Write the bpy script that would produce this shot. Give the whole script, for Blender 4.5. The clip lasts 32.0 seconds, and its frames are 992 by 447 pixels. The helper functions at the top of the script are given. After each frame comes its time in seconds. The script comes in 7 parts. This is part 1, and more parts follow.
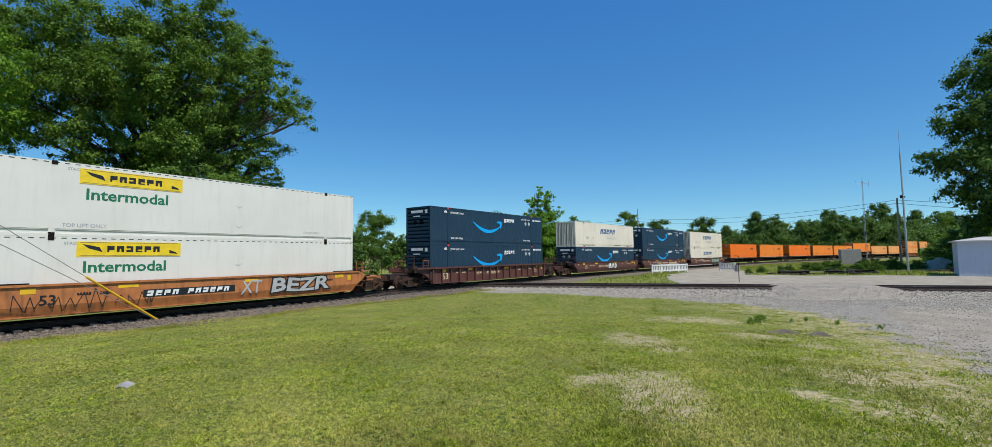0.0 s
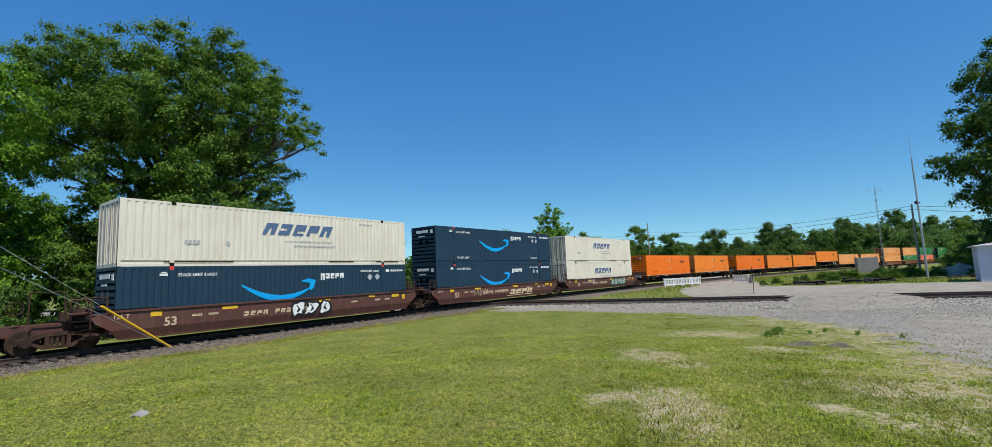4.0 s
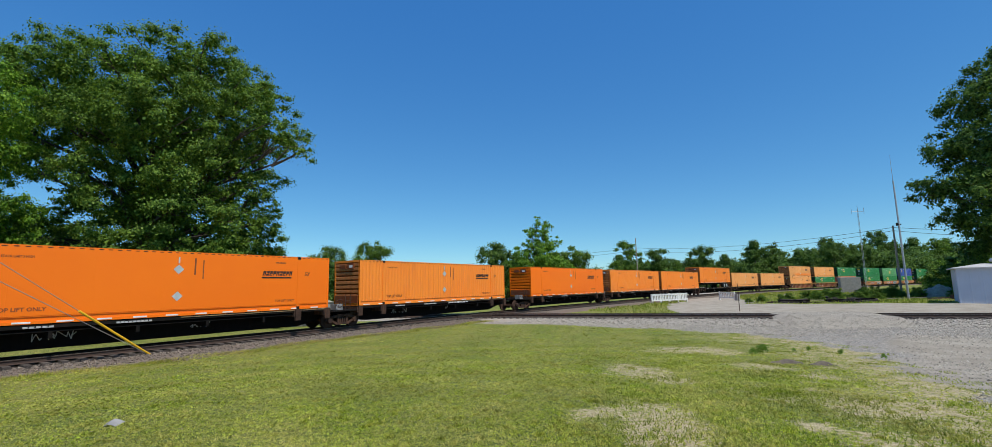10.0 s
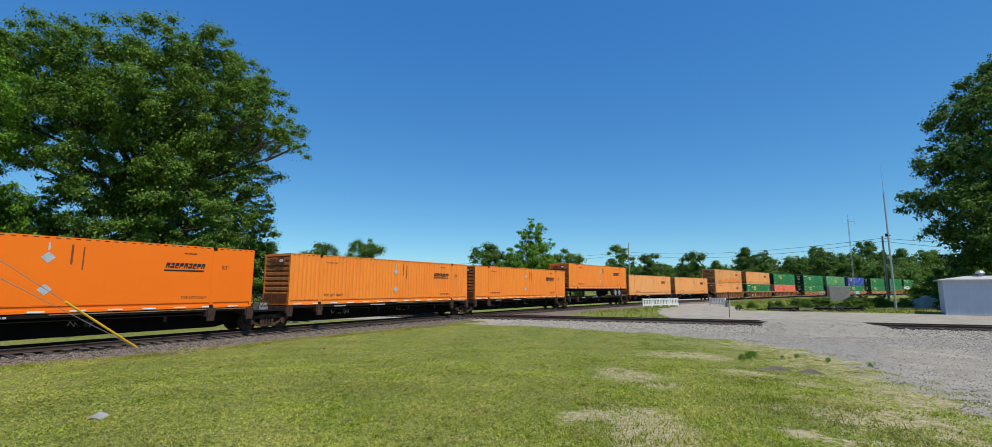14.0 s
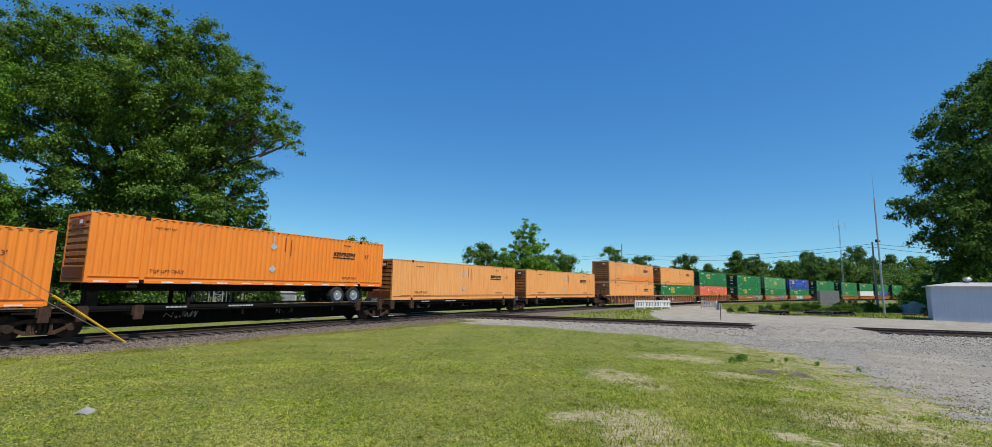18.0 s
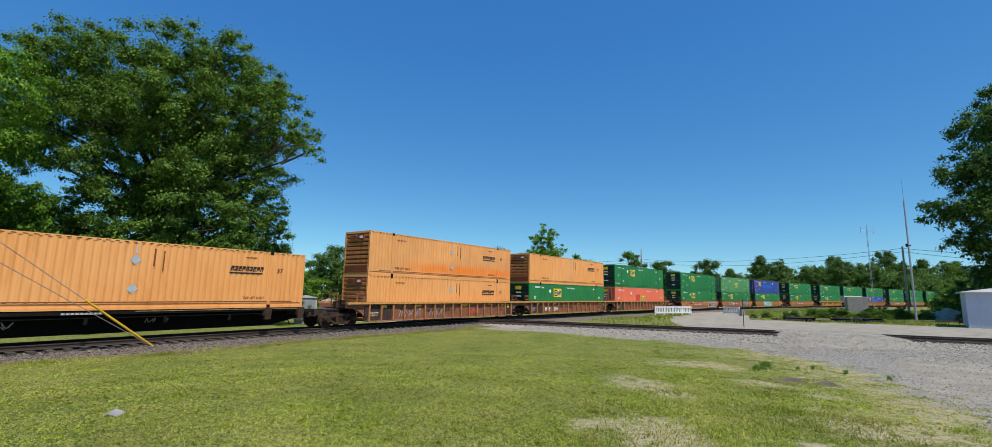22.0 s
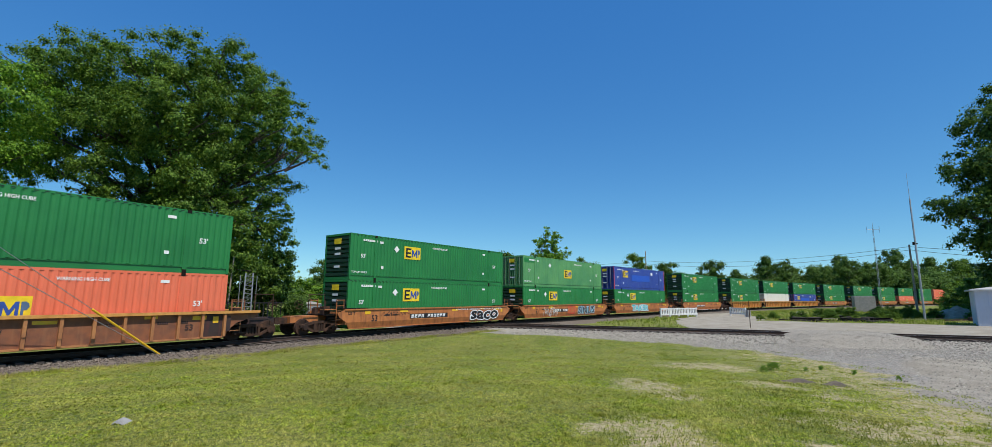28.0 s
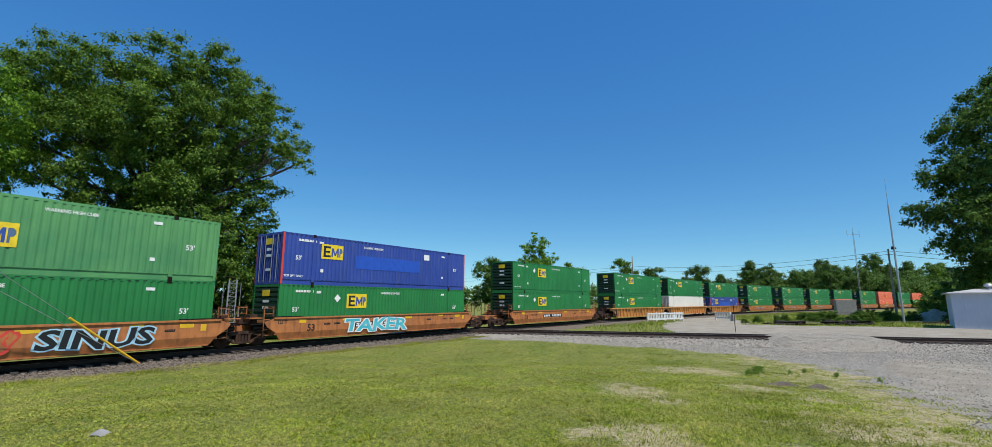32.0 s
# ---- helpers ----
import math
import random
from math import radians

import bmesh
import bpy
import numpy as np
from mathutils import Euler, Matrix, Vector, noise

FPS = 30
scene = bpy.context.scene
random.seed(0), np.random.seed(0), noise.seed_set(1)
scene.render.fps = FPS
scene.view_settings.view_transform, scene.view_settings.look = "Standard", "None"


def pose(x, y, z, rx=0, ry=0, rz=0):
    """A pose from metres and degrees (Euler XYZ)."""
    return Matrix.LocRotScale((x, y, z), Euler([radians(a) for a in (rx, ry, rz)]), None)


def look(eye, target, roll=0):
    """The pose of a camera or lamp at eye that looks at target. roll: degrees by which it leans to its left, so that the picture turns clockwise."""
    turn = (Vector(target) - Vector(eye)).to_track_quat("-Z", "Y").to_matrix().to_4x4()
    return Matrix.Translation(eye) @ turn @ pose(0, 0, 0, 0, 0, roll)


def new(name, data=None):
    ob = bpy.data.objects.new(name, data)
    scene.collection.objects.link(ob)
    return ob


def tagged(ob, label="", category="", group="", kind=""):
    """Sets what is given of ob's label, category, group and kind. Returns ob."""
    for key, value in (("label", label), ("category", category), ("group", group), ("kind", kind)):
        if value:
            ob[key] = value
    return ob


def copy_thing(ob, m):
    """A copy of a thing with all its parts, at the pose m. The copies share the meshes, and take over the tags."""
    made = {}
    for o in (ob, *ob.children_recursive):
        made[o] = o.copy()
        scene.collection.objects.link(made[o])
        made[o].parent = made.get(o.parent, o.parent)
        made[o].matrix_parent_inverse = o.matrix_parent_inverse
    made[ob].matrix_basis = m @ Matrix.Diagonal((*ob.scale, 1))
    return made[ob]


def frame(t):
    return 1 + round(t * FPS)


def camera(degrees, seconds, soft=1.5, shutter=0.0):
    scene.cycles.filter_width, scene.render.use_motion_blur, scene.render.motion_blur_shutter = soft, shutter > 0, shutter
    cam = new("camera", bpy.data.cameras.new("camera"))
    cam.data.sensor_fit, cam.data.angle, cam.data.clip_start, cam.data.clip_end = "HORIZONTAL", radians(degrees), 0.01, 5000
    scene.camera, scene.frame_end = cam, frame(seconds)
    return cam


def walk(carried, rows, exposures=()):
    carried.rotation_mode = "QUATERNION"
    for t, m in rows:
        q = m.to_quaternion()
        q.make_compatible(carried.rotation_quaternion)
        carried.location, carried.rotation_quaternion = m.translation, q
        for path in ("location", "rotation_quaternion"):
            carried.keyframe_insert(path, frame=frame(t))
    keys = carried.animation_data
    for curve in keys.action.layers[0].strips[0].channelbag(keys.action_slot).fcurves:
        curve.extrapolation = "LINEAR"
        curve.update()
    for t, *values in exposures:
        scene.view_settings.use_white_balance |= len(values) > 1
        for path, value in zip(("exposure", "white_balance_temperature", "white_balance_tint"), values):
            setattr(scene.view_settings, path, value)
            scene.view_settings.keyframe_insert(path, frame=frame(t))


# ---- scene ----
cam = camera(92.77, 32.0, soft=0.5)
HEIGHT = 2.284
# seconds, turn to the right, tilt upwards, lean: degrees
VIEW = (
    (0, 0.02, 3.94, -0.74), (0.5, 0.40, 4.27, -1.03), (1, 0.52, 4.56, -1.35), (1.5, 0.45, 4.83, -1.85), (2, 0.30, 5.13, -2.38),
    (2.5, 0.00, 5.38, -2.70), (3, -0.39, 5.63, -2.80), (3.5, -0.81, 5.92, -2.63), (5.5, -1.15, 6.97, -1.68), (6, -1.12, 7.26, -1.60),
    (6.5, -0.99, 7.46, -1.58), (7, -0.77, 7.59, -1.61), (7.5, -0.48, 7.62, -1.60), (8, -0.20, 7.68, -1.48), (8.5, 0.10, 7.81, -1.39),
    (9, 0.35, 7.86, -1.33), (9.5, 0.41, 7.72, -1.19), (10, 0.32, 7.61, -1.18), (10.5, 0.19, 7.48, -1.57), (11, 0.11, 7.33, -1.74),
    (11.5, 0.20, 7.29, -1.45), (12, 0.59, 7.36, -0.69), (12.5, 0.99, 7.48, 0.12), (13, 1.14, 7.63, 0.38), (13.5, 1.14, 7.69, 0.30),
    (14, 1.08, 7.70, 0.18), (14.5, 1.01, 7.75, 0.35), (16.5, 2.33, 7.51, 1.53), (17, 2.19, 7.58, 1.33), (17.5, 2.05, 7.67, 1.13),
    (18, 1.80, 7.68, 1.00), (18.5, 1.47, 7.69, 1.11), (19, 1.15, 7.79, 1.39), (19.5, 0.92, 7.91, 1.51), (20, 0.73, 8.01, 1.38),
    (20.5, 0.47, 8.08, 1.28), (21, 0.15, 8.13, 1.25), (21.5, -0.14, 8.19, 1.20), (22, -0.38, 8.28, 1.09), (22.5, -0.45, 8.40, 0.84),
    (23, -0.33, 8.52, 0.64), (23.5, -0.19, 8.63, 0.52), (24, -0.28, 8.67, 0.39), (24.5, -0.63, 8.62, 0.36), (25, -1.07, 8.43, 0.40),
    (25.5, -1.43, 8.23, 0.48), (27.5, -1.21, 8.58, 0.90), (28, -0.83, 8.74, 0.35), (28.5, -0.37, 8.86, 0.07), (29, 0.18, 8.96, -0.03),
    (29.5, 0.64, 9.05, 0.12), (30, 0.76, 9.15, 0.82), (30.5, 0.76, 9.28, 1.36), (31, 0.75, 9.41, 1.28), (31.5, 0.71, 9.45, 0.58),
    (32, 0.69, 9.42, 0.02),
)

walk(cam, [(t, pose(0, 0, HEIGHT, 90 + tilt, 0, -turn) @ pose(0, 0, 0, 0, 0, lean)) for t, turn, tilt, lean in VIEW],
     exposures=[(0.0, 0.0), (32.0, 0.0)])

# ---- light ----
SUN_TO = Vector((0.31, -0.39, 0.866)).normalized()
world = bpy.data.worlds.new("world")
scene.world = world
world.use_nodes = True
wn = world.node_tree.nodes
sky = wn.new("ShaderNodeTexSky")
sky.sky_type, sky.sun_disc = "NISHITA", False
sky.sun_elevation = math.asin(SUN_TO.z)
sky.sun_rotation = math.atan2(SUN_TO.x, SUN_TO.y)
sky.altitude = 1500
sky.air_density, sky.dust_density, sky.ozone_density = 1.0, 0.10, 1.6
tone = wn.new("ShaderNodeHueSaturation")
tone.inputs["Saturation"].default_value, tone.inputs["Hue"].default_value = 1.12, 0.494
world.node_tree.links.new(sky.outputs[0], tone.inputs["Color"])
even = wn.new("ShaderNodeMix")
even.data_type = "RGBA"
even.inputs["Factor"].default_value = 0.40
even.inputs["B"].default_value = (0.0, 1.12, 6.8, 1)
world.node_tree.links.new(tone.outputs[0], even.inputs["A"])
azure = wn.new("ShaderNodeMix")
azure.data_type, azure.blend_type = "RGBA", "MULTIPLY"
azure.inputs["Factor"].default_value = 1.0
azure.inputs["B"].default_value = (0.55, 0.748, 0.605, 1)
world.node_tree.links.new(even.outputs["Result"], azure.inputs["A"])
world.node_tree.links.new(azure.outputs["Result"], wn["Background"].inputs[0])
wn["Background"].inputs[1].default_value = 0.197
sun = new("sun", bpy.data.lights.new("sun", "SUN"))
sun.data.energy, sun.data.angle, sun.data.color = 4.75, radians(0.55), (1.0, 0.95, 0.87)
sun.matrix_world = look(SUN_TO * 50, (0, 0, 0))


# ---- materials ----
def material(name, color, rough=0.6, metal=0.0, dirt=None, dirt_amount=0.4, scale=3.0, bump=0.0, bump_scale=40.0,
             second=None, random_hue=0.0, spec=0.5):
    """Paint or earth: two tones by coarse noise, dirt by fine noise, a small relief."""
    m = bpy.data.materials.new(name)
    m.use_nodes = True
    nt = m.node_tree
    b = nt.nodes["Principled BSDF"]
    b.inputs["Roughness"].default_value, b.inputs["Metallic"].default_value = rough, metal
    b.inputs["Specular IOR Level"].default_value = spec
    geo = nt.nodes.new("ShaderNodeTexCoord")
    coarse = nt.nodes.new("ShaderNodeTexNoise")
    coarse.inputs["Scale"].default_value, coarse.inputs["Detail"].default_value = scale, 6
    nt.links.new(geo.outputs["Object"], coarse.inputs["Vector"])
    second = second or tuple(c * 0.82 for c in color)
    mix = nt.nodes.new("ShaderNodeMix")
    mix.data_type = "RGBA"
    mix.inputs["A"].default_value, mix.inputs["B"].default_value = (*color, 1), (*second, 1)
    ramp = nt.nodes.new("ShaderNodeMapRange")
    ramp.inputs["From Min"].default_value, ramp.inputs["From Max"].default_value = 0.38, 0.66
    nt.links.new(coarse.outputs["Fac"], ramp.inputs["Value"])
    nt.links.new(ramp.outputs[0], mix.inputs["Factor"])
    out = mix.outputs["Result"]
    fine = nt.nodes.new("ShaderNodeTexNoise")
    fine.inputs["Scale"].default_value, fine.inputs["Detail"].default_value = bump_scale, 4
    nt.links.new(geo.outputs["Object"], fine.inputs["Vector"])
    if dirt:
        streak = nt.nodes.new("ShaderNodeTexNoise")
        streak.inputs["Scale"].default_value, streak.inputs["Detail"].default_value = 1.0, 8
        squash = nt.nodes.new("ShaderNodeMapping")
        squash.inputs["Scale"].default_value = (5.0, 5.0, 0.7)
        nt.links.new(geo.outputs["Object"], squash.inputs["Vector"])
        nt.links.new(squash.outputs[0], streak.inputs["Vector"])
        rd = nt.nodes.new("ShaderNodeMapRange")
        rd.inputs["From Min"].default_value, rd.inputs["From Max"].default_value = 0.5, 0.8
        rd.inputs["To Max"].default_value = dirt_amount
        nt.links.new(streak.outputs["Fac"], rd.inputs["Value"])
        md = nt.nodes.new("ShaderNodeMix")
        md.data_type = "RGBA"
        md.inputs["B"].default_value = (*dirt, 1)
        nt.links.new(out, md.inputs["A"])
        nt.links.new(rd.outputs[0], md.inputs["Factor"])
        out = md.outputs["Result"]
    if random_hue:
        info = nt.nodes.new("ShaderNodeObjectInfo")
        hsv = nt.nodes.new("ShaderNodeHueSaturation")
        rr = nt.nodes.new("ShaderNodeMapRange")
        rr.inputs["To Min"].default_value, rr.inputs["To Max"].default_value = 1 - random_hue, 1 + random_hue
        nt.links.new(info.outputs["Random"], rr.inputs["Value"])
        nt.links.new(rr.outputs[0], hsv.inputs["Value"])
        nt.links.new(out, hsv.inputs["Color"])
        out = hsv.outputs["Color"]
    nt.links.new(out, b.inputs["Base Color"])
    if bump:
        bp = nt.nodes.new("ShaderNodeBump")
        bp.inputs["Strength"].default_value, bp.inputs["Distance"].default_value = bump, 0.02
        nt.links.new(fine.outputs["Fac"], bp.inputs["Height"])
        nt.links.new(bp.outputs[0], b.inputs["Normal"])
    return m


def leaf_material(name, light, dark, gloss=0.45, patch=None, patch_scale=0.6):
    m = bpy.data.materials.new(name)
    m.use_nodes = True
    nt = m.node_tree
    b = nt.nodes["Principled BSDF"]
    b.inputs["Roughness"].default_value = gloss
    b.inputs["Specular IOR Level"].default_value = 0.08
    geo = nt.nodes.new("ShaderNodeNewGeometry")
    mix = nt.nodes.new("ShaderNodeMix")
    mix.data_type = "RGBA"
    mix.inputs["A"].default_value, mix.inputs["B"].default_value = (*dark, 1), (*light, 1)
    nt.links.new(geo.outputs["Random Per Island"], mix.inputs["Factor"])
    shade = mix.outputs["Result"]
    if patch:
        tc = nt.nodes.new("ShaderNodeTexCoord")
        # third tone: shade in the gaps between tufts, painted as dark flecks
        for scale, lo, hi, tone, most in ((patch_scale, 0.40, 0.68, patch, 0.75), (patch_scale * 7, 0.46, 0.70, patch, 0.75), (patch_scale * 22, 0.47, 0.60, tuple(c * 0.45 for c in dark), 0.6)):
            nz = nt.nodes.new("ShaderNodeTexNoise")
            nz.inputs["Scale"].default_value, nz.inputs["Detail"].default_value = scale, 5
            nt.links.new(tc.outputs["Object"], nz.inputs["Vector"])
            mr = nt.nodes.new("ShaderNodeMapRange")
            mr.inputs["From Min"].default_value, mr.inputs["From Max"].default_value, mr.inputs["To Max"].default_value = lo, hi, most
            nt.links.new(nz.outputs["Fac"], mr.inputs["Value"])
            pm = nt.nodes.new("ShaderNodeMix")
            pm.data_type = "RGBA"
            pm.inputs["B"].default_value = (*tone, 1)
            nt.links.new(shade, pm.inputs["A"])
            nt.links.new(mr.outputs[0], pm.inputs["Factor"])
            shade = pm.outputs["Result"]
    if patch:
        broad = nt.nodes.new("ShaderNodeTexNoise")
        broad.inputs["Scale"].default_value, broad.inputs["Detail"].default_value = 0.45, 4
        nt.links.new(tc.outputs["Object"], broad.inputs["Vector"])
        mr = nt.nodes.new("ShaderNodeMapRange")
        mr.inputs["From Min"].default_value, mr.inputs["From Max"].default_value = 0.36, 0.64
        mr.inputs["To Min"].default_value, mr.inputs["To Max"].default_value = 0.78, 1.20
        nt.links.new(broad.outputs["Fac"], mr.inputs["Value"])
        hv = nt.nodes.new("ShaderNodeHueSaturation")
        nt.links.new(mr.outputs[0], hv.inputs["Value"])
        nt.links.new(shade, hv.inputs["Color"])
        shade = hv.outputs["Color"]
    nt.links.new(shade, b.inputs["Base Color"])
    tr = nt.nodes.new("ShaderNodeBsdfTranslucent")
    br = nt.nodes.new("ShaderNodeHueSaturation")
    br.inputs["Value"].default_value, br.inputs["Saturation"].default_value = 1.5, 1.1
    nt.links.new(shade, br.inputs["Color"])
    nt.links.new(br.outputs[0], tr.inputs["Color"])
    ms = nt.nodes.new("ShaderNodeMixShader")
    ms.inputs[0].default_value = 0.30
    nt.links.new(b.outputs[0], ms.inputs[1])
    nt.links.new(tr.outputs[0], ms.inputs[2])
    nt.links.new(ms.outputs[0], nt.nodes["Material Output"].inputs["Surface"])
    return m


def stone_material(name, light, dark):
    """Broken stones, each with its own tone."""
    m = bpy.data.materials.new(name)
    m.use_nodes = True
    nt = m.node_tree
    b = nt.nodes["Principled BSDF"]
    b.inputs["Roughness"].default_value, b.inputs["Specular IOR Level"].default_value = 0.95, 0.2
    geo = nt.nodes.new("ShaderNodeNewGeometry")
    tc = nt.nodes.new("ShaderNodeTexCoord")
    nz = nt.nodes.new("ShaderNodeTexVoronoi")
    nz.inputs["Scale"].default_value = 16.0
    nt.links.new(tc.outputs["Object"], nz.inputs["Vector"])
    add = nt.nodes.new("ShaderNodeMix")
    add.data_type = "FLOAT"
    add.inputs["Factor"].default_value = 0.45
    nt.links.new(geo.outputs["Random Per Island"], add.inputs["A"])
    nt.links.new(nz.outputs["Color"], add.inputs["B"])
    mix = nt.nodes.new("ShaderNodeMix")
    mix.data_type = "RGBA"
    mix.inputs["A"].default_value, mix.inputs["B"].default_value = (*dark, 1), (*light, 1)
    nt.links.new(add.outputs["Result"], mix.inputs["Factor"])
    nt.links.new(mix.outputs["Result"], b.inputs["Base Color"])
    return m


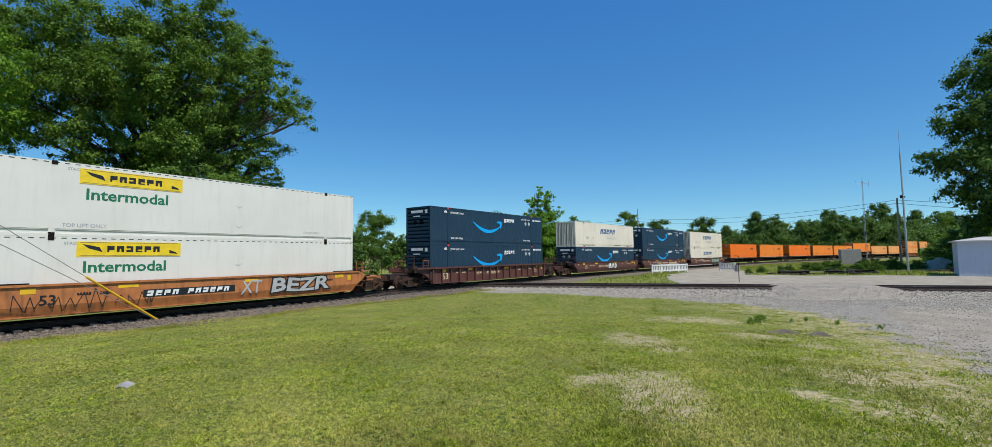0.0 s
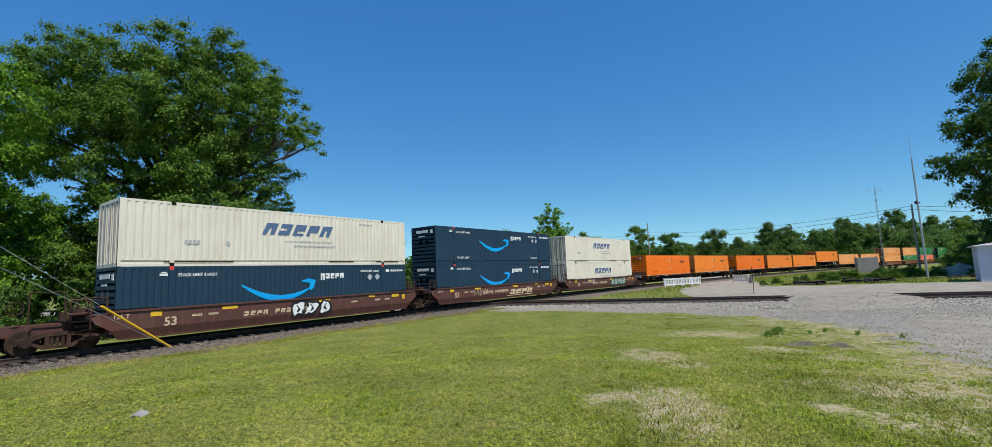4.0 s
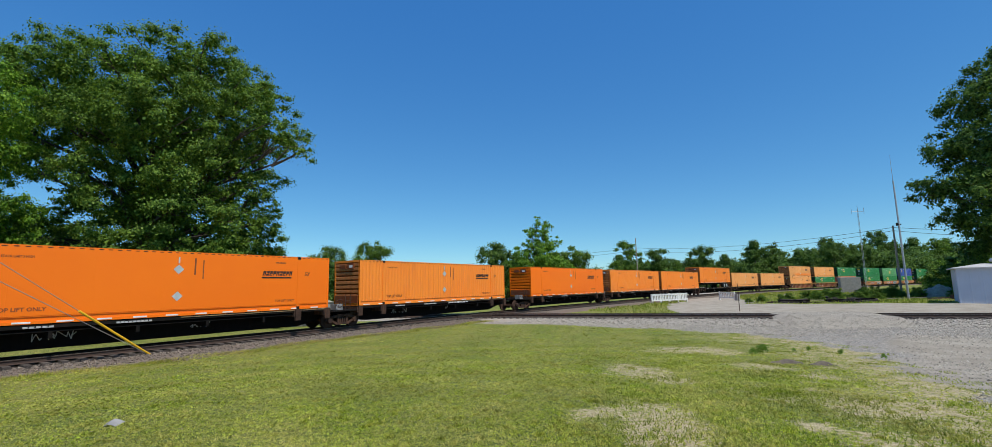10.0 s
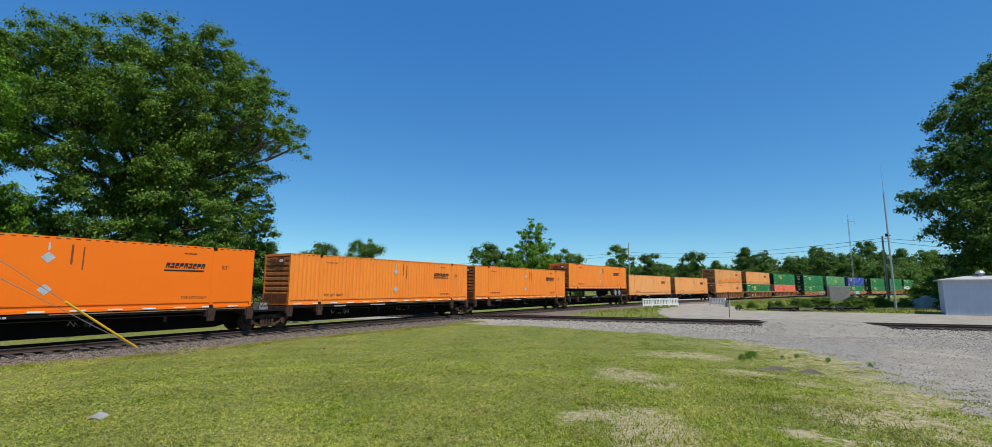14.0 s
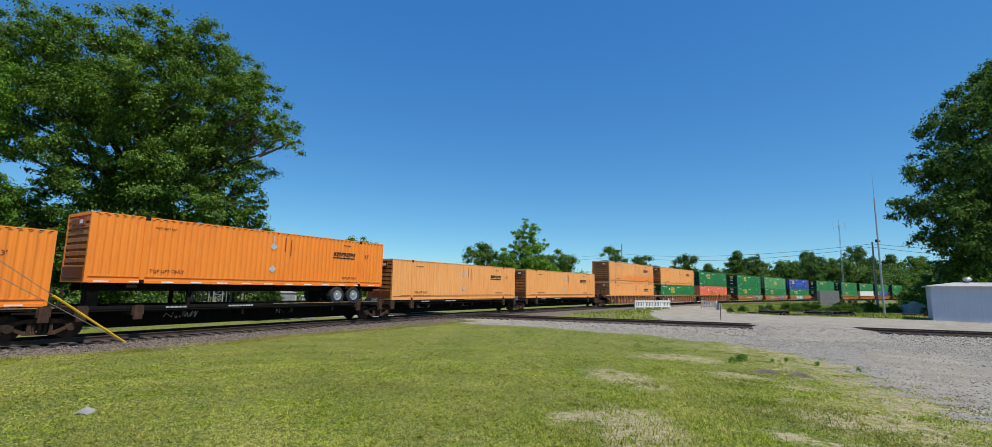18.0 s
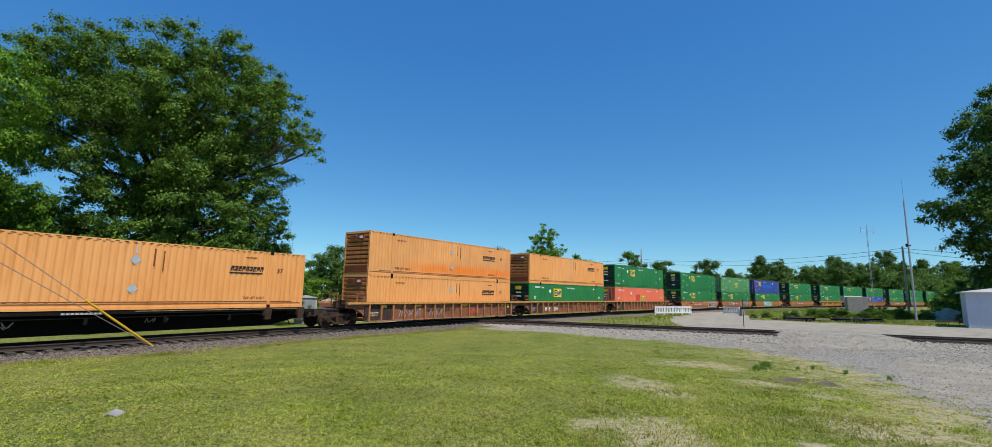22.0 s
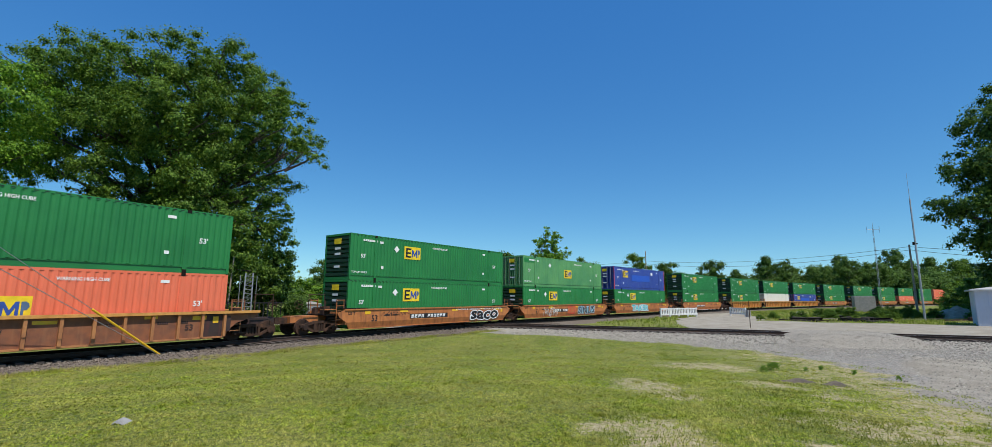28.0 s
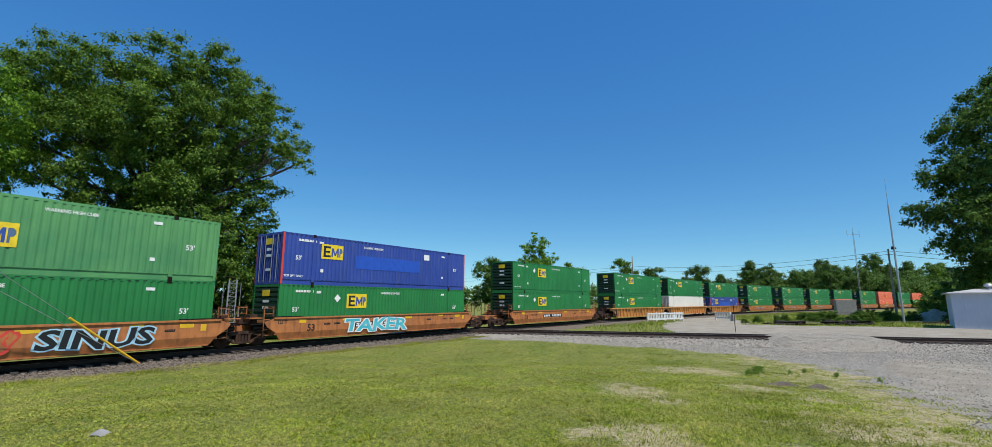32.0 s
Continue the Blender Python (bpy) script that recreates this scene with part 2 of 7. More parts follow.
RUST = (0.16, 0.07, 0.035)
M = {
    "white": material("white_paint", (0.74, 0.715, 0.645), 0.45, second=(0.69, 0.665, 0.595), dirt=(0.50, 0.42, 0.32), dirt_amount=0.22, scale=0.5),
    "cream": material("cream_paint", (0.75, 0.69, 0.565), 0.5, second=(0.68, 0.62, 0.50), dirt=(0.46, 0.31, 0.18), dirt_amount=0.32, scale=0.5),
    "navy": material("navy_paint", (0.013, 0.038, 0.066), 0.45, second=(0.017, 0.044, 0.074), scale=0.6, spec=0.35),
    "orange": material("bright_orange_paint", (0.90, 0.180, 0.004), 0.42, second=(0.88, 0.168, 0.004), scale=0.4, spec=0.3),
    "amber": material("faded_orange_paint", (0.88, 0.245, 0.020), 0.5, second=(0.86, 0.22, 0.016), dirt=(0.40, 0.12, 0.03), dirt_amount=0.3, scale=0.5),
    "peach": material("pale_orange_paint", (0.84, 0.37, 0.115), 0.55, second=(0.82, 0.335, 0.09), dirt=(0.55, 0.17, 0.03), dirt_amount=0.45, scale=0.4),
    "green": material("green_paint", (0.020, 0.195, 0.046), 0.42, second=(0.014, 0.155, 0.038), scale=0.5),
    "sage": material("faded_green_paint", (0.105, 0.31, 0.105), 0.55, second=(0.065, 0.24, 0.09), dirt=(0.03, 0.12, 0.05), dirt_amount=0.3, scale=0.5),
    "coral": material("coral_paint", (0.80, 0.17, 0.085), 0.5, second=(0.76, 0.15, 0.07), dirt=(0.45, 0.12, 0.06), scale=0.5),
    "blue": material("blue_paint", (0.030, 0.065, 0.32), 0.45, second=(0.025, 0.055, 0.27), dirt=(0.10, 0.12, 0.25), scale=0.5),
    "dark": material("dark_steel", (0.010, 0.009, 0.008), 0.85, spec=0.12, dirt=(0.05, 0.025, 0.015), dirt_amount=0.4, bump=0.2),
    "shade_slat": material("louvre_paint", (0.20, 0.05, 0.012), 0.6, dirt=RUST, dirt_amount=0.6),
    "louvre": material("rusty_orange_louvre", (0.52, 0.19, 0.050), 0.65, second=(0.38, 0.13, 0.035), dirt=(0.10, 0.04, 0.02), dirt_amount=0.6),
    "brown": material("oxide_brown_paint", (0.105, 0.036, 0.026), 0.6, second=(0.085, 0.032, 0.024), dirt=(0.20, 0.11, 0.08), dirt_amount=0.4, bump=0.1),
    "tan": material("tan_orange_car_paint", (0.50, 0.180, 0.050), 0.6, second=(0.38, 0.13, 0.042), dirt=(0.11, 0.045, 0.022), dirt_amount=0.75, bump=0.1),
    "yellowcar": material("yellow_orange_car_paint", (0.55, 0.235, 0.055), 0.6, second=(0.46, 0.18, 0.04), dirt=(0.16, 0.07, 0.03), dirt_amount=0.6, bump=0.1),
    "rustcar": material("rusted_brown_car_paint", (0.25, 0.090, 0.040), 0.7, second=(0.17, 0.066, 0.036), dirt=(0.34, 0.16, 0.07), dirt_amount=0.6, bump=0.15),
    "rustrib": material("rusted_orange_rib_paint", (0.44, 0.19, 0.065), 0.7, second=(0.34, 0.13, 0.048), dirt=(0.13, 0.055, 0.03), dirt_amount=0.6, bump=0.15),
    # lighter copy of the yellow car paint, with sunlight put into the colour
    "yellowrib": material("sunlit_yellow_rib_paint", (0.62, 0.30, 0.075), 0.65, second=(0.52, 0.23, 0.05), dirt=(0.20, 0.09, 0.03), dirt_amount=0.5, bump=0.1),
    # darkened copy of the green paint: shade on the front ends is in the colour
    "greenend": material("shaded_green_paint", (0.006, 0.040, 0.018), 0.55, second=(0.005, 0.028, 0.014), dirt=(0.02, 0.02, 0.018)),
    "ash": material("dark_crumbly_earth", (0.15, 0.12, 0.085), 0.95, second=(0.075, 0.06, 0.045), bump=0.8, bump_scale=30),
    "soot": material("sooty_brown_car_paint", (0.040, 0.024, 0.020), 0.75, second=(0.030, 0.018, 0.016), dirt=(0.14, 0.03, 0.025), dirt_amount=0.5, bump=0.15),
    "rust": material("rusted_iron", (0.065, 0.036, 0.024), 0.9, second=(0.035, 0.022, 0.017), dirt=(0.20, 0.09, 0.045), bump=0.3, spec=0.2),
    "yellow": material("yellow_paint", (0.85, 0.50, 0.02), 0.45, scale=2.0),
    "signyellow": material("sign_yellow", (0.88, 0.62, 0.02), 0.45),
    "forest": material("lettering_green", (0.01, 0.17, 0.075), 0.5),
    "azure": material("azure_paint", (0.0, 0.36, 0.78), 0.4, second=(0.0, 0.34, 0.75)),
    "black": material("black_paint", (0.012, 0.012, 0.014), 0.5),
    "pitch": material("matte_black_steel", (0.007, 0.006, 0.006), 0.9, dirt=(0.03, 0.018, 0.012), dirt_amount=0.3, spec=0.1),
    "slate": material("slate_blue_paint", (0.09, 0.15, 0.26), 0.5),
    "whitemark": material("white_lettering", (0.82, 0.82, 0.80), 0.5),
    "silver": material("silver_placard", (0.55, 0.56, 0.57), 0.35, metal=0.3),
    "logoblue": material("emblem_blue", (0.03, 0.08, 0.35), 0.5),
    "red": material("red_paint", (0.65, 0.06, 0.04), 0.5),
    "teal": material("teal_spray_paint", (0.05, 0.42, 0.50), 0.6, second=(0.12, 0.52, 0.58)),
    "spraygrey": material("grey_spray_paint", (0.45, 0.45, 0.44), 0.6),
    "spraysky": material("pale_blue_spray_paint", (0.40, 0.66, 0.80), 0.6),
    "deckedge": material("olive_deck_edge", (0.30, 0.22, 0.10), 0.7, second=(0.12, 0.07, 0.04), dirt=RUST, dirt_amount=0.6),
    "steel": material("polished_rail_steel", (0.42, 0.38, 0.35), 0.35, metal=0.8, second=(0.34, 0.28, 0.24)),
    "railside": material("rusted_rail", (0.060, 0.034, 0.024), 0.85, second=(0.045, 0.028, 0.02), bump=0.2),
    "wire": material("galvanized_wire", (0.42, 0.43, 0.44), 0.45, metal=0.6),
    "tie": material("weathered_tie_wood", (0.085, 0.068, 0.056), 0.9, second=(0.055, 0.043, 0.036), bump=0.5, bump_scale=25, random_hue=0.25),
    "rubber": material("tyre_rubber", (0.02, 0.02, 0.02), 0.85),
    "alloy": material("aluminium_wheel", (0.55, 0.56, 0.58), 0.35, metal=0.7),
    "bark": material("grey_brown_bark", (0.085, 0.065, 0.05), 0.95, second=(0.05, 0.04, 0.032), bump=0.8, bump_scale=9),
    "galv": material("weathered_galvanized_steel", (0.38, 0.40, 0.42), 0.5, metal=0.4),
    "polewood": material("weathered_pole_wood", (0.33, 0.28, 0.22), 0.9, second=(0.25, 0.21, 0.165), bump=0.3),
    "shedwall": material("pale_painted_metal_siding", (0.50, 0.53, 0.60), 0.5, second=(0.46, 0.49, 0.565), dirt=(0.42, 0.42, 0.44), dirt_amount=0.3, scale=0.7),
    "shedroof": material("weathered_grey_metal_roof", (0.52, 0.50, 0.48), 0.55, dirt=(0.32, 0.28, 0.25), scale=0.8),
    "concrete": material("grey_concrete", (0.30, 0.29, 0.28), 0.9, second=(0.24, 0.235, 0.23), bump=0.3, dirt=(0.15, 0.14, 0.13)),
    "fence": material("white_fence_paint", (0.76, 0.76, 0.74), 0.6, dirt=(0.45, 0.42, 0.38), dirt_amount=0.4, scale=3),
    "stone": stone_material("grey_ballast_stone", (0.64, 0.58, 0.48), (0.075, 0.066, 0.054)),
    "brownstone": stone_material("brown_ballast_stone", (0.31, 0.255, 0.205), (0.050, 0.039, 0.031)),
    # ballast tone with the shade between the rails put into it
    "darkstone": stone_material("shade_darkened_ballast", (0.11, 0.09, 0.078), (0.028, 0.023, 0.02)),
    "roadstone": stone_material("packed_road_gravel", (0.38, 0.342, 0.28), (0.19, 0.170, 0.138)),
    "dirt": material("dirt_heap", (0.40, 0.34, 0.26), 0.95, second=(0.27, 0.22, 0.165), bump=0.6, bump_scale=6),
    "leaf_a": leaf_material("broad_leaves", (0.185, 0.285, 0.044), (0.036, 0.088, 0.018)),
    "leaf_b": leaf_material("bright_leaves", (0.230, 0.380, 0.045), (0.050, 0.135, 0.020)),
    "leaf_c": leaf_material("dark_leaves", (0.150, 0.240, 0.048), (0.022, 0.060, 0.015)),
    "grass": leaf_material("grass_blades", (0.54, 0.54, 0.080), (0.10, 0.170, 0.018), 0.6, patch=(0.56, 0.48, 0.17)),
    "fieldweed": leaf_material("tall_weed_leaves", (0.36, 0.44, 0.050), (0.070, 0.155, 0.018), 0.6, patch=(0.36, 0.34, 0.10)),
    "clover": leaf_material("clover_leaves", (0.37, 0.44, 0.050), (0.19, 0.28, 0.026), 0.6, patch=(0.44, 0.40, 0.11)),
    "weed": leaf_material("weed_leaves", (0.40, 0.46, 0.05), (0.11, 0.20, 0.020), 0.6, patch=(0.36, 0.33, 0.11)),
}


def banded_paint(name, color, band, low, high, start):
    """Bleached paint that kept its first colour in an uneven band along the side."""
    m = material(name, color, 0.55, dirt=(0.55, 0.17, 0.03), dirt_amount=0.4, scale=0.4)
    nt = m.node_tree
    b = nt.nodes["Principled BSDF"]
    old = b.inputs["Base Color"].links[0].from_socket
    tc, sep = nt.nodes.new("ShaderNodeTexCoord"), nt.nodes.new("ShaderNodeSeparateXYZ")
    nt.links.new(tc.outputs["Object"], sep.inputs[0])
    nz = nt.nodes.new("ShaderNodeTexNoise")
    nz.inputs["Scale"].default_value, nz.inputs["Detail"].default_value = 0.8, 5
    nt.links.new(tc.outputs["Object"], nz.inputs["Vector"])
    fac = nz.outputs["Fac"]
    for axis, a, c in (("Z", low, low + 0.25), ("Z", high, high - 0.5), ("X", start, start + 2.5)):
        r = nt.nodes.new("ShaderNodeMapRange")
        r.inputs["From Min"].default_value, r.inputs["From Max"].default_value = a, c
        nt.links.new(sep.outputs[axis], r.inputs["Value"])
        mu = nt.nodes.new("ShaderNodeMath")
        mu.operation = "MULTIPLY"
        nt.links.new(fac, mu.inputs[0])
        nt.links.new(r.outputs[0], mu.inputs[1])
        fac = mu.outputs[0]
    mx = nt.nodes.new("ShaderNodeMix")
    mx.data_type = "RGBA"
    mx.inputs["B"].default_value = (*band, 1)
    up = nt.nodes.new("ShaderNodeMath")
    up.operation, up.use_clamp = "MULTIPLY", True
    up.inputs[1].default_value = 1.7
    nt.links.new(fac, up.inputs[0])
    nt.links.new(up.outputs[0], mx.inputs["Factor"])
    nt.links.new(old, mx.inputs["A"])
    nt.links.new(mx.outputs["Result"], b.inputs["Base Color"])
    return m


M["worn"] = banded_paint("half_bleached_orange_paint", (0.84, 0.37, 0.115), (0.86, 0.22, 0.02), 0.25, 1.25, -5.5)


# ---- mesh helpers ----
def part(name, bm, mat, parent=None, label=""):
    """Links a bmesh as one mesh object, under a thing or part if one is given."""
    me = bpy.data.meshes.new(name)
    bm.to_mesh(me)
    bm.free()
    return put(name, me, mat, parent, label)


def put(name, me, mat, parent=None, label=""):
    if mat and not me.materials:
        me.materials.append(M[mat])
    ob = new(name, me)
    if parent:
        ob.parent = parent
    if label:
        tagged(ob, label)
    return ob


def box(bm, x0, x1, y0, y1, z0, z1, m=None):
    vs = [bm.verts.new((x, y, z)) for x in (x0, x1) for y in (y0, y1) for z in (z0, z1)]
    if m is not None:
        for v in vs:
            v.co = m @ v.co
    for a, b, c, d in ((0, 1, 3, 2), (4, 6, 7, 5), (0, 4, 5, 1), (2, 3, 7, 6), (0, 2, 6, 4), (1, 5, 7, 3)):
        bm.faces.new((vs[a], vs[b], vs[c], vs[d]))
    return vs


def boxes(*dims):
    bm = bmesh.new()
    for d in dims:
        box(bm, *d)
    return bm


def slab(bm, outline, y0, y1):
    """A plate with an outline in x and z, from y0 to y1."""
    a = [bm.verts.new((x, y0, z)) for x, z in outline]
    b = [bm.verts.new((x, y1, z)) for x, z in outline]
    n = len(a)
    bm.faces.new(a)
    bm.faces.new(b[::-1])
    for i in range(n):
        bm.faces.new((a[i], b[i], b[(i + 1) % n], a[(i + 1) % n]))
    return bm


def rod(bm, p, q, r, sides=6, r2=None):
    """A round bar from p to q, tapering to r2."""
    p, q = Vector(p), Vector(q)
    r2 = r if r2 is None else r2
    turn = (q - p).to_track_quat("Z", "Y").to_matrix()
    rings = []
    for c, rad in ((p, r), (q, r2)):
        rings.append([bm.verts.new(c + turn @ Vector((math.cos(a) * rad, math.sin(a) * rad, 0)))
                      for a in (2 * math.pi * i / sides for i in range(sides))])
    for i in range(sides):
        j = (i + 1) % sides
        bm.faces.new((rings[0][i], rings[0][j], rings[1][j], rings[1][i]))
    bm.faces.new(rings[0][::-1])
    bm.faces.new(rings[1])
    return bm


def lathe(bm, profile, sides=16, centre=(0, 0, 0), axis="Y"):
    """Turns (radius, along) pairs round an axis."""
    rings = []
    for r, h in profile:
        ring = []
        for i in range(sides):
            a = 2 * math.pi * i / sides
            u, v = r * math.cos(a), r * math.sin(a)
            co = (u, h, v) if axis == "Y" else (u, v, h)
            ring.append(bm.verts.new(Vector(co) + Vector(centre)))
        rings.append(ring)
    for a, b in zip(rings, rings[1:]):
        for i in range(sides):
            j = (i + 1) % sides
            bm.faces.new((a[i], a[j], b[j], b[i]))
    for ring in (rings[0], rings[-1]):
        if len(ring) > 2:
            bm.faces.new(ring)
    bmesh.ops.recalc_face_normals(bm, faces=bm.faces)
    return bm


def raw_mesh(name, verts, faces, smooth=False):
    """A mesh from numpy arrays; all faces with the same number of corners."""
    me = bpy.data.meshes.new(name)
    n, k = faces.shape
    me.vertices.add(len(verts))
    me.vertices.foreach_set("co", verts.astype(np.float32).ravel())
    me.loops.add(n * k)
    me.loops.foreach_set("vertex_index", faces.astype(np.int32).ravel())
    me.polygons.add(n)
    me.polygons.foreach_set("loop_start", np.arange(0, n * k, k, dtype=np.int32))
    me.polygons.foreach_set("loop_total", np.full(n, k, dtype=np.int32))
    me.update(calc_edges=True)
    me.validate()
    return me


def lettering(text, size, x, z, y, mat, parent, name="lettering", stretch=1.0, slant=0.0):
    """Flat letters on a side that faces -y; x, z: the lower left corner."""
    cu = bpy.data.curves.new(name, "FONT")
    cu.body, cu.size, cu.shear, cu.resolution_u = text, size, slant, 2
    cu.extrude, cu.offset = 0.002, size * 0.022
    tmp = new(name, cu)
    me = bpy.data.meshes.new_from_object(tmp.evaluated_get(bpy.context.evaluated_depsgraph_get()))
    bpy.data.objects.remove(tmp)
    bpy.data.curves.remove(cu)
    me.transform(Matrix.Translation((x, y, z)) @ Matrix.Rotation(math.pi / 2, 4, "X") @ Matrix.Diagonal((stretch, 1, 1, 1)))
    me.materials.clear()
    return put(name, me, mat, parent)


# ---- the line of the track ----
STEP = 1.0
LINE_S = np.arange(-160, 700, STEP)


def heading(s):
    u = min(max(s, -60.0), 205.0) / 100
    h = 0.5718 + 0.2669 * u - 0.1355 * u ** 2 + 0.1022 * u ** 3 - 0.0272 * u ** 4
    return h + 0.0027 * (s + 60) if s < -60 else h


LINE_H = np.array([heading(s) for s in LINE_S])
LINE_X = np.cumsum(np.sin(LINE_H)) * STEP
LINE_Y = np.cumsum(np.cos(LINE_H)) * STEP
LINE_X += -17.3815 - np.interp(0, LINE_S, LINE_X)
LINE_Y += 19.4212 - np.interp(0, LINE_S, LINE_Y)


def on_line(s):
    return Vector((float(np.interp(s, LINE_S, LINE_X)), float(np.interp(s, LINE_S, LINE_Y)), 0))


def rail_pose(s, z=0.0, half=6.6):
    """The pose of a vehicle whose middle is at s: x towards its rear, -y towards the lawn."""
    a, b = on_line(s - half), on_line(s + half)
    d = b - a
    return pose((a.x + b.x) / 2, (a.y + b.y) / 2, z, 0, 0, math.degrees(math.atan2(d.y, d.x)))


CROSS_AT, CROSS_DIR = Vector((0.0, 40.5, 0)), Vector((0.945, -0.327, 0)).normalized()


# ---- ground ----
def smooth(a, b, x):
    t = np.clip((x - a) / (b - a), 0, 1)
    return t * t * (3 - 2 * t)


def main_offset(x, y):
    """Signed distance from the main line, positive on the lawn's side."""
    sel = (LINE_S > -150) & (LINE_S < 400)
    lx, ly, lh = LINE_X[sel][::2], LINE_Y[sel][::2], LINE_H[sel][::2]
    x, y = np.atleast_1d(x), np.atleast_1d(y)
    out = np.empty(len(x))
    for i in range(0, len(x), 4000):
        dx, dy = x[i:i + 4000, None] - lx, y[i:i + 4000, None] - ly
        k = np.argmin(dx * dx + dy * dy, axis=1)
        r = np.arange(len(k))
        out[i:i + 4000] = dx[r, k] * np.cos(lh[k]) - dy[r, k] * np.sin(lh[k])
    return out


def cross_offset(x, y):
    """Signed distance from the crossing track, positive on the camera's side."""
    return (x - CROSS_AT.x) * CROSS_DIR.y - (y - CROSS_AT.y) * CROSS_DIR.x


def wobble(x, y, size, seed=0.0):
    """Smooth uneven values in -1 to 1."""
    u, v = x / size + seed * 1.7, y / size - seed * 2.3
    return (np.sin(u * 1.9 + 1.3 * np.sin(v * 1.1 + seed)) + np.sin(v * 2.3 + 1.7 * np.sin(u * 1.3 - seed))
            + 0.6 * np.sin(u * 4.1 + v * 3.3 + 2 * np.sin(v * 2.9)) + 0.5 * np.sin(v * 5.3 - u * 4.7 + 2 * np.sin(u * 3.7))) / 3.1


def ground_z(x, y):
    d = np.hypot(x, y)
    z = -0.42 + 0.80 * (1 - smooth(4.0, 25.0, d))
    z = z + 0.05 * wobble(x, y, 3.0) * smooth(400, 60, d)
    right = smooth(4, 16, x) * smooth(60, 30, d)
    return z - 0.10 * right * smooth(4, 12, d)


def gravel_edge(y):
    return np.interp(y, (4, 9, 11, 16, 21, 26, 30, 33.5, 37, 60), (7.6, 9.0, 10.4, 12.7, 14.4, 13.0, 9.0, 3.0, -4.0, -4.0))


def gravel_mask(x, y):
    e = x - gravel_edge(y) + 0.9 * wobble(x, y, 1.6, 2) + 0.5 * wobble(x, y, 0.5, 5)
    near = smooth(-0.6, 0.9, e) * (cross_offset(x, y) > -3.2)
    o = cross_offset(x, y)
    # dirt road and yard behind the crossing track
    road = smooth(3.4, 2.4, np.abs((x - 24) * 0.62 - (y - 52) * 0.26 + 1.2 * wobble(x, y, 9, 1))) * (y > 40)
    yard = smooth(13.5, 11.5, np.abs(o + 13.0) + 0.8 * wobble(x, y, 4, 3)) * smooth(21, 25, x - 0.3 * (y - 45))
    far = np.maximum(road, yard) * (o < -2.2)
    return np.maximum(near, far)


def dirt_mask(x, y):
    """Packed earth: the road over the yard and a worn wheel path on the gravel."""
    o = cross_offset(x, y)
    path = smooth(2.6, 1.2, np.abs((x - 16.5) * 0.80 - (y - 17) * 0.60 + 0.8 * wobble(x, y, 3.5, 6))) * (o > 9) * (x > 10)
    return np.maximum(gravel_mask(x, y) * (o < -2.2), 0.8 * path)


def bare_mask(x, y):
    """How thin the turf is: worn patches, and a slow change towards the gravel."""
    b = np.zeros_like(x)
    for cx, cy, rx, ry in ((3.65, 12.3, 0.75, 1.7), (3.9, 10.7, 0.55, 0.6), (2.3, 7.2, 0.62, 1.1), (2.0, 6.2, 0.5, 0.8), (1.4, 7.5, 0.35, 0.4), (4.35, 6.8, 0.3, 0.35),
                           (6.0, 7.9, 0.7, 0.7), (4.9, 8.5, 0.3, 0.3), (7.7, 11.4, 0.6, 0.6), (7.5, 13.9, 0.8, 1.0), (7.7, 19.0, 1.6, 1.4), (4.9, 6.1, 0.6, 0.5), (7.0, 7.9, 1.0, 0.8), (9.2, 10.4, 1.2, 1.2)):
        q = ((x - cx) / rx) ** 2 + ((y - cy) / ry) ** 2 + 0.5 * wobble(x, y, 0.9, cx)
        b = np.maximum(b, smooth(2.6, 0.0, q) * 0.66)
    edge = smooth(-7.0, 0.6, x - gravel_edge(y)) * smooth(31, 22, y)
    b = np.maximum(b, edge * (0.58 + 0.26 * wobble(x, y, 0.55, 7) + 0.14 * wobble(x, y, 0.17, 2)))
    return np.clip(b, 0, 1)


def axis_steps(lo, hi, fine, far):
    mid = list(np.arange(lo, hi + 1e-6, fine))
    up, step = [hi], fine
    while up[-1] < far:
        step *= 1.22
        up.append(up[-1] + step)
    down, step = [lo], fine
    while down[-1] > -far:
        step *= 1.22
        down.append(down[-1] - step)
    return np.array(down[:0:-1] + mid + up[1:])


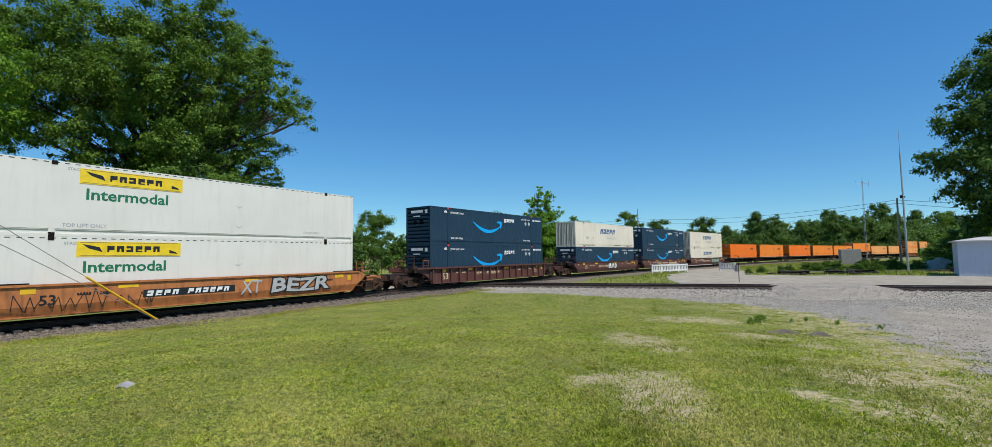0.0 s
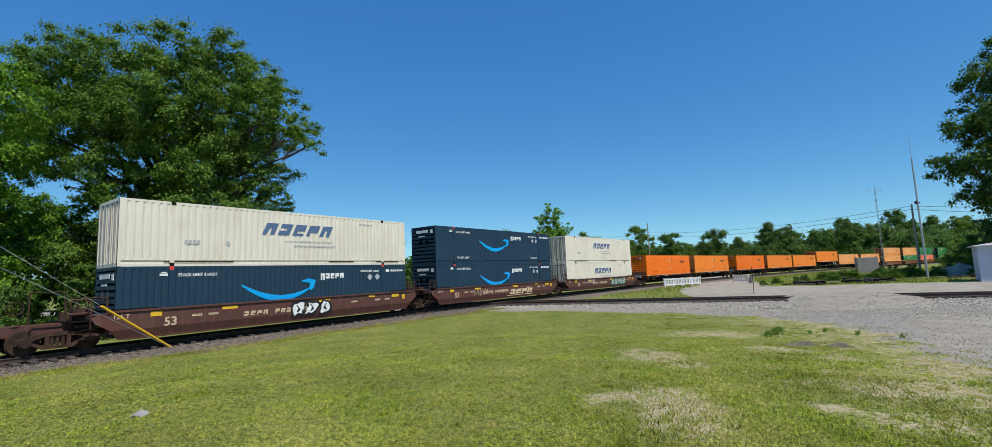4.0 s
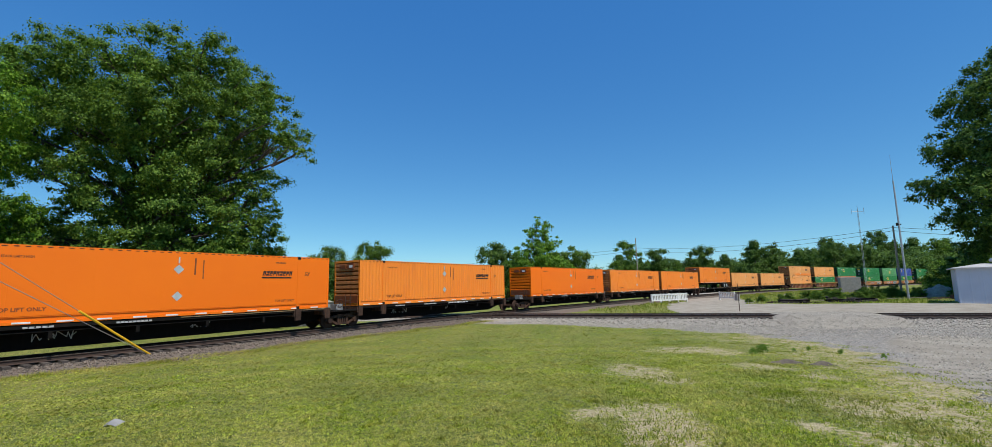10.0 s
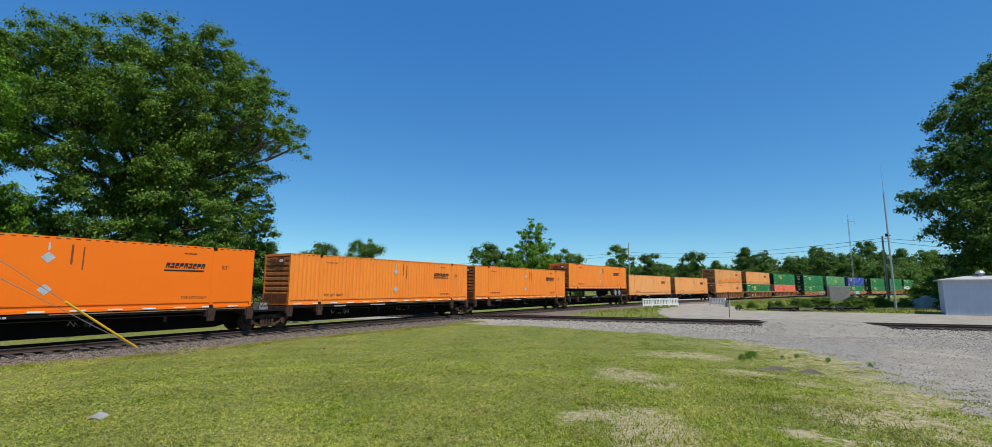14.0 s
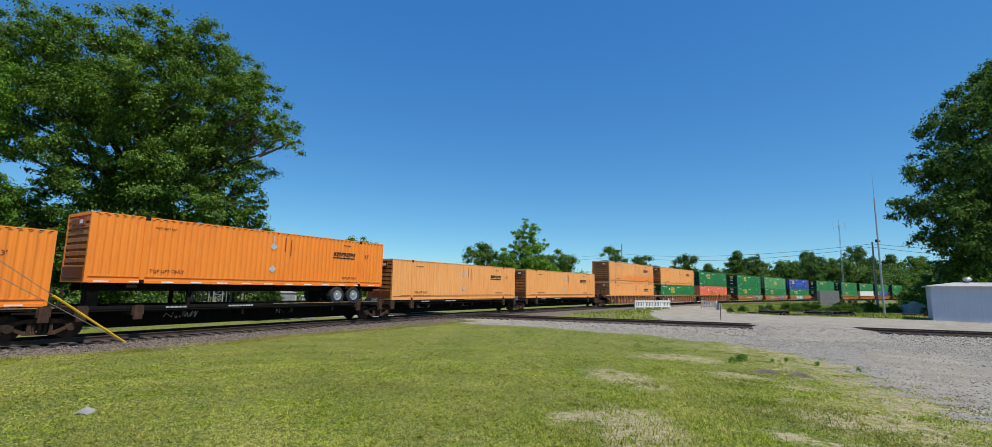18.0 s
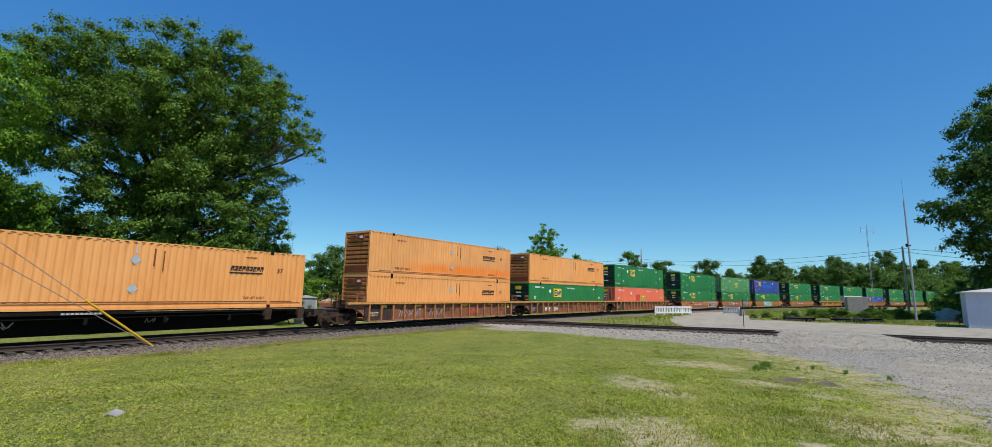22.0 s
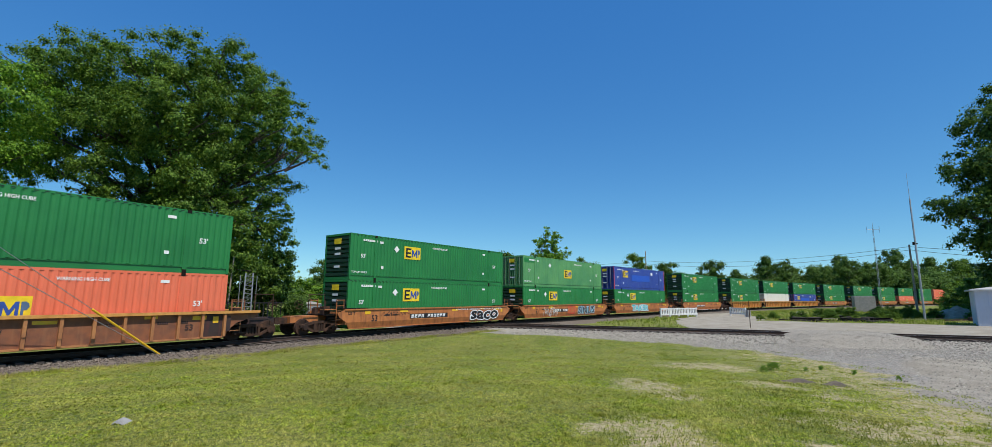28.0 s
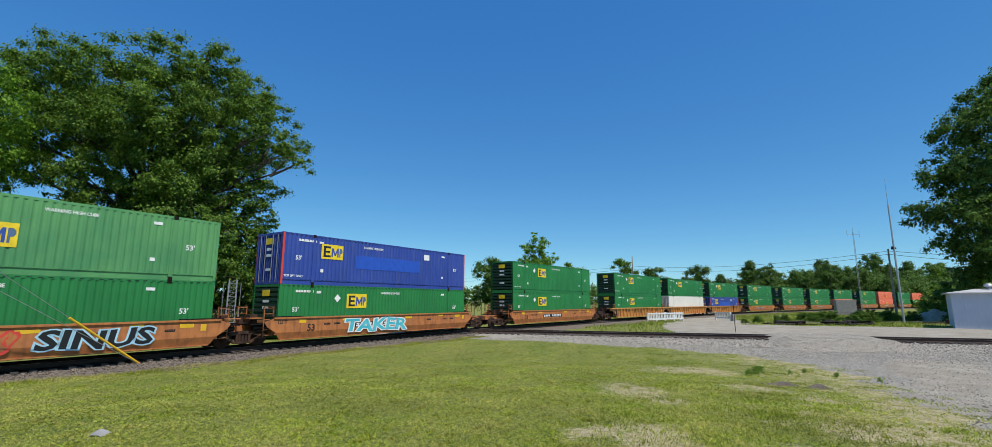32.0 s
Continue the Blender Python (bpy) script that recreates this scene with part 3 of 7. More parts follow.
def build_ground():
    xs, ys = axis_steps(-24, 34, 0.28, 3500), axis_steps(1, 46, 0.28, 3500)
    gx, gy = np.meshgrid(xs, ys)
    x, y = gx.ravel(), gy.ravel()
    z = ground_z(x, y)
    v = np.stack([x, y, z], 1)
    nx, ny = len(xs), len(ys)
    i = np.arange(nx * ny).reshape(ny, nx)
    f = np.stack([i[:-1, :-1], i[:-1, 1:], i[1:, 1:], i[1:, :-1]], -1).reshape(-1, 4)
    me = raw_mesh("ground", v, f)
    for name, vals in (("gravel", gravel_mask(x, y)), ("bare", bare_mask(x, y)), ("dirt", dirt_mask(x, y))):
        at = me.attributes.new(name, "FLOAT", "POINT")
        at.data.foreach_set("value", vals.astype(np.float32))
    m = bpy.data.materials.new("lawn_soil_and_gravel")
    m.use_nodes = True
    nt = m.node_tree
    b = nt.nodes["Principled BSDF"]
    b.inputs["Roughness"].default_value = 0.95
    b.inputs["Specular IOR Level"].default_value = 0.15
    tc = nt.nodes.new("ShaderNodeTexCoord")

    def noise_at(scale, detail=6):
        n = nt.nodes.new("ShaderNodeTexNoise")
        n.inputs["Scale"].default_value, n.inputs["Detail"].default_value = scale, detail
        nt.links.new(tc.outputs["Object"], n.inputs["Vector"])
        return n.outputs["Fac"]

    def blend(fac, a, c, lo=0.0, hi=1.0):
        r = nt.nodes.new("ShaderNodeMapRange")
        r.inputs["From Min"].default_value, r.inputs["From Max"].default_value = lo, hi
        nt.links.new(fac, r.inputs["Value"])
        mx = nt.nodes.new("ShaderNodeMix")
        mx.data_type = "RGBA"
        nt.links.new(r.outputs[0], mx.inputs["Factor"])
        for s, val in (("A", a), ("B", c)):
            if isinstance(val, tuple):
                mx.inputs[s].default_value = (*val, 1)
            else:
                nt.links.new(val, mx.inputs[s])
        return mx.outputs["Result"]

    def attr(name):
        a = nt.nodes.new("ShaderNodeAttribute")
        a.attribute_name = name
        return a.outputs["Fac"]

    turf = blend(noise_at(0.5), (0.18, 0.225, 0.036), (0.33, 0.30, 0.078), 0.35, 0.65)
    turf = blend(noise_at(9.0), turf, (0.075, 0.110, 0.020), 0.46, 0.62)
    turf = blend(noise_at(45.0), turf, (0.36, 0.35, 0.12), 0.52, 0.66)
    # dark specks paint the shaded gaps between blades into the turf
    turf = blend(noise_at(24.0), turf, (0.04, 0.068, 0.012), 0.50, 0.62)
    soil = blend(noise_at(7.0), (0.40, 0.325, 0.180), (0.54, 0.455, 0.285), 0.35, 0.65)
    soil = blend(noise_at(55.0), soil, (0.16, 0.135, 0.08), 0.50, 0.66)
    cell = nt.nodes.new("ShaderNodeTexVoronoi")
    cell.inputs["Scale"].default_value = 17.0
    nt.links.new(tc.outputs["Object"], cell.inputs["Vector"])
    grav = blend(cell.outputs["Color"], (0.12, 0.112, 0.098), (0.47, 0.435, 0.375))
    grav = blend(noise_at(0.35), grav, (0.32, 0.29, 0.245), 0.45, 0.68)
    grav = blend(noise_at(26.0), grav, (0.10, 0.092, 0.08), 0.56, 0.68)
    earth = blend(noise_at(0.9), (0.29, 0.255, 0.20), (0.39, 0.35, 0.28), 0.35, 0.65)
    earth = blend(noise_at(24.0), earth, (0.30, 0.265, 0.21), 0.52, 0.70)
    def broken(name, *parts):
        """An edge that breaks up into specks: the mask plus finer and finer noise."""
        out = attr(name)
        for scale, weight in parts:
            ma = nt.nodes.new("ShaderNodeMath")
            ma.operation = "MULTIPLY_ADD"
            ma.inputs[1].default_value = weight
            nt.links.new(noise_at(scale, 3), ma.inputs[0])
            sh = nt.nodes.new("ShaderNodeMath")
            sh.operation = "SUBTRACT"
            sh.inputs[1].default_value = weight * 0.5
            nt.links.new(out, sh.inputs[0])
            nt.links.new(sh.outputs[0], ma.inputs[2])
            out = ma.outputs[0]
        return out

    col = blend(broken("bare", (2.6, 1.2), (9.0, 1.8), (32.0, 1.4)), turf, soil, 0.42, 0.62)
    col = blend(broken("gravel", (2.2, 0.8), (11.0, 0.9)), col, grav, 0.40, 0.62)
    col = blend(attr("dirt"), col, earth, 0.25, 0.75)
    nt.links.new(col, b.inputs["Base Color"])
    bp = nt.nodes.new("ShaderNodeBump")
    bp.inputs["Strength"].default_value, bp.inputs["Distance"].default_value = 0.9, 0.05
    nt.links.new(noise_at(38.0, 5), bp.inputs["Height"])
    nt.links.new(bp.outputs[0], b.inputs["Normal"])
    me.materials.append(m)
    g = put("ground", me, None)
    tagged(g, "mown lawn with bare soil patches and grey gravel", "ground", kind="structure")


build_ground()


def blades(name, count, sample, low, high, width, mat, label, seed, droop=1.0):
    """Thin leaning leaves of grass, one joined mesh; sample(rng, n) gives x, y."""
    rng = np.random.default_rng(seed)
    x, y = sample(rng, count)
    n = len(x)
    z = ground_z(x, y)
    h = rng.uniform(low, high, n) * rng.uniform(0.6, 1.2, n)
    a = rng.uniform(0, 2 * np.pi, n)
    lean = rng.uniform(0.1, 0.9, n) * h * droop
    b = rng.uniform(0, 2 * np.pi, n)
    w = width * rng.uniform(0.6, 1.4, n)
    base = np.stack([x, y, z - 0.01], 1)
    side = np.stack([np.cos(a) * w, np.sin(a) * w, np.zeros(n)], 1)
    tip = base + np.stack([np.cos(b) * lean, np.sin(b) * lean, h], 1)
    v = np.stack([base - side, base + side, tip], 1).reshape(-1, 3)
    me = raw_mesh(name, v, np.arange(3 * n).reshape(-1, 3))
    return tagged(put(name, me, mat), label, "grass", kind="stuff")


def lawn_sample(rng, n):
    d = 3.6 * (34 / 3.6) ** rng.uniform(0, 1, n)
    a = rng.uniform(-0.93, 0.95, n)
    x, y = d * np.sin(a), d * np.cos(a)
    g = gravel_mask(x, y) + bare_mask(x, y) * 1.35 + (0.35 * wobble(x, y, 0.24, 3) + 0.45 * wobble(x, y, 0.08, 5)) * (bare_mask(x, y) > 0.15)
    keep = (rng.uniform(0, 1, n) > g * 0.92) & (main_offset(x, y) > 3.1) & (cross_offset(x, y) > 2.4)
    return x[keep], y[keep]


blades("lawn_grass", 190000, lawn_sample, 0.022, 0.058, 0.0075, "grass", "short mown green lawn grass with dry tips", 3, 1.6)


def round_sample(rng, n):
    """The lawn beside and behind the tripod."""
    d, a = 13 * rng.uniform(0.003, 1, n) ** 0.5, rng.uniform(-np.pi, np.pi, n)
    keep = (np.abs(a) > 0.93) | (d < 3.6)
    x, y = (d * np.sin(a))[keep], (d * np.cos(a))[keep]
    keep = (rng.uniform(0, 1, len(x)) > gravel_mask(x, y) + bare_mask(x, y)) & (main_offset(x, y) > 3.1)
    return x[keep], y[keep]


blades("lawn_grass", 70000, round_sample, 0.03, 0.075, 0.009, "grass", "short mown green lawn grass with dry tips", 13, 1.6)


def tuft_sample(rng, n):
    x, y = lawn_sample(rng, max(1, n // 24))
    keep = wobble(x, y, 0.8, 9) + rng.uniform(-0.8, 0.8, len(x)) > 0
    x, y = x[keep], y[keep]
    pick = rng.integers(0, len(x), n)
    return x[pick] + rng.normal(0, 0.04, n), y[pick] + rng.normal(0, 0.04, n)


blades("lawn_tufts", 90000, tuft_sample, 0.03, 0.075, 0.009, "grass", "uneven tufts in the mown lawn", 4, 1.3)


def leaflets(name, count, sample, low, high, size, mat, label, seed, tilt=0.55):
    """Small pointed leaves held almost level over the soil, one joined mesh."""
    rg = np.random.default_rng(seed)
    x, y = sample(rg, count)
    n = len(x)
    nrm = np.stack([rg.normal(0, tilt, n), rg.normal(0, tilt, n), np.ones(n)], 1)
    nrm /= np.linalg.norm(nrm, axis=1)[:, None]
    a = rg.uniform(0, 2 * np.pi, n)
    u = np.cross(nrm, np.stack([np.cos(a), np.sin(a), np.zeros(n)], 1))
    u /= np.linalg.norm(u, axis=1)[:, None]
    w = np.cross(nrm, u)
    far = np.clip(np.hypot(x, y) / 9.0, 0.8, 1.5)
    s = (size * rg.uniform(0.6, 1.5, n) * far)[:, None]
    clump = wobble(x, y, 0.15, 3) + 0.6 * wobble(x, y, 0.055, 7)
    c = np.stack([x, y, ground_z(x, y) + low + (high - low) * rg.uniform(0, 1, n) * np.clip(0.7 + 0.6 * clump, 0.2, 1.5)], 1)
    v = np.stack([c - u * s, c - w * s * 0.55, c + u * s, c + w * s * 0.55], 1).reshape(-1, 3)
    return tagged(put(name, raw_mesh(name, v, np.arange(4 * n).reshape(-1, 4)), mat), label, "clover", kind="stuff")


def leafy_sample(rng, n):
    x, y = lawn_sample(rng, int(n * 1.4))
    keep = 0.8 * wobble(x, y, 0.9, 6) + 0.4 * wobble(x, y, 0.15, 3) + 0.4 * wobble(x, y, 0.055, 7) + rng.uniform(-0.9, 0.9, len(x)) > -0.40
    return x[keep], y[keep]


leaflets("lawn_clover", 270000, leafy_sample, 0.006, 0.055, 0.0145, "clover", "flat broad leaves of clover in the lawn", 8)


def clump_sample(rng, n):
    """Coarse tufts where the turf is broken, and along the edge of the gravel."""
    k = max(1, n // 22)
    d = 4.5 * (30 / 4.5) ** rng.uniform(0, 1, k)
    a = rng.uniform(-0.4, 0.95, k)
    cx, cy = d * np.sin(a), d * np.cos(a)
    e = cx - gravel_edge(cy)
    keep = (e > -7) & (e < 1.4) & (cross_offset(cx, cy) > 3) & (main_offset(cx, cy) > 3.5)
    keep &= rng.uniform(0, 1, k) > bare_mask(cx, cy) * 0.9 + 0.1
    cx, cy = cx[keep], cy[keep]
    pick = rng.integers(0, len(cx), n)
    return cx[pick] + rng.normal(0, 0.16, n), cy[pick] + rng.normal(0, 0.16, n)


blades("broad_leaf_weeds", 46000, clump_sample, 0.02, 0.075, 0.010, "weed", "low green weed tufts on bare soil", 5)


def verge_sample(rng, n):
    s = rng.uniform(-15, 34, n)
    off = 3.25 + np.abs(rng.normal(0, 0.35, n)) + 0.25 * np.sin(s * 1.3)
    px, py = np.interp(s, LINE_S, LINE_X), np.interp(s, LINE_S, LINE_Y)
    h = np.interp(s, LINE_S, LINE_H)
    x, y = px + np.cos(h) * off, py - np.sin(h) * off
    keep = cross_offset(x, y) > 2.6
    return x[keep], y[keep]


blades("verge_grass", 26000, verge_sample, 0.06, 0.20, 0.009, "grass", "longer uncut grass along the ballast edge", 6)


def far_weed_sample(rng, n):
    x, y = rng.uniform(10, 105, n), rng.uniform(40, 125, n)
    o, mo = cross_offset(x, y), main_offset(x, y)
    keep = (o < -2.5) & (mo > 3.2) & (gravel_mask(x, y) < 0.35) & (wobble(x, y, 6, 4) + 0.5 * wobble(x, y, 1.5, 4) > rng.uniform(-0.9, 0.5, n))
    for cx, cy in ((36.5, 58.0), (41.5, 57.5), (45.5, 58.5), (46, 66), (60.5, 66.5)):
        keep &= np.hypot(x - cx, y - cy) > 1.8
    return x[keep], y[keep]


blades("field_weeds", 120000, far_weed_sample, 0.06, 0.34, 0.055, "fieldweed", "tall green weeds beside the dirt road", 7)


# ---- tracks ----
def sweep(points, profile):
    """Sweeps a closed profile of (side, height) along points; side is to the right."""
    bm = bmesh.new()
    rings = []
    for i, p in enumerate(points):
        d = (points[min(i + 1, len(points) - 1)] - points[max(i - 1, 0)]).normalized()
        n = Vector((d.y, -d.x, 0))
        rings.append([bm.verts.new(p + n * a + Vector((0, 0, h))) for a, h in profile])
    k = len(profile)
    for a, b in zip(rings, rings[1:]):
        for i in range(k):
            bm.faces.new((a[i], a[(i + 1) % k], b[(i + 1) % k], b[i]))
    bm.faces.new(rings[0])
    bm.faces.new(rings[-1][::-1])
    bmesh.ops.recalc_face_normals(bm, faces=bm.faces)
    return bm


def rail_profile(c):
    half = [(0.076, -0.175), (0.076, -0.160), (0.012, -0.140), (0.010, -0.050), (0.037, -0.035), (0.037, -0.004), (0.030, 0.0)]
    return [(c + a, h) for a, h in half] + [(c - a, h) for a, h in half[::-1]]


def head_strip(c):
    return [(c - 0.026, 0.0), (c - 0.026, 0.002), (c + 0.026, 0.002), (c + 0.026, 0.0)]


BED = ((-4.6, -0.62), (-2.3, -0.29), (2.3, -0.29), (4.2, -0.50), (4.2, -0.7), (-4.6, -0.7))


def build_track(name, points, label, bed_mat, bed_label):
    bed = part("ballast_bed", sweep(points[::3], BED), bed_mat)
    tagged(bed, bed_label, "ballast", kind="structure")
    track = tagged(new(name), label, "railway track", kind="structure")
    for c in (-0.755, 0.755):
        r = part("rail", sweep(points, rail_profile(c)), "railside", track, "rust-brown steel rail")
        part("railhead", sweep(points, head_strip(c)), "steel", r, "worn shiny running surface")
    return track


main_points = [on_line(s) for s in range(-90, 420, 2)]
cross_points = [CROSS_AT + CROSS_DIR * s for s in range(-70, 71, 1)]
main_track = build_track("main_track", main_points, "curved main railway line on dark brown ballast", "brownstone", "brown-grey crushed stone ballast shoulder")
cross_track = build_track("cross_track", cross_points, "second railway line crossing the main line on pale ballast", "stone", "pale grey crushed stone ballast")
tie_mesh = bpy.data.meshes.new("tie")
tb = boxes((-0.115, 0.115, -1.3, 1.3, -0.36, -0.18))
bmesh.ops.bevel(tb, geom=tb.edges[:], offset=0.012, segments=1, affect="EDGES")
tb.to_mesh(tie_mesh)
tb.free()
rng = random.Random(4)
for i in range(230):
    s = -24 + i * 0.53
    t = put("tie", tie_mesh, "tie", main_track)
    t.matrix_basis = rail_pose(s, rng.uniform(-0.015, 0.015), 0.5) @ pose(0, rng.uniform(-0.06, 0.06), 0, 0, 0, rng.uniform(-1.5, 1.5))
for i in range(170):
    s = -12 + i * 0.53
    p = CROSS_AT + CROSS_DIR * s
    t = put("tie", tie_mesh, "tie", cross_track)
    t.matrix_basis = pose(p.x + rng.uniform(-.03, .03), p.y, rng.uniform(-0.015, 0.015), 0, 0, math.degrees(math.atan2(CROSS_DIR.y, CROSS_DIR.x)))


def stones(name, count, sample, size, mat, label, seed, squash=0.7):
    """Broken stones: each a crooked little octahedron; one joined mesh."""
    rg = np.random.default_rng(seed)
    x, y, z = sample(rg, count)
    n = len(x)
    base = np.array([(1, 0, 0), (-1, 0, 0), (0, 1, 0), (0, -1, 0), (0, 0, 1), (0, 0, -1)], float)
    v = base[None] * rg.uniform(0.55, 1.3, (n, 6, 1)) * (size * rg.uniform(0.5, 1.5, (n, 1, 1)))
    v[:, :, 2] *= squash
    a = rg.uniform(0, np.pi, n)
    c, s = np.cos(a)[:, None], np.sin(a)[:, None]
    v = np.stack([v[..., 0] * c - v[..., 1] * s, v[..., 0] * s + v[..., 1] * c, v[..., 2] + 0.4 * v[..., 0] * rg.uniform(-1, 1, (n, 1))], -1)
    v += np.stack([x, y, z], 1)[:, None]
    f = np.array([(0, 2, 4), (2, 1, 4), (1, 3, 4), (3, 0, 4), (2, 0, 5), (1, 2, 5), (3, 1, 5), (0, 3, 5)])
    f = (np.arange(n)[:, None, None] * 6 + f).reshape(-1, 3)
    me = raw_mesh(name, v.reshape(-1, 3), f)
    return tagged(put(name, me, mat), label, "stones", kind="stuff")


def bed_height(o):
    return np.interp(o, [p[0] for p in BED[:4]], [p[1] for p in BED[:4]])


def shoulder_sample(rg, n):
    s, o = rg.uniform(-16, 36, n), np.abs(rg.uniform(0.9, 4.4, n))
    px, py, h = np.interp(s, LINE_S, LINE_X), np.interp(s, LINE_S, LINE_Y), np.interp(s, LINE_S, LINE_H)
    return px + np.cos(h) * o, py - np.sin(h) * o, bed_height(o) + rg.uniform(-0.01, 0.03, n)


def cross_sample(rg, n):
    s, o = rg.uniform(3, 60, n), rg.uniform(-2.5, 4.2, n)
    x, y = CROSS_AT.x + CROSS_DIR.x * s + CROSS_DIR.y * o, CROSS_AT.y + CROSS_DIR.y * s - CROSS_DIR.x * o
    return x, y, bed_height(o) + rg.uniform(-0.01, 0.03, n)


def yard_sample(rg, n):
    d, a = 8 * (42 / 8) ** rg.uniform(0, 1, n), rg.uniform(0.0, 0.9, n)
    x, y = d * np.sin(a), d * np.cos(a)
    o = cross_offset(x, y)
    keep = (rg.uniform(0, 1, n) < gravel_mask(x, y) * (0.10 + 0.9 * smooth(13, 5, o + 1.5 * wobble(x, y, 2.5, 8)))) & (o > 2.5)
    x, y = x[keep], y[keep]
    return x, y, ground_z(x, y) + 0.005


stones("shoulder_stones", 20000, shoulder_sample, 0.042, "brownstone", "brown-grey crushed ballast stones", 21)
stones("crossing_stones", 22000, cross_sample, 0.055, "stone", "pale grey crushed ballast stones", 22)
stones("yard_gravel", 210000, yard_sample, 0.030, "stone", "loose grey gravel beside the lawn", 23)


# crossing frame where the two lines meet
def build_diamond():
    dia = tagged(new("track_crossing"), "heavy rusted steel diamond where two lines cross", "track crossing", kind="structure")
    k = min(range(0, 120), key=lambda i: abs(cross_offset(on_line(i * 0.5).x, on_line(i * 0.5).y)))
    dia.matrix_basis = rail_pose(k * 0.5, 0, 1.0)
    ang = math.degrees(math.atan2(CROSS_DIR.y, CROSS_DIR.x)) - math.degrees(math.atan2(*(on_line(k * 0.5 + 1) - on_line(k * 0.5 - 1)).yx))
    for j, m in enumerate((pose(0, 0, 0), pose(0, 0, 0, 0, 0, ang))):
        for c in (-0.66, 0.66, -0.86, 0.86):
            bm = bmesh.new()
            box(bm, -2.4, 2.4, c - 0.035, c + 0.035, -0.16, -0.01, m)
            part("guard_rail", bm, "railside", dia)
    for i in range(9):
        bm = bmesh.new()
        box(bm, -2.2 + i * 0.55, -1.97 + i * 0.55, -1.75, 1.75, -0.33, -0.17)
        part("timber", bm, "tie", dia)


build_diamond()

# stone between the rails with shade painted in, and gravel that carries the road over the second line
core_points = [CROSS_AT + CROSS_DIR * s for s in range(3, 70, 3)]
core = part("ballast_core", sweep(core_points, [(-1.15, -0.32), (-1.15, -0.245), (1.15, -0.245), (1.15, -0.32)]), "darkstone")
tagged(core, "ballast between the rails, darkened to stand for shade", "ballast", kind="structure")
# the shadow under the train, painted as a dark strip on the bed
main_core = part("ballast_core", sweep([on_line(k) for k in range(-60, 120, 3)], [(-1.15, -0.32), (-1.15, -0.255), (1.15, -0.255), (1.15, -0.32)]), "darkstone")
tagged(main_core, "ballast between the main rails, the train's shadow painted in", "ballast", kind="structure")
so, oo = np.meshgrid(np.linspace(18.5, 31.0, 64), np.linspace(-5.5, 7.0, 64))
mx, my = CROSS_AT.x + CROSS_DIR.x * so + CROSS_DIR.y * oo, CROSS_AT.y + CROSS_DIR.y * so - CROSS_DIR.x * oo
rise = smooth(4.5, 2.5, np.abs(so - 23.8) + 0.5 * wobble(mx, my, 1.3, 2)) * smooth(6.4, 1.9, oo) * smooth(-5.2, -1.8, oo)
mz = -0.62 + 0.645 * rise + 0.015 * wobble(mx, my, 0.35, 4) * (1 - (np.abs(oo) < 1.6))
gi = np.arange(64 * 64).reshape(64, 64)
fill = put("road_crossing", raw_mesh("road_crossing", np.stack([mx, my, mz], -1).reshape(-1, 3), np.stack([gi[:-1, :-1], gi[:-1, 1:], gi[1:, 1:], gi[1:, :-1]], -1).reshape(-1, 4)), "roadstone")
tagged(fill, "packed grey gravel road over the rails", "road crossing", kind="structure")


def road_sample(rg, n):
    s, o = rg.uniform(19, 31, n), rg.uniform(-4.5, 6.5, n)
    x, y = CROSS_AT.x + CROSS_DIR.x * s + CROSS_DIR.y * o, CROSS_AT.y + CROSS_DIR.y * s - CROSS_DIR.x * o
    k = smooth(4.5, 2.5, np.abs(s - 23.8) + 0.5 * wobble(x, y, 1.3, 2)) * smooth(6.4, 1.9, o) * smooth(-5.2, -1.8, o)
    keep = (rg.uniform(0, 1, n) < 0.25 + 0.7 * (o > 1.8))
    return x[keep], y[keep], (-0.61 + 0.64 * k)[keep]


stones("road_gravel", 15000, road_sample, 0.028, "stone", "loose grey stones on the gravel road", 24)


# ---- trees ----
def limb(bm, p, q, r, r2, sides=7, bend=0.25, rg=None):
    mid = p.lerp(q, 0.5) + Vector((rg.uniform(-1, 1), rg.uniform(-1, 1), rg.uniform(0, 1))) * (q - p).length * bend * 0.3
    rod(bm, p, mid, r, sides, (r + r2) / 2)
    rod(bm, mid, q, (r + r2) / 2, sides, r2)


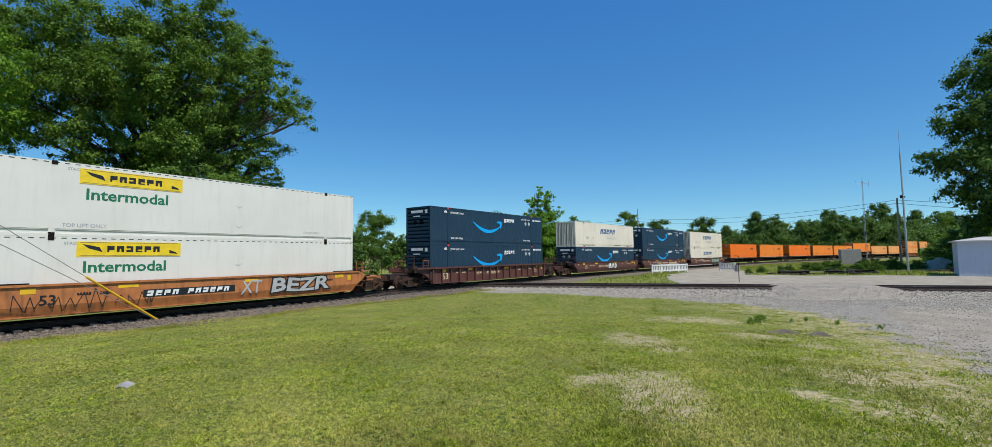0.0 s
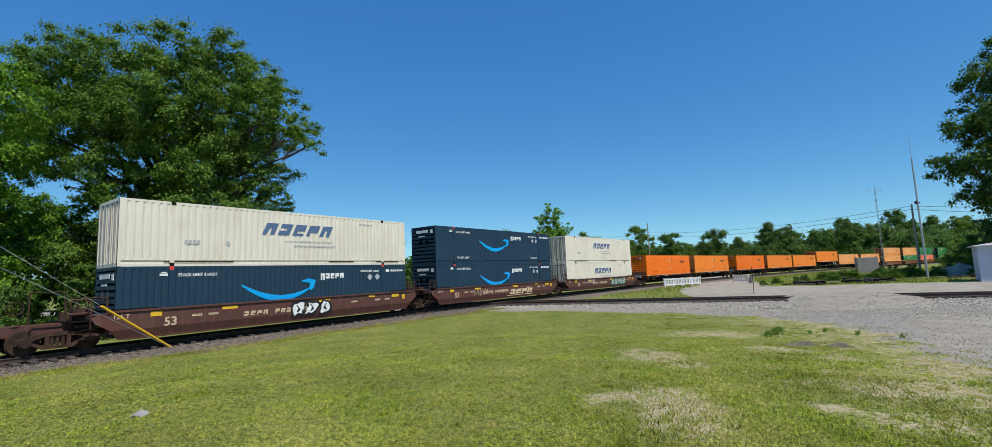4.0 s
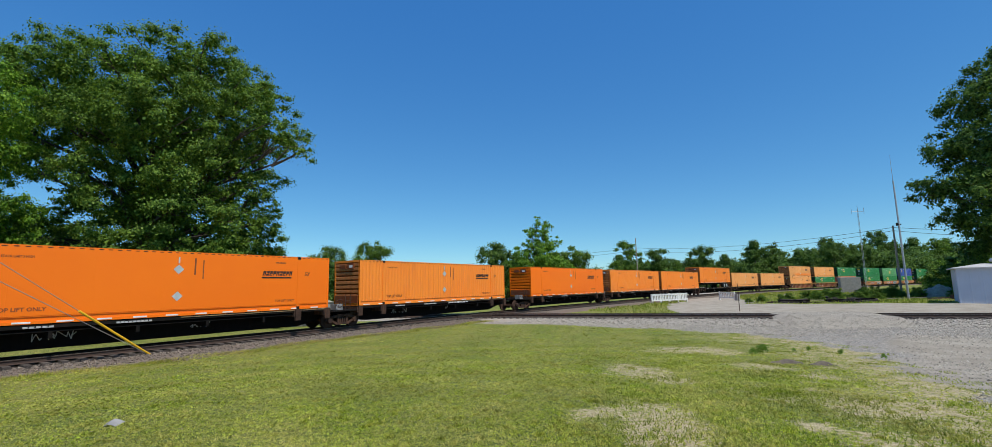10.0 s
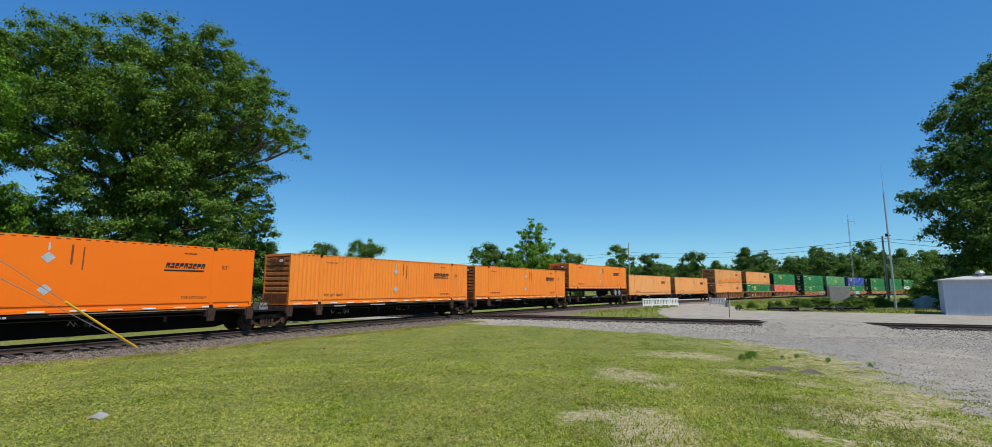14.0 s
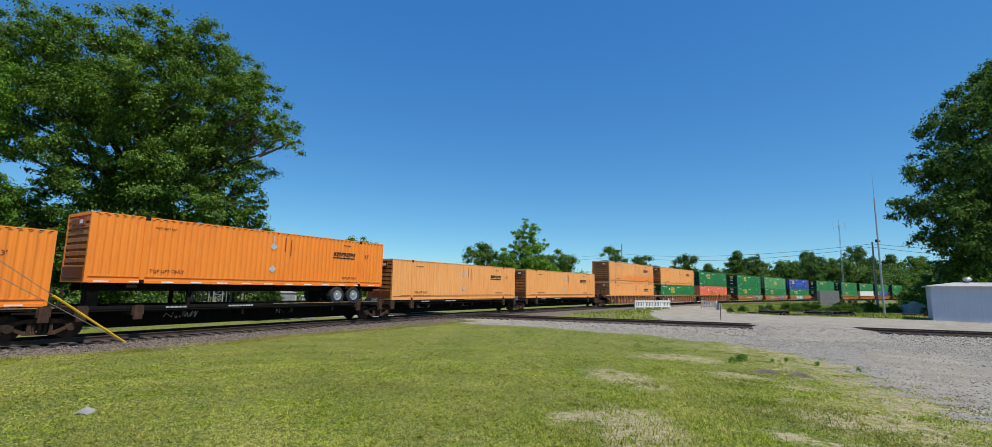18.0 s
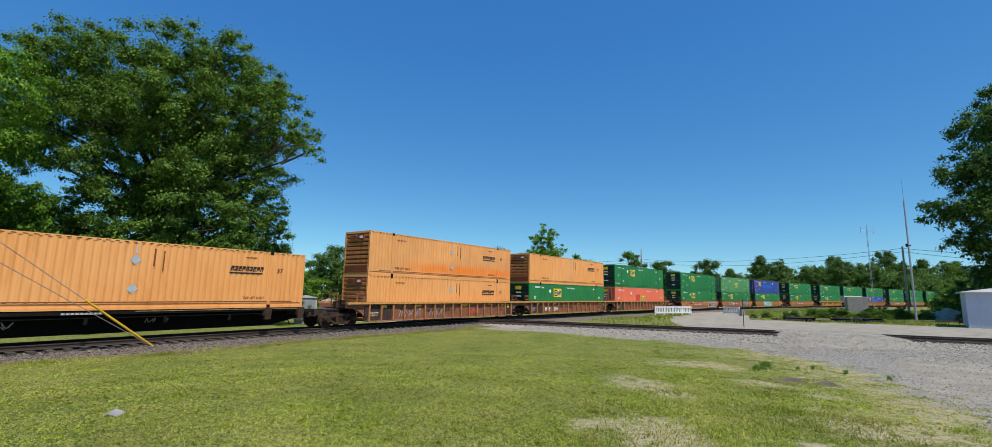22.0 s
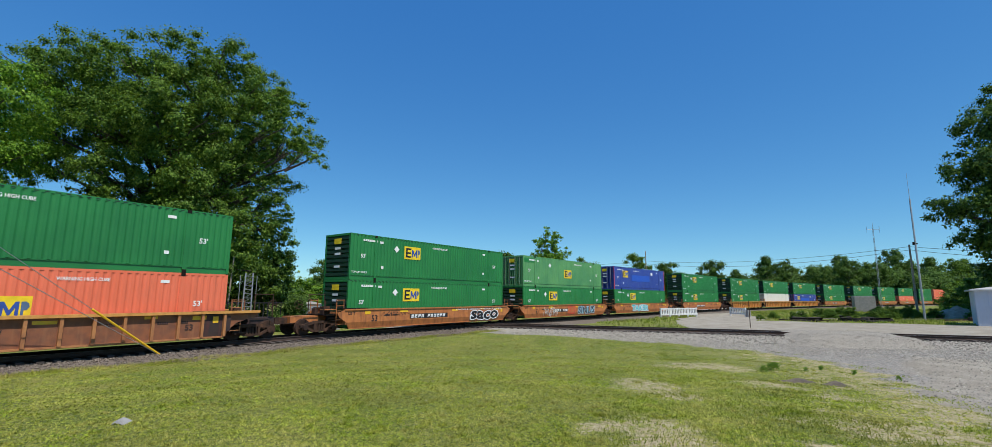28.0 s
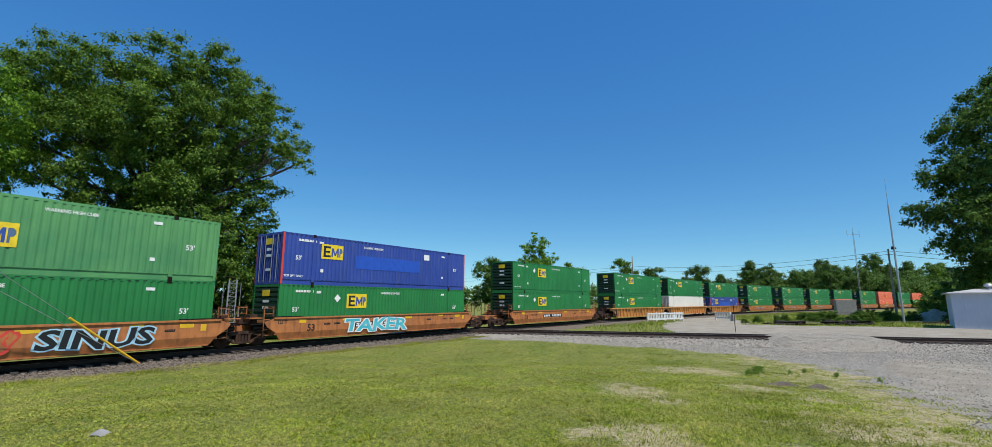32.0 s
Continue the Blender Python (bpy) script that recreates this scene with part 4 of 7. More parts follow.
def leaf_cloud(centres, radii, counts, size, seed, core, flat=0.7):
    """Leaves in flattened clumps; each faces away from the crown's core and upwards."""
    rg = np.random.default_rng(seed)
    pos, out = [], []
    for c, r, k, o in zip(centres, radii, counts, core):
        d = rg.normal(0, 1, (k, 3))
        d /= np.linalg.norm(d, axis=1)[:, None]
        q = d * np.minimum(np.abs(rg.normal(0, 0.55, (k, 1))) + 0.15, 1.15) * r * (1, 1, flat)
        pos.append(c + q)
        away = (c - o) / (np.linalg.norm(c - o) + 1e-6)
        out.append(d * 0.65 + away * 0.5 + (0, 0, 0.45))
    pos, nrm = np.concatenate(pos), np.concatenate(out)
    n = len(pos)
    nrm = nrm + rg.normal(0, 0.5, (n, 3))
    nrm /= np.linalg.norm(nrm, axis=1)[:, None]
    a = rg.uniform(0, 2 * np.pi, n)
    u = np.cross(nrm, np.stack([np.cos(a), np.sin(a), np.full(n, 0.3)], 1))
    u /= np.linalg.norm(u, axis=1)[:, None] + 1e-9
    w = np.cross(nrm, u)
    s = (size * rg.uniform(0.6, 1.3, n))[:, None]
    droop = nrm * s * 0.25
    v = np.stack([pos - u * s, pos - w * s * 0.6 - droop * 0.3, pos + u * s - droop, pos + w * s * 0.6 - droop * 0.3], 1)
    return v.reshape(-1, 3), np.arange(4 * n).reshape(-1, 4)


def build_tree(x, y, height, radius, base=0.25, clumps=160, leaves=24000, size=0.2, leaf="leaf_a", seed=1, label="", lobes=7,
               trunk=0.45, name="tree", z=-0.4, shape=None, flat=0.7, inner=0, spread=1.0):
    """Trunk, limbs that fork towards lobes of the crown, and leaves in flat clumps. shape: own lobes as (x, height, radius)."""
    rg = random.Random(seed)
    tree = tagged(new(name), label, "tree")
    tree.matrix_basis = pose(x, y, z)
    bm = bmesh.new()
    fork = Vector((rg.uniform(-.4, .4), rg.uniform(-.4, .4), height * max(base, 0.14)))
    rod(bm, Vector((0, 0, 0)), Vector((0, 0, height * 0.04)), trunk * 1.35, 9, trunk)
    rod(bm, Vector((0, 0, height * 0.04)), fork, trunk, 9, trunk * 0.8)
    lobe_list = []
    if shape:
        for k, (lx, lz, lr) in enumerate(shape):
            room = max(0.0, radius * radius - lx * lx) ** 0.5 * 0.40
            for f in (-0.8, 0.8):
                lobe_list.append((Vector((lx, f * room * rg.uniform(0.5, 1.0), lz)), lr))
    else:
        for i in range(lobes):
            a = i * 2.4 + rg.uniform(-.4, .4)
            k = (i + 0.4) / lobes
            up = base + 0.06 + (0.80 - base) * k
            reach = radius * (math.sin(math.pi * min(1, 0.30 + 0.62 * k)) ** 0.6) * rg.uniform(0.42, 0.66)
            lobe_list.append((Vector((math.cos(a) * reach, math.sin(a) * reach, height * up)), radius * rg.uniform(0.44, 0.58)))
        lobe_list.append((Vector((0, 0, height - radius * 0.40)), radius * 0.40))
        lobe_list.append((Vector((0, 0, height * (0.45 + base * 0.4))), radius * 0.5))
    for c, r in lobe_list:
        start = fork.lerp(Vector((0, 0, c.z * 0.8)), 0.5) if c.z > fork.z * 1.3 else fork * 0.8
        limb(bm, start, c.lerp(start, 0.12), trunk * 0.30, trunk * 0.07, 6, 0.4, rg)
        for j in range(3):
            e = c + Vector((rg.uniform(-1, 1), rg.uniform(-1, 1), rg.uniform(-.4, .5))) * r * 0.75
            limb(bm, c.lerp(start, 0.2), e, trunk * 0.12, trunk * 0.04, 5, 0.3, rg)
    limb(bm, fork, Vector((0, 0, height * (0.62 if shape else 0.8))), trunk * 0.7, trunk * 0.1, 7, 0.1, rg)
    part("trunk", bm, "bark", tree)
    centres, radii, core = [], [], []
    total = sum(r * r for c, r in lobe_list)
    for c, r in lobe_list:
        for i in range(max(5, int(clumps * r * r / total))):
            d = Vector((rg.gauss(0, 1), rg.gauss(0, 1), rg.gauss(0.25, 0.9))).normalized()
            k = r * (rg.uniform(0.74, 1.0) if rg.random() < 0.78 else rg.uniform(0.2, 0.7))
            q = c + Vector((d.x * k, d.y * k, d.z * k * 0.85))
            q.z = max(q.z, height * base * 0.7 + rg.uniform(0, 0.6))
            centres.append(np.array(q))
            radii.append(r * rg.uniform(0.15, 0.27) * spread)
            core.append(np.array(c))
    area = sum(r * r for r in radii)
    counts = [max(6, int(leaves * r * r / area)) for r in radii]
    v, f = leaf_cloud(centres, radii, counts, size, seed, core, flat)
    put("crown", raw_mesh("crown", v, f), leaf, tree)
    if inner:
        cs = [np.array(c) for c, r in lobe_list]
        v, f = leaf_cloud(cs, [r * 0.68 for c, r in lobe_list], [int(inner * r * r / total) for c, r in lobe_list], size * 1.5, seed + 500, [c - np.array((0, 0, 1.0)) for c in cs], 0.9)
        put("inner_foliage", raw_mesh("inner_foliage", v, f), leaf, tree)
    return tree


MAPLE = ((0, 20.9, 4.0), (4.5, 20.7, 4.0), (8.2, 18.8, 3.2), (10.3, 16.6, 2.6), (12.2, 15.0, 1.9), (6.4, 12.8, 3.4), (9.0, 8.8, 2.3), (4, 15.5, 4.6),
         (-5, 20.6, 4.0), (-10, 20.6, 4.2), (-10, 16.6, 3.4), (0, 9, 4.6), (7, 5.2, 3.2), (-9.5, 7.6, 3.6), (-14.0, 15, 4.0), (-3, 4.8, 4.2), (-1, 15.6, 4.4), (3, 5, 3.6), (9.0, 4.6, 2.6), (6.5, 21.4, 2.8),
         (-7.5, 4.5, 3.5), (-12.5, 8, 3.5), (8.2, 7.4, 2.8), (5.0, 9.5, 3.6), (8.8, 11.0, 1.7), (8.0, 5.0, 2.3), (4.5, 3.0, 3.0), (-0.5, 2.8, 3.0), (-4.5, 16.5, 3.0), (-4.0, 11.0, 2.6), (-2.0, 12.4, 3.3), (2.4, 12.2, 3.6), (7.6, 15.6, 3.0))
COTTONWOOD = ((-13.8, 13.8, 3.3), (-10.7, 9.7, 3.5), (-10.4, 19.2, 4.0), (-7.2, 24.9, 4.4), (-2.3, 29.4, 4.6), (3.4, 32.8, 5.2), (-5.6, 14.7, 4.8), (-4.5, 8.6, 4.2), (2.3, 20.3, 6.2), (3.4, 11.3, 6.2), (9.0, 27.1, 6.2), (10.2, 15.8, 6.2), (-8.5, 6.1, 2.7))

# big tree behind the track and its neighbours
build_tree(-30.0, 41, 25.0, 14.5, 0.06, 1800, 480000, 0.098, "leaf_a", 11, "huge broad-crowned green maple behind the track", trunk=0.75, shape=[(a * 1.0, h * 1.035, r) for a, h, r in MAPLE], flat=0.62, inner=46000, spread=1.02)
build_tree(-37.8, 31.0, 20.5, 6.5, 0.06, 560, 100000, 0.10, "leaf_b", 12, "tall bright green tree beside the big maple", 9, 0.5, inner=8000)
# the cottonwood's shaded side is put into its leaf colour
build_tree(74.8, 61, 38.0, 16.5, 0.07, 1250, 270000, 0.175, "leaf_c", 13, "large cottonwood behind the shed, leaves darkened for shade", trunk=0.6, shape=[(a, h * 1.04, r) for a, h, r in COTTONWOOD], flat=0.85, inner=42000, spread=1.12)
SLIM = ((0.2, 13.0, 1.0), (1.2, 11.6, 1.5), (-0.7, 11.2, 1.3), (2.2, 9.6, 1.3), (0.3, 9.4, 1.7), (-1.5, 8.0, 1.7), (1.5, 7.2, 2.2), (-2.6, 5.6, 1.9), (0.0, 5.0, 2.6), (3.2, 5.4, 2.0), (2.0, 3.0, 2.6), (-2.0, 2.6, 2.4))
build_tree(7.0, 78, 14.2, 4.8, 0.08, 330, 60000, 0.13, "leaf_b", 14, "slim bright green tree behind the track", trunk=0.22, shape=[(a * 1.15, h, r * 1.22) for a, h, r in SLIM], inner=4000, spread=1.2)
build_tree(1.0, 84, 10.5, 5.2, 0.08, 200, 30000, 0.15, "leaf_c", 15, "rounded green tree behind the track", 5, 0.2, spread=1.5)
build_tree(13.5, 92, 9.6, 5.5, 0.06, 200, 34000, 0.16, "leaf_a", 16, "low spreading green tree behind the track", 6, 0.2, spread=1.5)
build_tree(-29, 112, 14.8, 6.0, 0.03, 110, 24000, 0.17, "leaf_a", 17, "round-topped green tree beyond the track", 7, 0.25, spread=1.9)
build_tree(-35, 100, 11.5, 6.0, 0.06, 110, 24000, 0.17, "leaf_c", 18, "dark green tree beyond the track", 6, 0.25, spread=1.9)
build_tree(37, 132, 15.0, 5.5, 0.04, 90, 17000, 0.19, "leaf_a", 19, "thin-crowned green tree near the far pole", 7, 0.22, spread=1.8)
build_tree(46, 132, 13.0, 5.0, 0.08, 90, 19000, 0.19, "leaf_c", 20, "dense dark green tree near the far pole", 5, 0.25, spread=2.0)
build_tree(61, 142, 13.6, 6.0, 0.03, 100, 19000, 0.19, "leaf_c", 21, "dark green tree beyond the yard", 6, 0.25, spread=1.9)


def copies(src, places, z=-0.4, group="", seed=1):
    rg = random.Random(seed)
    for x, y, s in places:
        m = pose(x, y, z, 0, 0, rg.uniform(0, 360))
        c = copy_thing(src, m)
        c.scale = (s * rg.uniform(0.9, 1.1), s * rg.uniform(0.9, 1.1), s)
        if group:
            tagged(c, group=group)


# woods beyond the yard
far_a = build_tree(118, 214, 21.5, 6.0, 0.04, 150, 15000, 0.30, "leaf_c", 31, "tall green tree at the wood's edge", 17, 0.35, spread=2.1, name="woodland_tree")
far_b = build_tree(131, 222, 21.0, 6.5, 0.04, 150, 15000, 0.30, "leaf_c", 32, "tall dark green tree at the wood's edge", 17, 0.35, spread=2.1, name="woodland_tree")
far_c = build_tree(160, 228, 18.5, 7.0, 0.03, 150, 15000, 0.30, "leaf_a", 33, "broad green tree at the wood's edge", 15, 0.35, spread=2.1, name="woodland_tree")
for o in (far_a, far_b, far_c):
    tagged(o, group="trees at the wood's edge")


def beyond(az, d):
    """At least 24 m past the railway in that direction."""
    return max(d, float(np.interp(az, (0.30, 0.44, 0.58, 0.674, 0.733, 0.771, 0.90), (75, 107, 164, 221, 280, 338, 338))) + 24 + 0.15 * (d - 230))


rg = random.Random(8)
for k, src in enumerate((far_a, far_b, far_c)):
    spots = []
    for i in range(18):
        az = 0.26 + (i + k / 3) * 0.039
        d = rg.uniform(235, 285) + 30 * math.sin(i * 1.1 + k)
        sc = rg.uniform(0.62, 0.85) if az < 0.52 else rg.uniform(0.75, 1.02)
        sc *= beyond(az, d) / d
        d = beyond(az, d)
        spots.append((d * math.sin(az) * 1.05, d * math.cos(az) * 1.05, sc))
    for i in range(5):
        az = -0.42 + i * 0.13 + k * 0.045
        d = rg.uniform(170, 210)
        spots.append((d * math.sin(az), d * math.cos(az), rg.uniform(0.42, 0.55)))
    copies(src, spots, group="trees at the wood's edge", seed=40 + k)

# low growth that closes the woods
rg2 = np.random.default_rng(9)
cs, rs, co = [], [], []
for i in range(620):
    az = rg2.uniform(0.10, 1.05) if i < 520 else rg2.uniform(-0.45, 0.12)
    d = rg2.uniform(228, 300) if i < 520 else rg2.uniform(185, 215)
    h = rg2.uniform(1.0, 15.0) if az > 0.5 else rg2.uniform(1.0, 11.0 if i < 520 else 7.0)
    d = beyond(az, d) if i < 520 else d
    cs.append(np.array((d * math.sin(az), d * math.cos(az), h)))
    rs.append(rg2.uniform(2.5, 5.0))
    co.append(cs[-1] + np.array((0, 3.0, -2.0)))
v, f = leaf_cloud(cs, rs, [230] * len(cs), 0.42, 10, co)
tagged(put("far_woods", raw_mesh("far_woods", v, f), "leaf_c"), "dense green undergrowth of the distant woods", "woods", kind="stuff")

bush_a = build_tree(-40, 33, 7.0, 4.2, 0.02, 110, 14000, 0.150, "leaf_b", 51, "bright green shrub beside the track", 5, 0.12, name="shrub", spread=1.6)
bush_b = build_tree(-24, 47, 8.0, 5.0, 0.02, 110, 14000, 0.165, "leaf_c", 52, "dense dark green shrub beside the track", 5, 0.12, name="shrub", spread=1.6)
bush_c = build_tree(74, 74, 5.5, 4.5, 0.02, 110, 14000, 0.180, "leaf_a", 53, "green shrub behind the shed", 5, 0.12, name="shrub", spread=1.6)
copies(bush_b, [(-48, 40, 1.1), (-36, 45, 1.1), (-17, 52, 0.8), (-55, 33, 1.2), (-12, 60, 0.75), (-42, 46, 1.3), (-30, 49, 1.2)], group="shrubs under the big tree", seed=3)
copies(bush_a, [(-47, 30, 1.0), (-33, 41, 0.7), (-20, 50, 0.6)], group="shrubs under the big tree", seed=4)
copies(bush_c, [(88, 93, 0.95), (100, 103, 1.1), (122, 126, 1.2), (66, 62, 0.8), (84, 80, 1.3)], group="shrubs behind the shed", seed=5)

lane = []
for k, s in enumerate((-30, -25, -20.5, -16, -12, -8, -4, 0.5, 5, 10, 15)):
    h = heading(s)
    q = on_line(s) - Vector((math.cos(h), -math.sin(h), 0)) * ((12.0 if 0 < s < 12 else 7.0) + 1.6 * math.sin(k * 2.1))
    lane.append((q.x, q.y, 0.55 + 0.2 * math.sin(k * 1.7)))
# dark-leaved shrub throughout, so its colour stands for the big tree's shade
copies(bush_b, lane[::2], group="shrubs along the track", seed=6)
copies(bush_b, lane[1::2], group="shrubs along the track", seed=7)


# ---- things round the yard ----
def build_shed():
    shed = tagged(new("metal_shed"), "pale metal shed with a low roof and roof vents", "shed")
    shed.matrix_basis = pose(48.1, 49.4, -0.42, 0, 0, -41)
    w, d, h = 14.0, 7.0, 3.55
    for m, ln in ((pose(0, 0, 0), w), (pose(0, d, 0, 0, 0, -90), d), (pose(w, 0, 0, 0, 0, 90), d), (pose(w, d, 0, 0, 0, 180), w)):
        bm = bmesh.new()
        pts = []
        n = int(ln / 0.9)
        for i in range(n):
            a = ln * i / n
            pts += [(a, 0.0), (a + 0.04, -0.012), (a + 0.10, -0.012), (a + 0.14, 0.0)]
        pts.append((ln, 0.0))
        pts += [(ln, 0.12), (0, 0.12)]
        low = [bm.verts.new(m @ Vector((px, py, 0))) for px, py in pts]
        top = [bm.verts.new(m @ Vector((px, py, h))) for px, py in pts]
        for i in range(len(pts)):
            k = (i + 1) % len(pts)
            bm.faces.new((low[i], low[k], top[k], top[i]))
        part("wall", bm, "shedwall", shed)
    bm = bmesh.new()
    e, rise = 0.35, 0.55
    low = [bm.verts.new(c) for c in ((-e, -e, h), (w + e, -e, h), (w + e, d + e, h), (-e, d + e, h))]
    mid = [bm.verts.new((v.co.x, v.co.y, h + 0.12)) for v in low]
    ridge = [bm.verts.new(c) for c in ((2.2, d / 2, h + rise), (w - 2.2, d / 2, h + rise))]
    bm.faces.new(low[::-1])
    for i in range(4):
        bm.faces.new((low[i], low[(i + 1) % 4], mid[(i + 1) % 4], mid[i]))
    for q in ((mid[0], mid[1], ridge[1], ridge[0]), (mid[1], mid[2], ridge[1]), (mid[2], mid[3], ridge[0], ridge[1]), (mid[3], mid[0], ridge[0])):
        bm.faces.new(q)
    part("roof", bm, "shedroof", shed, "low hipped weathered metal roof")
    for x in (3.2, 6.2):
        bm = lathe(bmesh.new(), ((0.16, 0), (0.16, 0.2), (0.34, 0.26), (0.40, 0.42), (0.27, 0.6), (0.05, 0.66)), 12, (x, d / 2 - 0.6, h + 0.45), "Z")
        part("roof_vent", bm, "galv", shed, "round turbine vent")


build_shed()


def build_pole(name, x, y, h, r0, r1, mat, label, cat, z=-0.42, lean=0.0, arms=()):
    ob = tagged(new(name), label, cat)
    ob.matrix_basis = pose(x, y, z, 0, lean, 0)
    part("shaft", rod(bmesh.new(), (0, 0, -0.3), (0, 0, h), r0, 10, r1), mat, ob)
    for az, ln, hz in arms:
        part("crossarm", boxes((-ln / 2, ln / 2, -0.06, 0.06, hz, hz + 0.14)), mat, ob)
        for k in (-0.45, 0, 0.45):
            part("insulator", lathe(bmesh.new(), ((0.03, 0), (0.07, 0.04), (0.04, 0.1), (0.06, 0.14), (0.02, 0.2)), 8, (ln * k, 0, hz + 0.14), "Z"), "galv", ob)
    return ob


tall = build_pole("antenna_mast", 52.9, 61.0, 15.5, 0.13, 0.085, "galv", "tall grey tapered steel antenna mast", "mast")
part("whip", rod(bmesh.new(), (0, 0, 15.5), (0, 0, 19.0), 0.035, 6, 0.015), "galv", tall)
part("clamp", boxes((-0.25, 0.25, -0.08, 0.08, 9.6, 9.75), (-0.3, -0.18, -0.1, 0.1, 9.5, 9.9)), "dark", tall)
build_pole("utility_pole", 60.2, 70.5, 10.6, 0.17, 0.11, "polewood", "weathered wooden utility pole with a lamp arm", "utility pole")
far_pole = build_pole("utility_pole", 36.2, 120, 14.2, 0.16, 0.11, "polewood", "distant grey wooden utility pole", "utility pole")


def build_lattice(x, y, h):
    ob = tagged(new("lattice_mast"), "slim three-legged lattice radio mast", "mast")
    ob.matrix_basis = pose(x, y, -0.42)
    legs = [(0.20 * math.cos(a), 0.20 * math.sin(a)) for a in (0.3, 2.4, 4.5)]
    for lx, ly in legs:
        part("leg", rod(bmesh.new(), (lx, ly, 0), (lx * 0.6, ly * 0.6, h), 0.036, 5), "galv", ob)
    bm = bmesh.new()
    n = int(h / 0.8)
    for i in range(n):
        z0, z1 = h * i / n, h * (i + 1) / n
        for j in range(3):
            a, b = legs[j], legs[(j + 1) % 3]
            k0, k1 = 1 - 0.4 * i / n, 1 - 0.4 * (i + 1) / n
            rod(bm, (a[0] * k0, a[1] * k0, z0), (b[0] * k1, b[1] * k1, z1), 0.014, 4)
    part("bracing", bm, "galv", ob)
    bm = bmesh.new()
    for k in (-1.6, 1.6):
        rod(bm, (0, 0, h - 0.6), (k, 0, h - 0.6), 0.04, 5)
        rod(bm, (k, 0, h - 1.3), (k, 0, h + 0.4), 0.035, 5)
    rod(bm, (0, 0, h - 0.6), (0, 0, h + 1.2), 0.035, 5)
    part("antenna", bm, "galv", ob)


build_lattice(93.5, 119.5, 20.5)


def cable(name, p, q, sag, r, label, mat="black"):
    p, q = Vector(p), Vector(q)
    pts = [p.lerp(q, i / 14) - Vector((0, 0, sag * 4 * (i / 14) * (1 - i / 14))) for i in range(15)]
    return tagged(part(name, sweep(pts, [(-r, -r), (r, -r), (r, r), (-r, r)]), mat), label, "cable")


for k, (dz, sg) in enumerate(((0.0, 1.2), (-0.7, 1.5))):
    cable("overhead_cable", (36.2, 120, 11.3 + dz), (60.2, 70.5, 9.9 + dz * 0.7), sg, 0.022, "black overhead cable between the poles")
    cable("overhead_cable", (60.2, 70.5, 9.9 + dz * 0.7), (96, 58, 9.5 + dz), sg, 0.022, "black overhead cable between the poles")
    cable("overhead_cable", (-60, 190, 10.5 + dz), (36.2, 120, 11.3 + dz), sg, 0.022, "black overhead cable between the poles")
build_pole("utility_pole", 96, 58, 10.4, 0.17, 0.11, "polewood", "wooden utility pole behind the large tree", "utility pole")


def build_railing(x, y, turn, length):
    """A white boarded guard fence: posts, rails and upright pickets."""
    f = tagged(new("guard_fence"), "white-painted low guard fence by the road crossing", "fence", "fences at the road crossing")
    f.matrix_basis = pose(x, y, -0.45, 0, 0, turn)
    n = int(length / 1.6)
    for i in range(n + 1):
        part("post", boxes((length * i / n - 0.08, length * i / n + 0.08, -0.08, 0.08, 0, 1.30)), "fence", f)
    for z in (0.30, 1.05):
        part("rail", boxes((-0.1, length + 0.1, -0.13, -0.08, z, z + 0.2)), "fence", f)
    for i in range(int(length / 0.33)):
        part("picket", boxes((0.03 + i * 0.33, 0.21 + i * 0.33, -0.07, -0.03, 0.32, 1.12)), "fence", f)


build_railing(21.5, 65.6, 31, 7.4)
build_railing(34.5, 73.2, -74, 3.0)
endpost = tagged(part("end_post", boxes((-0.22, 0.22, -0.22, 0.22, 0, 0.95)), "concrete"), "grey concrete post at the fence end", "post")
endpost.matrix_basis = pose(35.5, 69.9, -0.45, 0, 0, 20)

post = tagged(part("marker_post", rod(bmesh.new(), (0, 0, -0.3), (0, 0, 2.45), 0.035, 6), "rust"), "thin rusted steel marker post by the track", "post")
post.matrix_basis = pose(22.6, 44.3, -0.42)

bm = boxes((-1.75, 1.75, -1.2, 1.2, 0, 2.65))
bmesh.ops.bevel(bm, geom=bm.edges[:], offset=0.05, segments=1, affect="EDGES")
cab = tagged(part("concrete_cabin", bm, "concrete"), "grey windowless concrete cabin in the yard", "cabin")
cab.matrix_basis = pose(74.6, 100, 0.1, 0, 0, -25)
bm = boxes((-1.9, 1.9, -1.35, 1.35, 0, 0.55))
base = tagged(part("concrete_plinth", bm, "concrete"), "low grey concrete plinth under the cabin", "plinth")
base.matrix_basis = pose(74.6, 100, -0.45, 0, 0, -25)


def heap(name, x, y, rx, ry, h, mat, label, seed):
    xs, ys = np.meshgrid(np.linspace(-1, 1, 28), np.linspace(-1, 1, 22))
    r = np.hypot(xs, ys)
    z = h * np.clip(1 - r ** 1.3, -0.6, 1) * (1 + 0.25 * wobble(xs * rx, ys * ry, 1.2, seed)) + 0.05 * wobble(xs * rx, ys * ry, 0.4, seed + 1)
    v = np.stack([xs * rx, ys * ry, z], -1).reshape(-1, 3)
    i = np.arange(28 * 22).reshape(22, 28)
    f = np.stack([i[:-1, :-1], i[:-1, 1:], i[1:, 1:], i[1:, :-1]], -1).reshape(-1, 4)
    ob = tagged(put(name, raw_mesh(name, v, f), mat), label, "heap")
    ob.matrix_basis = pose(x, y, -0.42)
    return ob


heap("earth_mound", 62.5, 67, 3.4, 2.4, 1.7, "dirt", "pale heap of dirt and gravel behind the shed", 3)
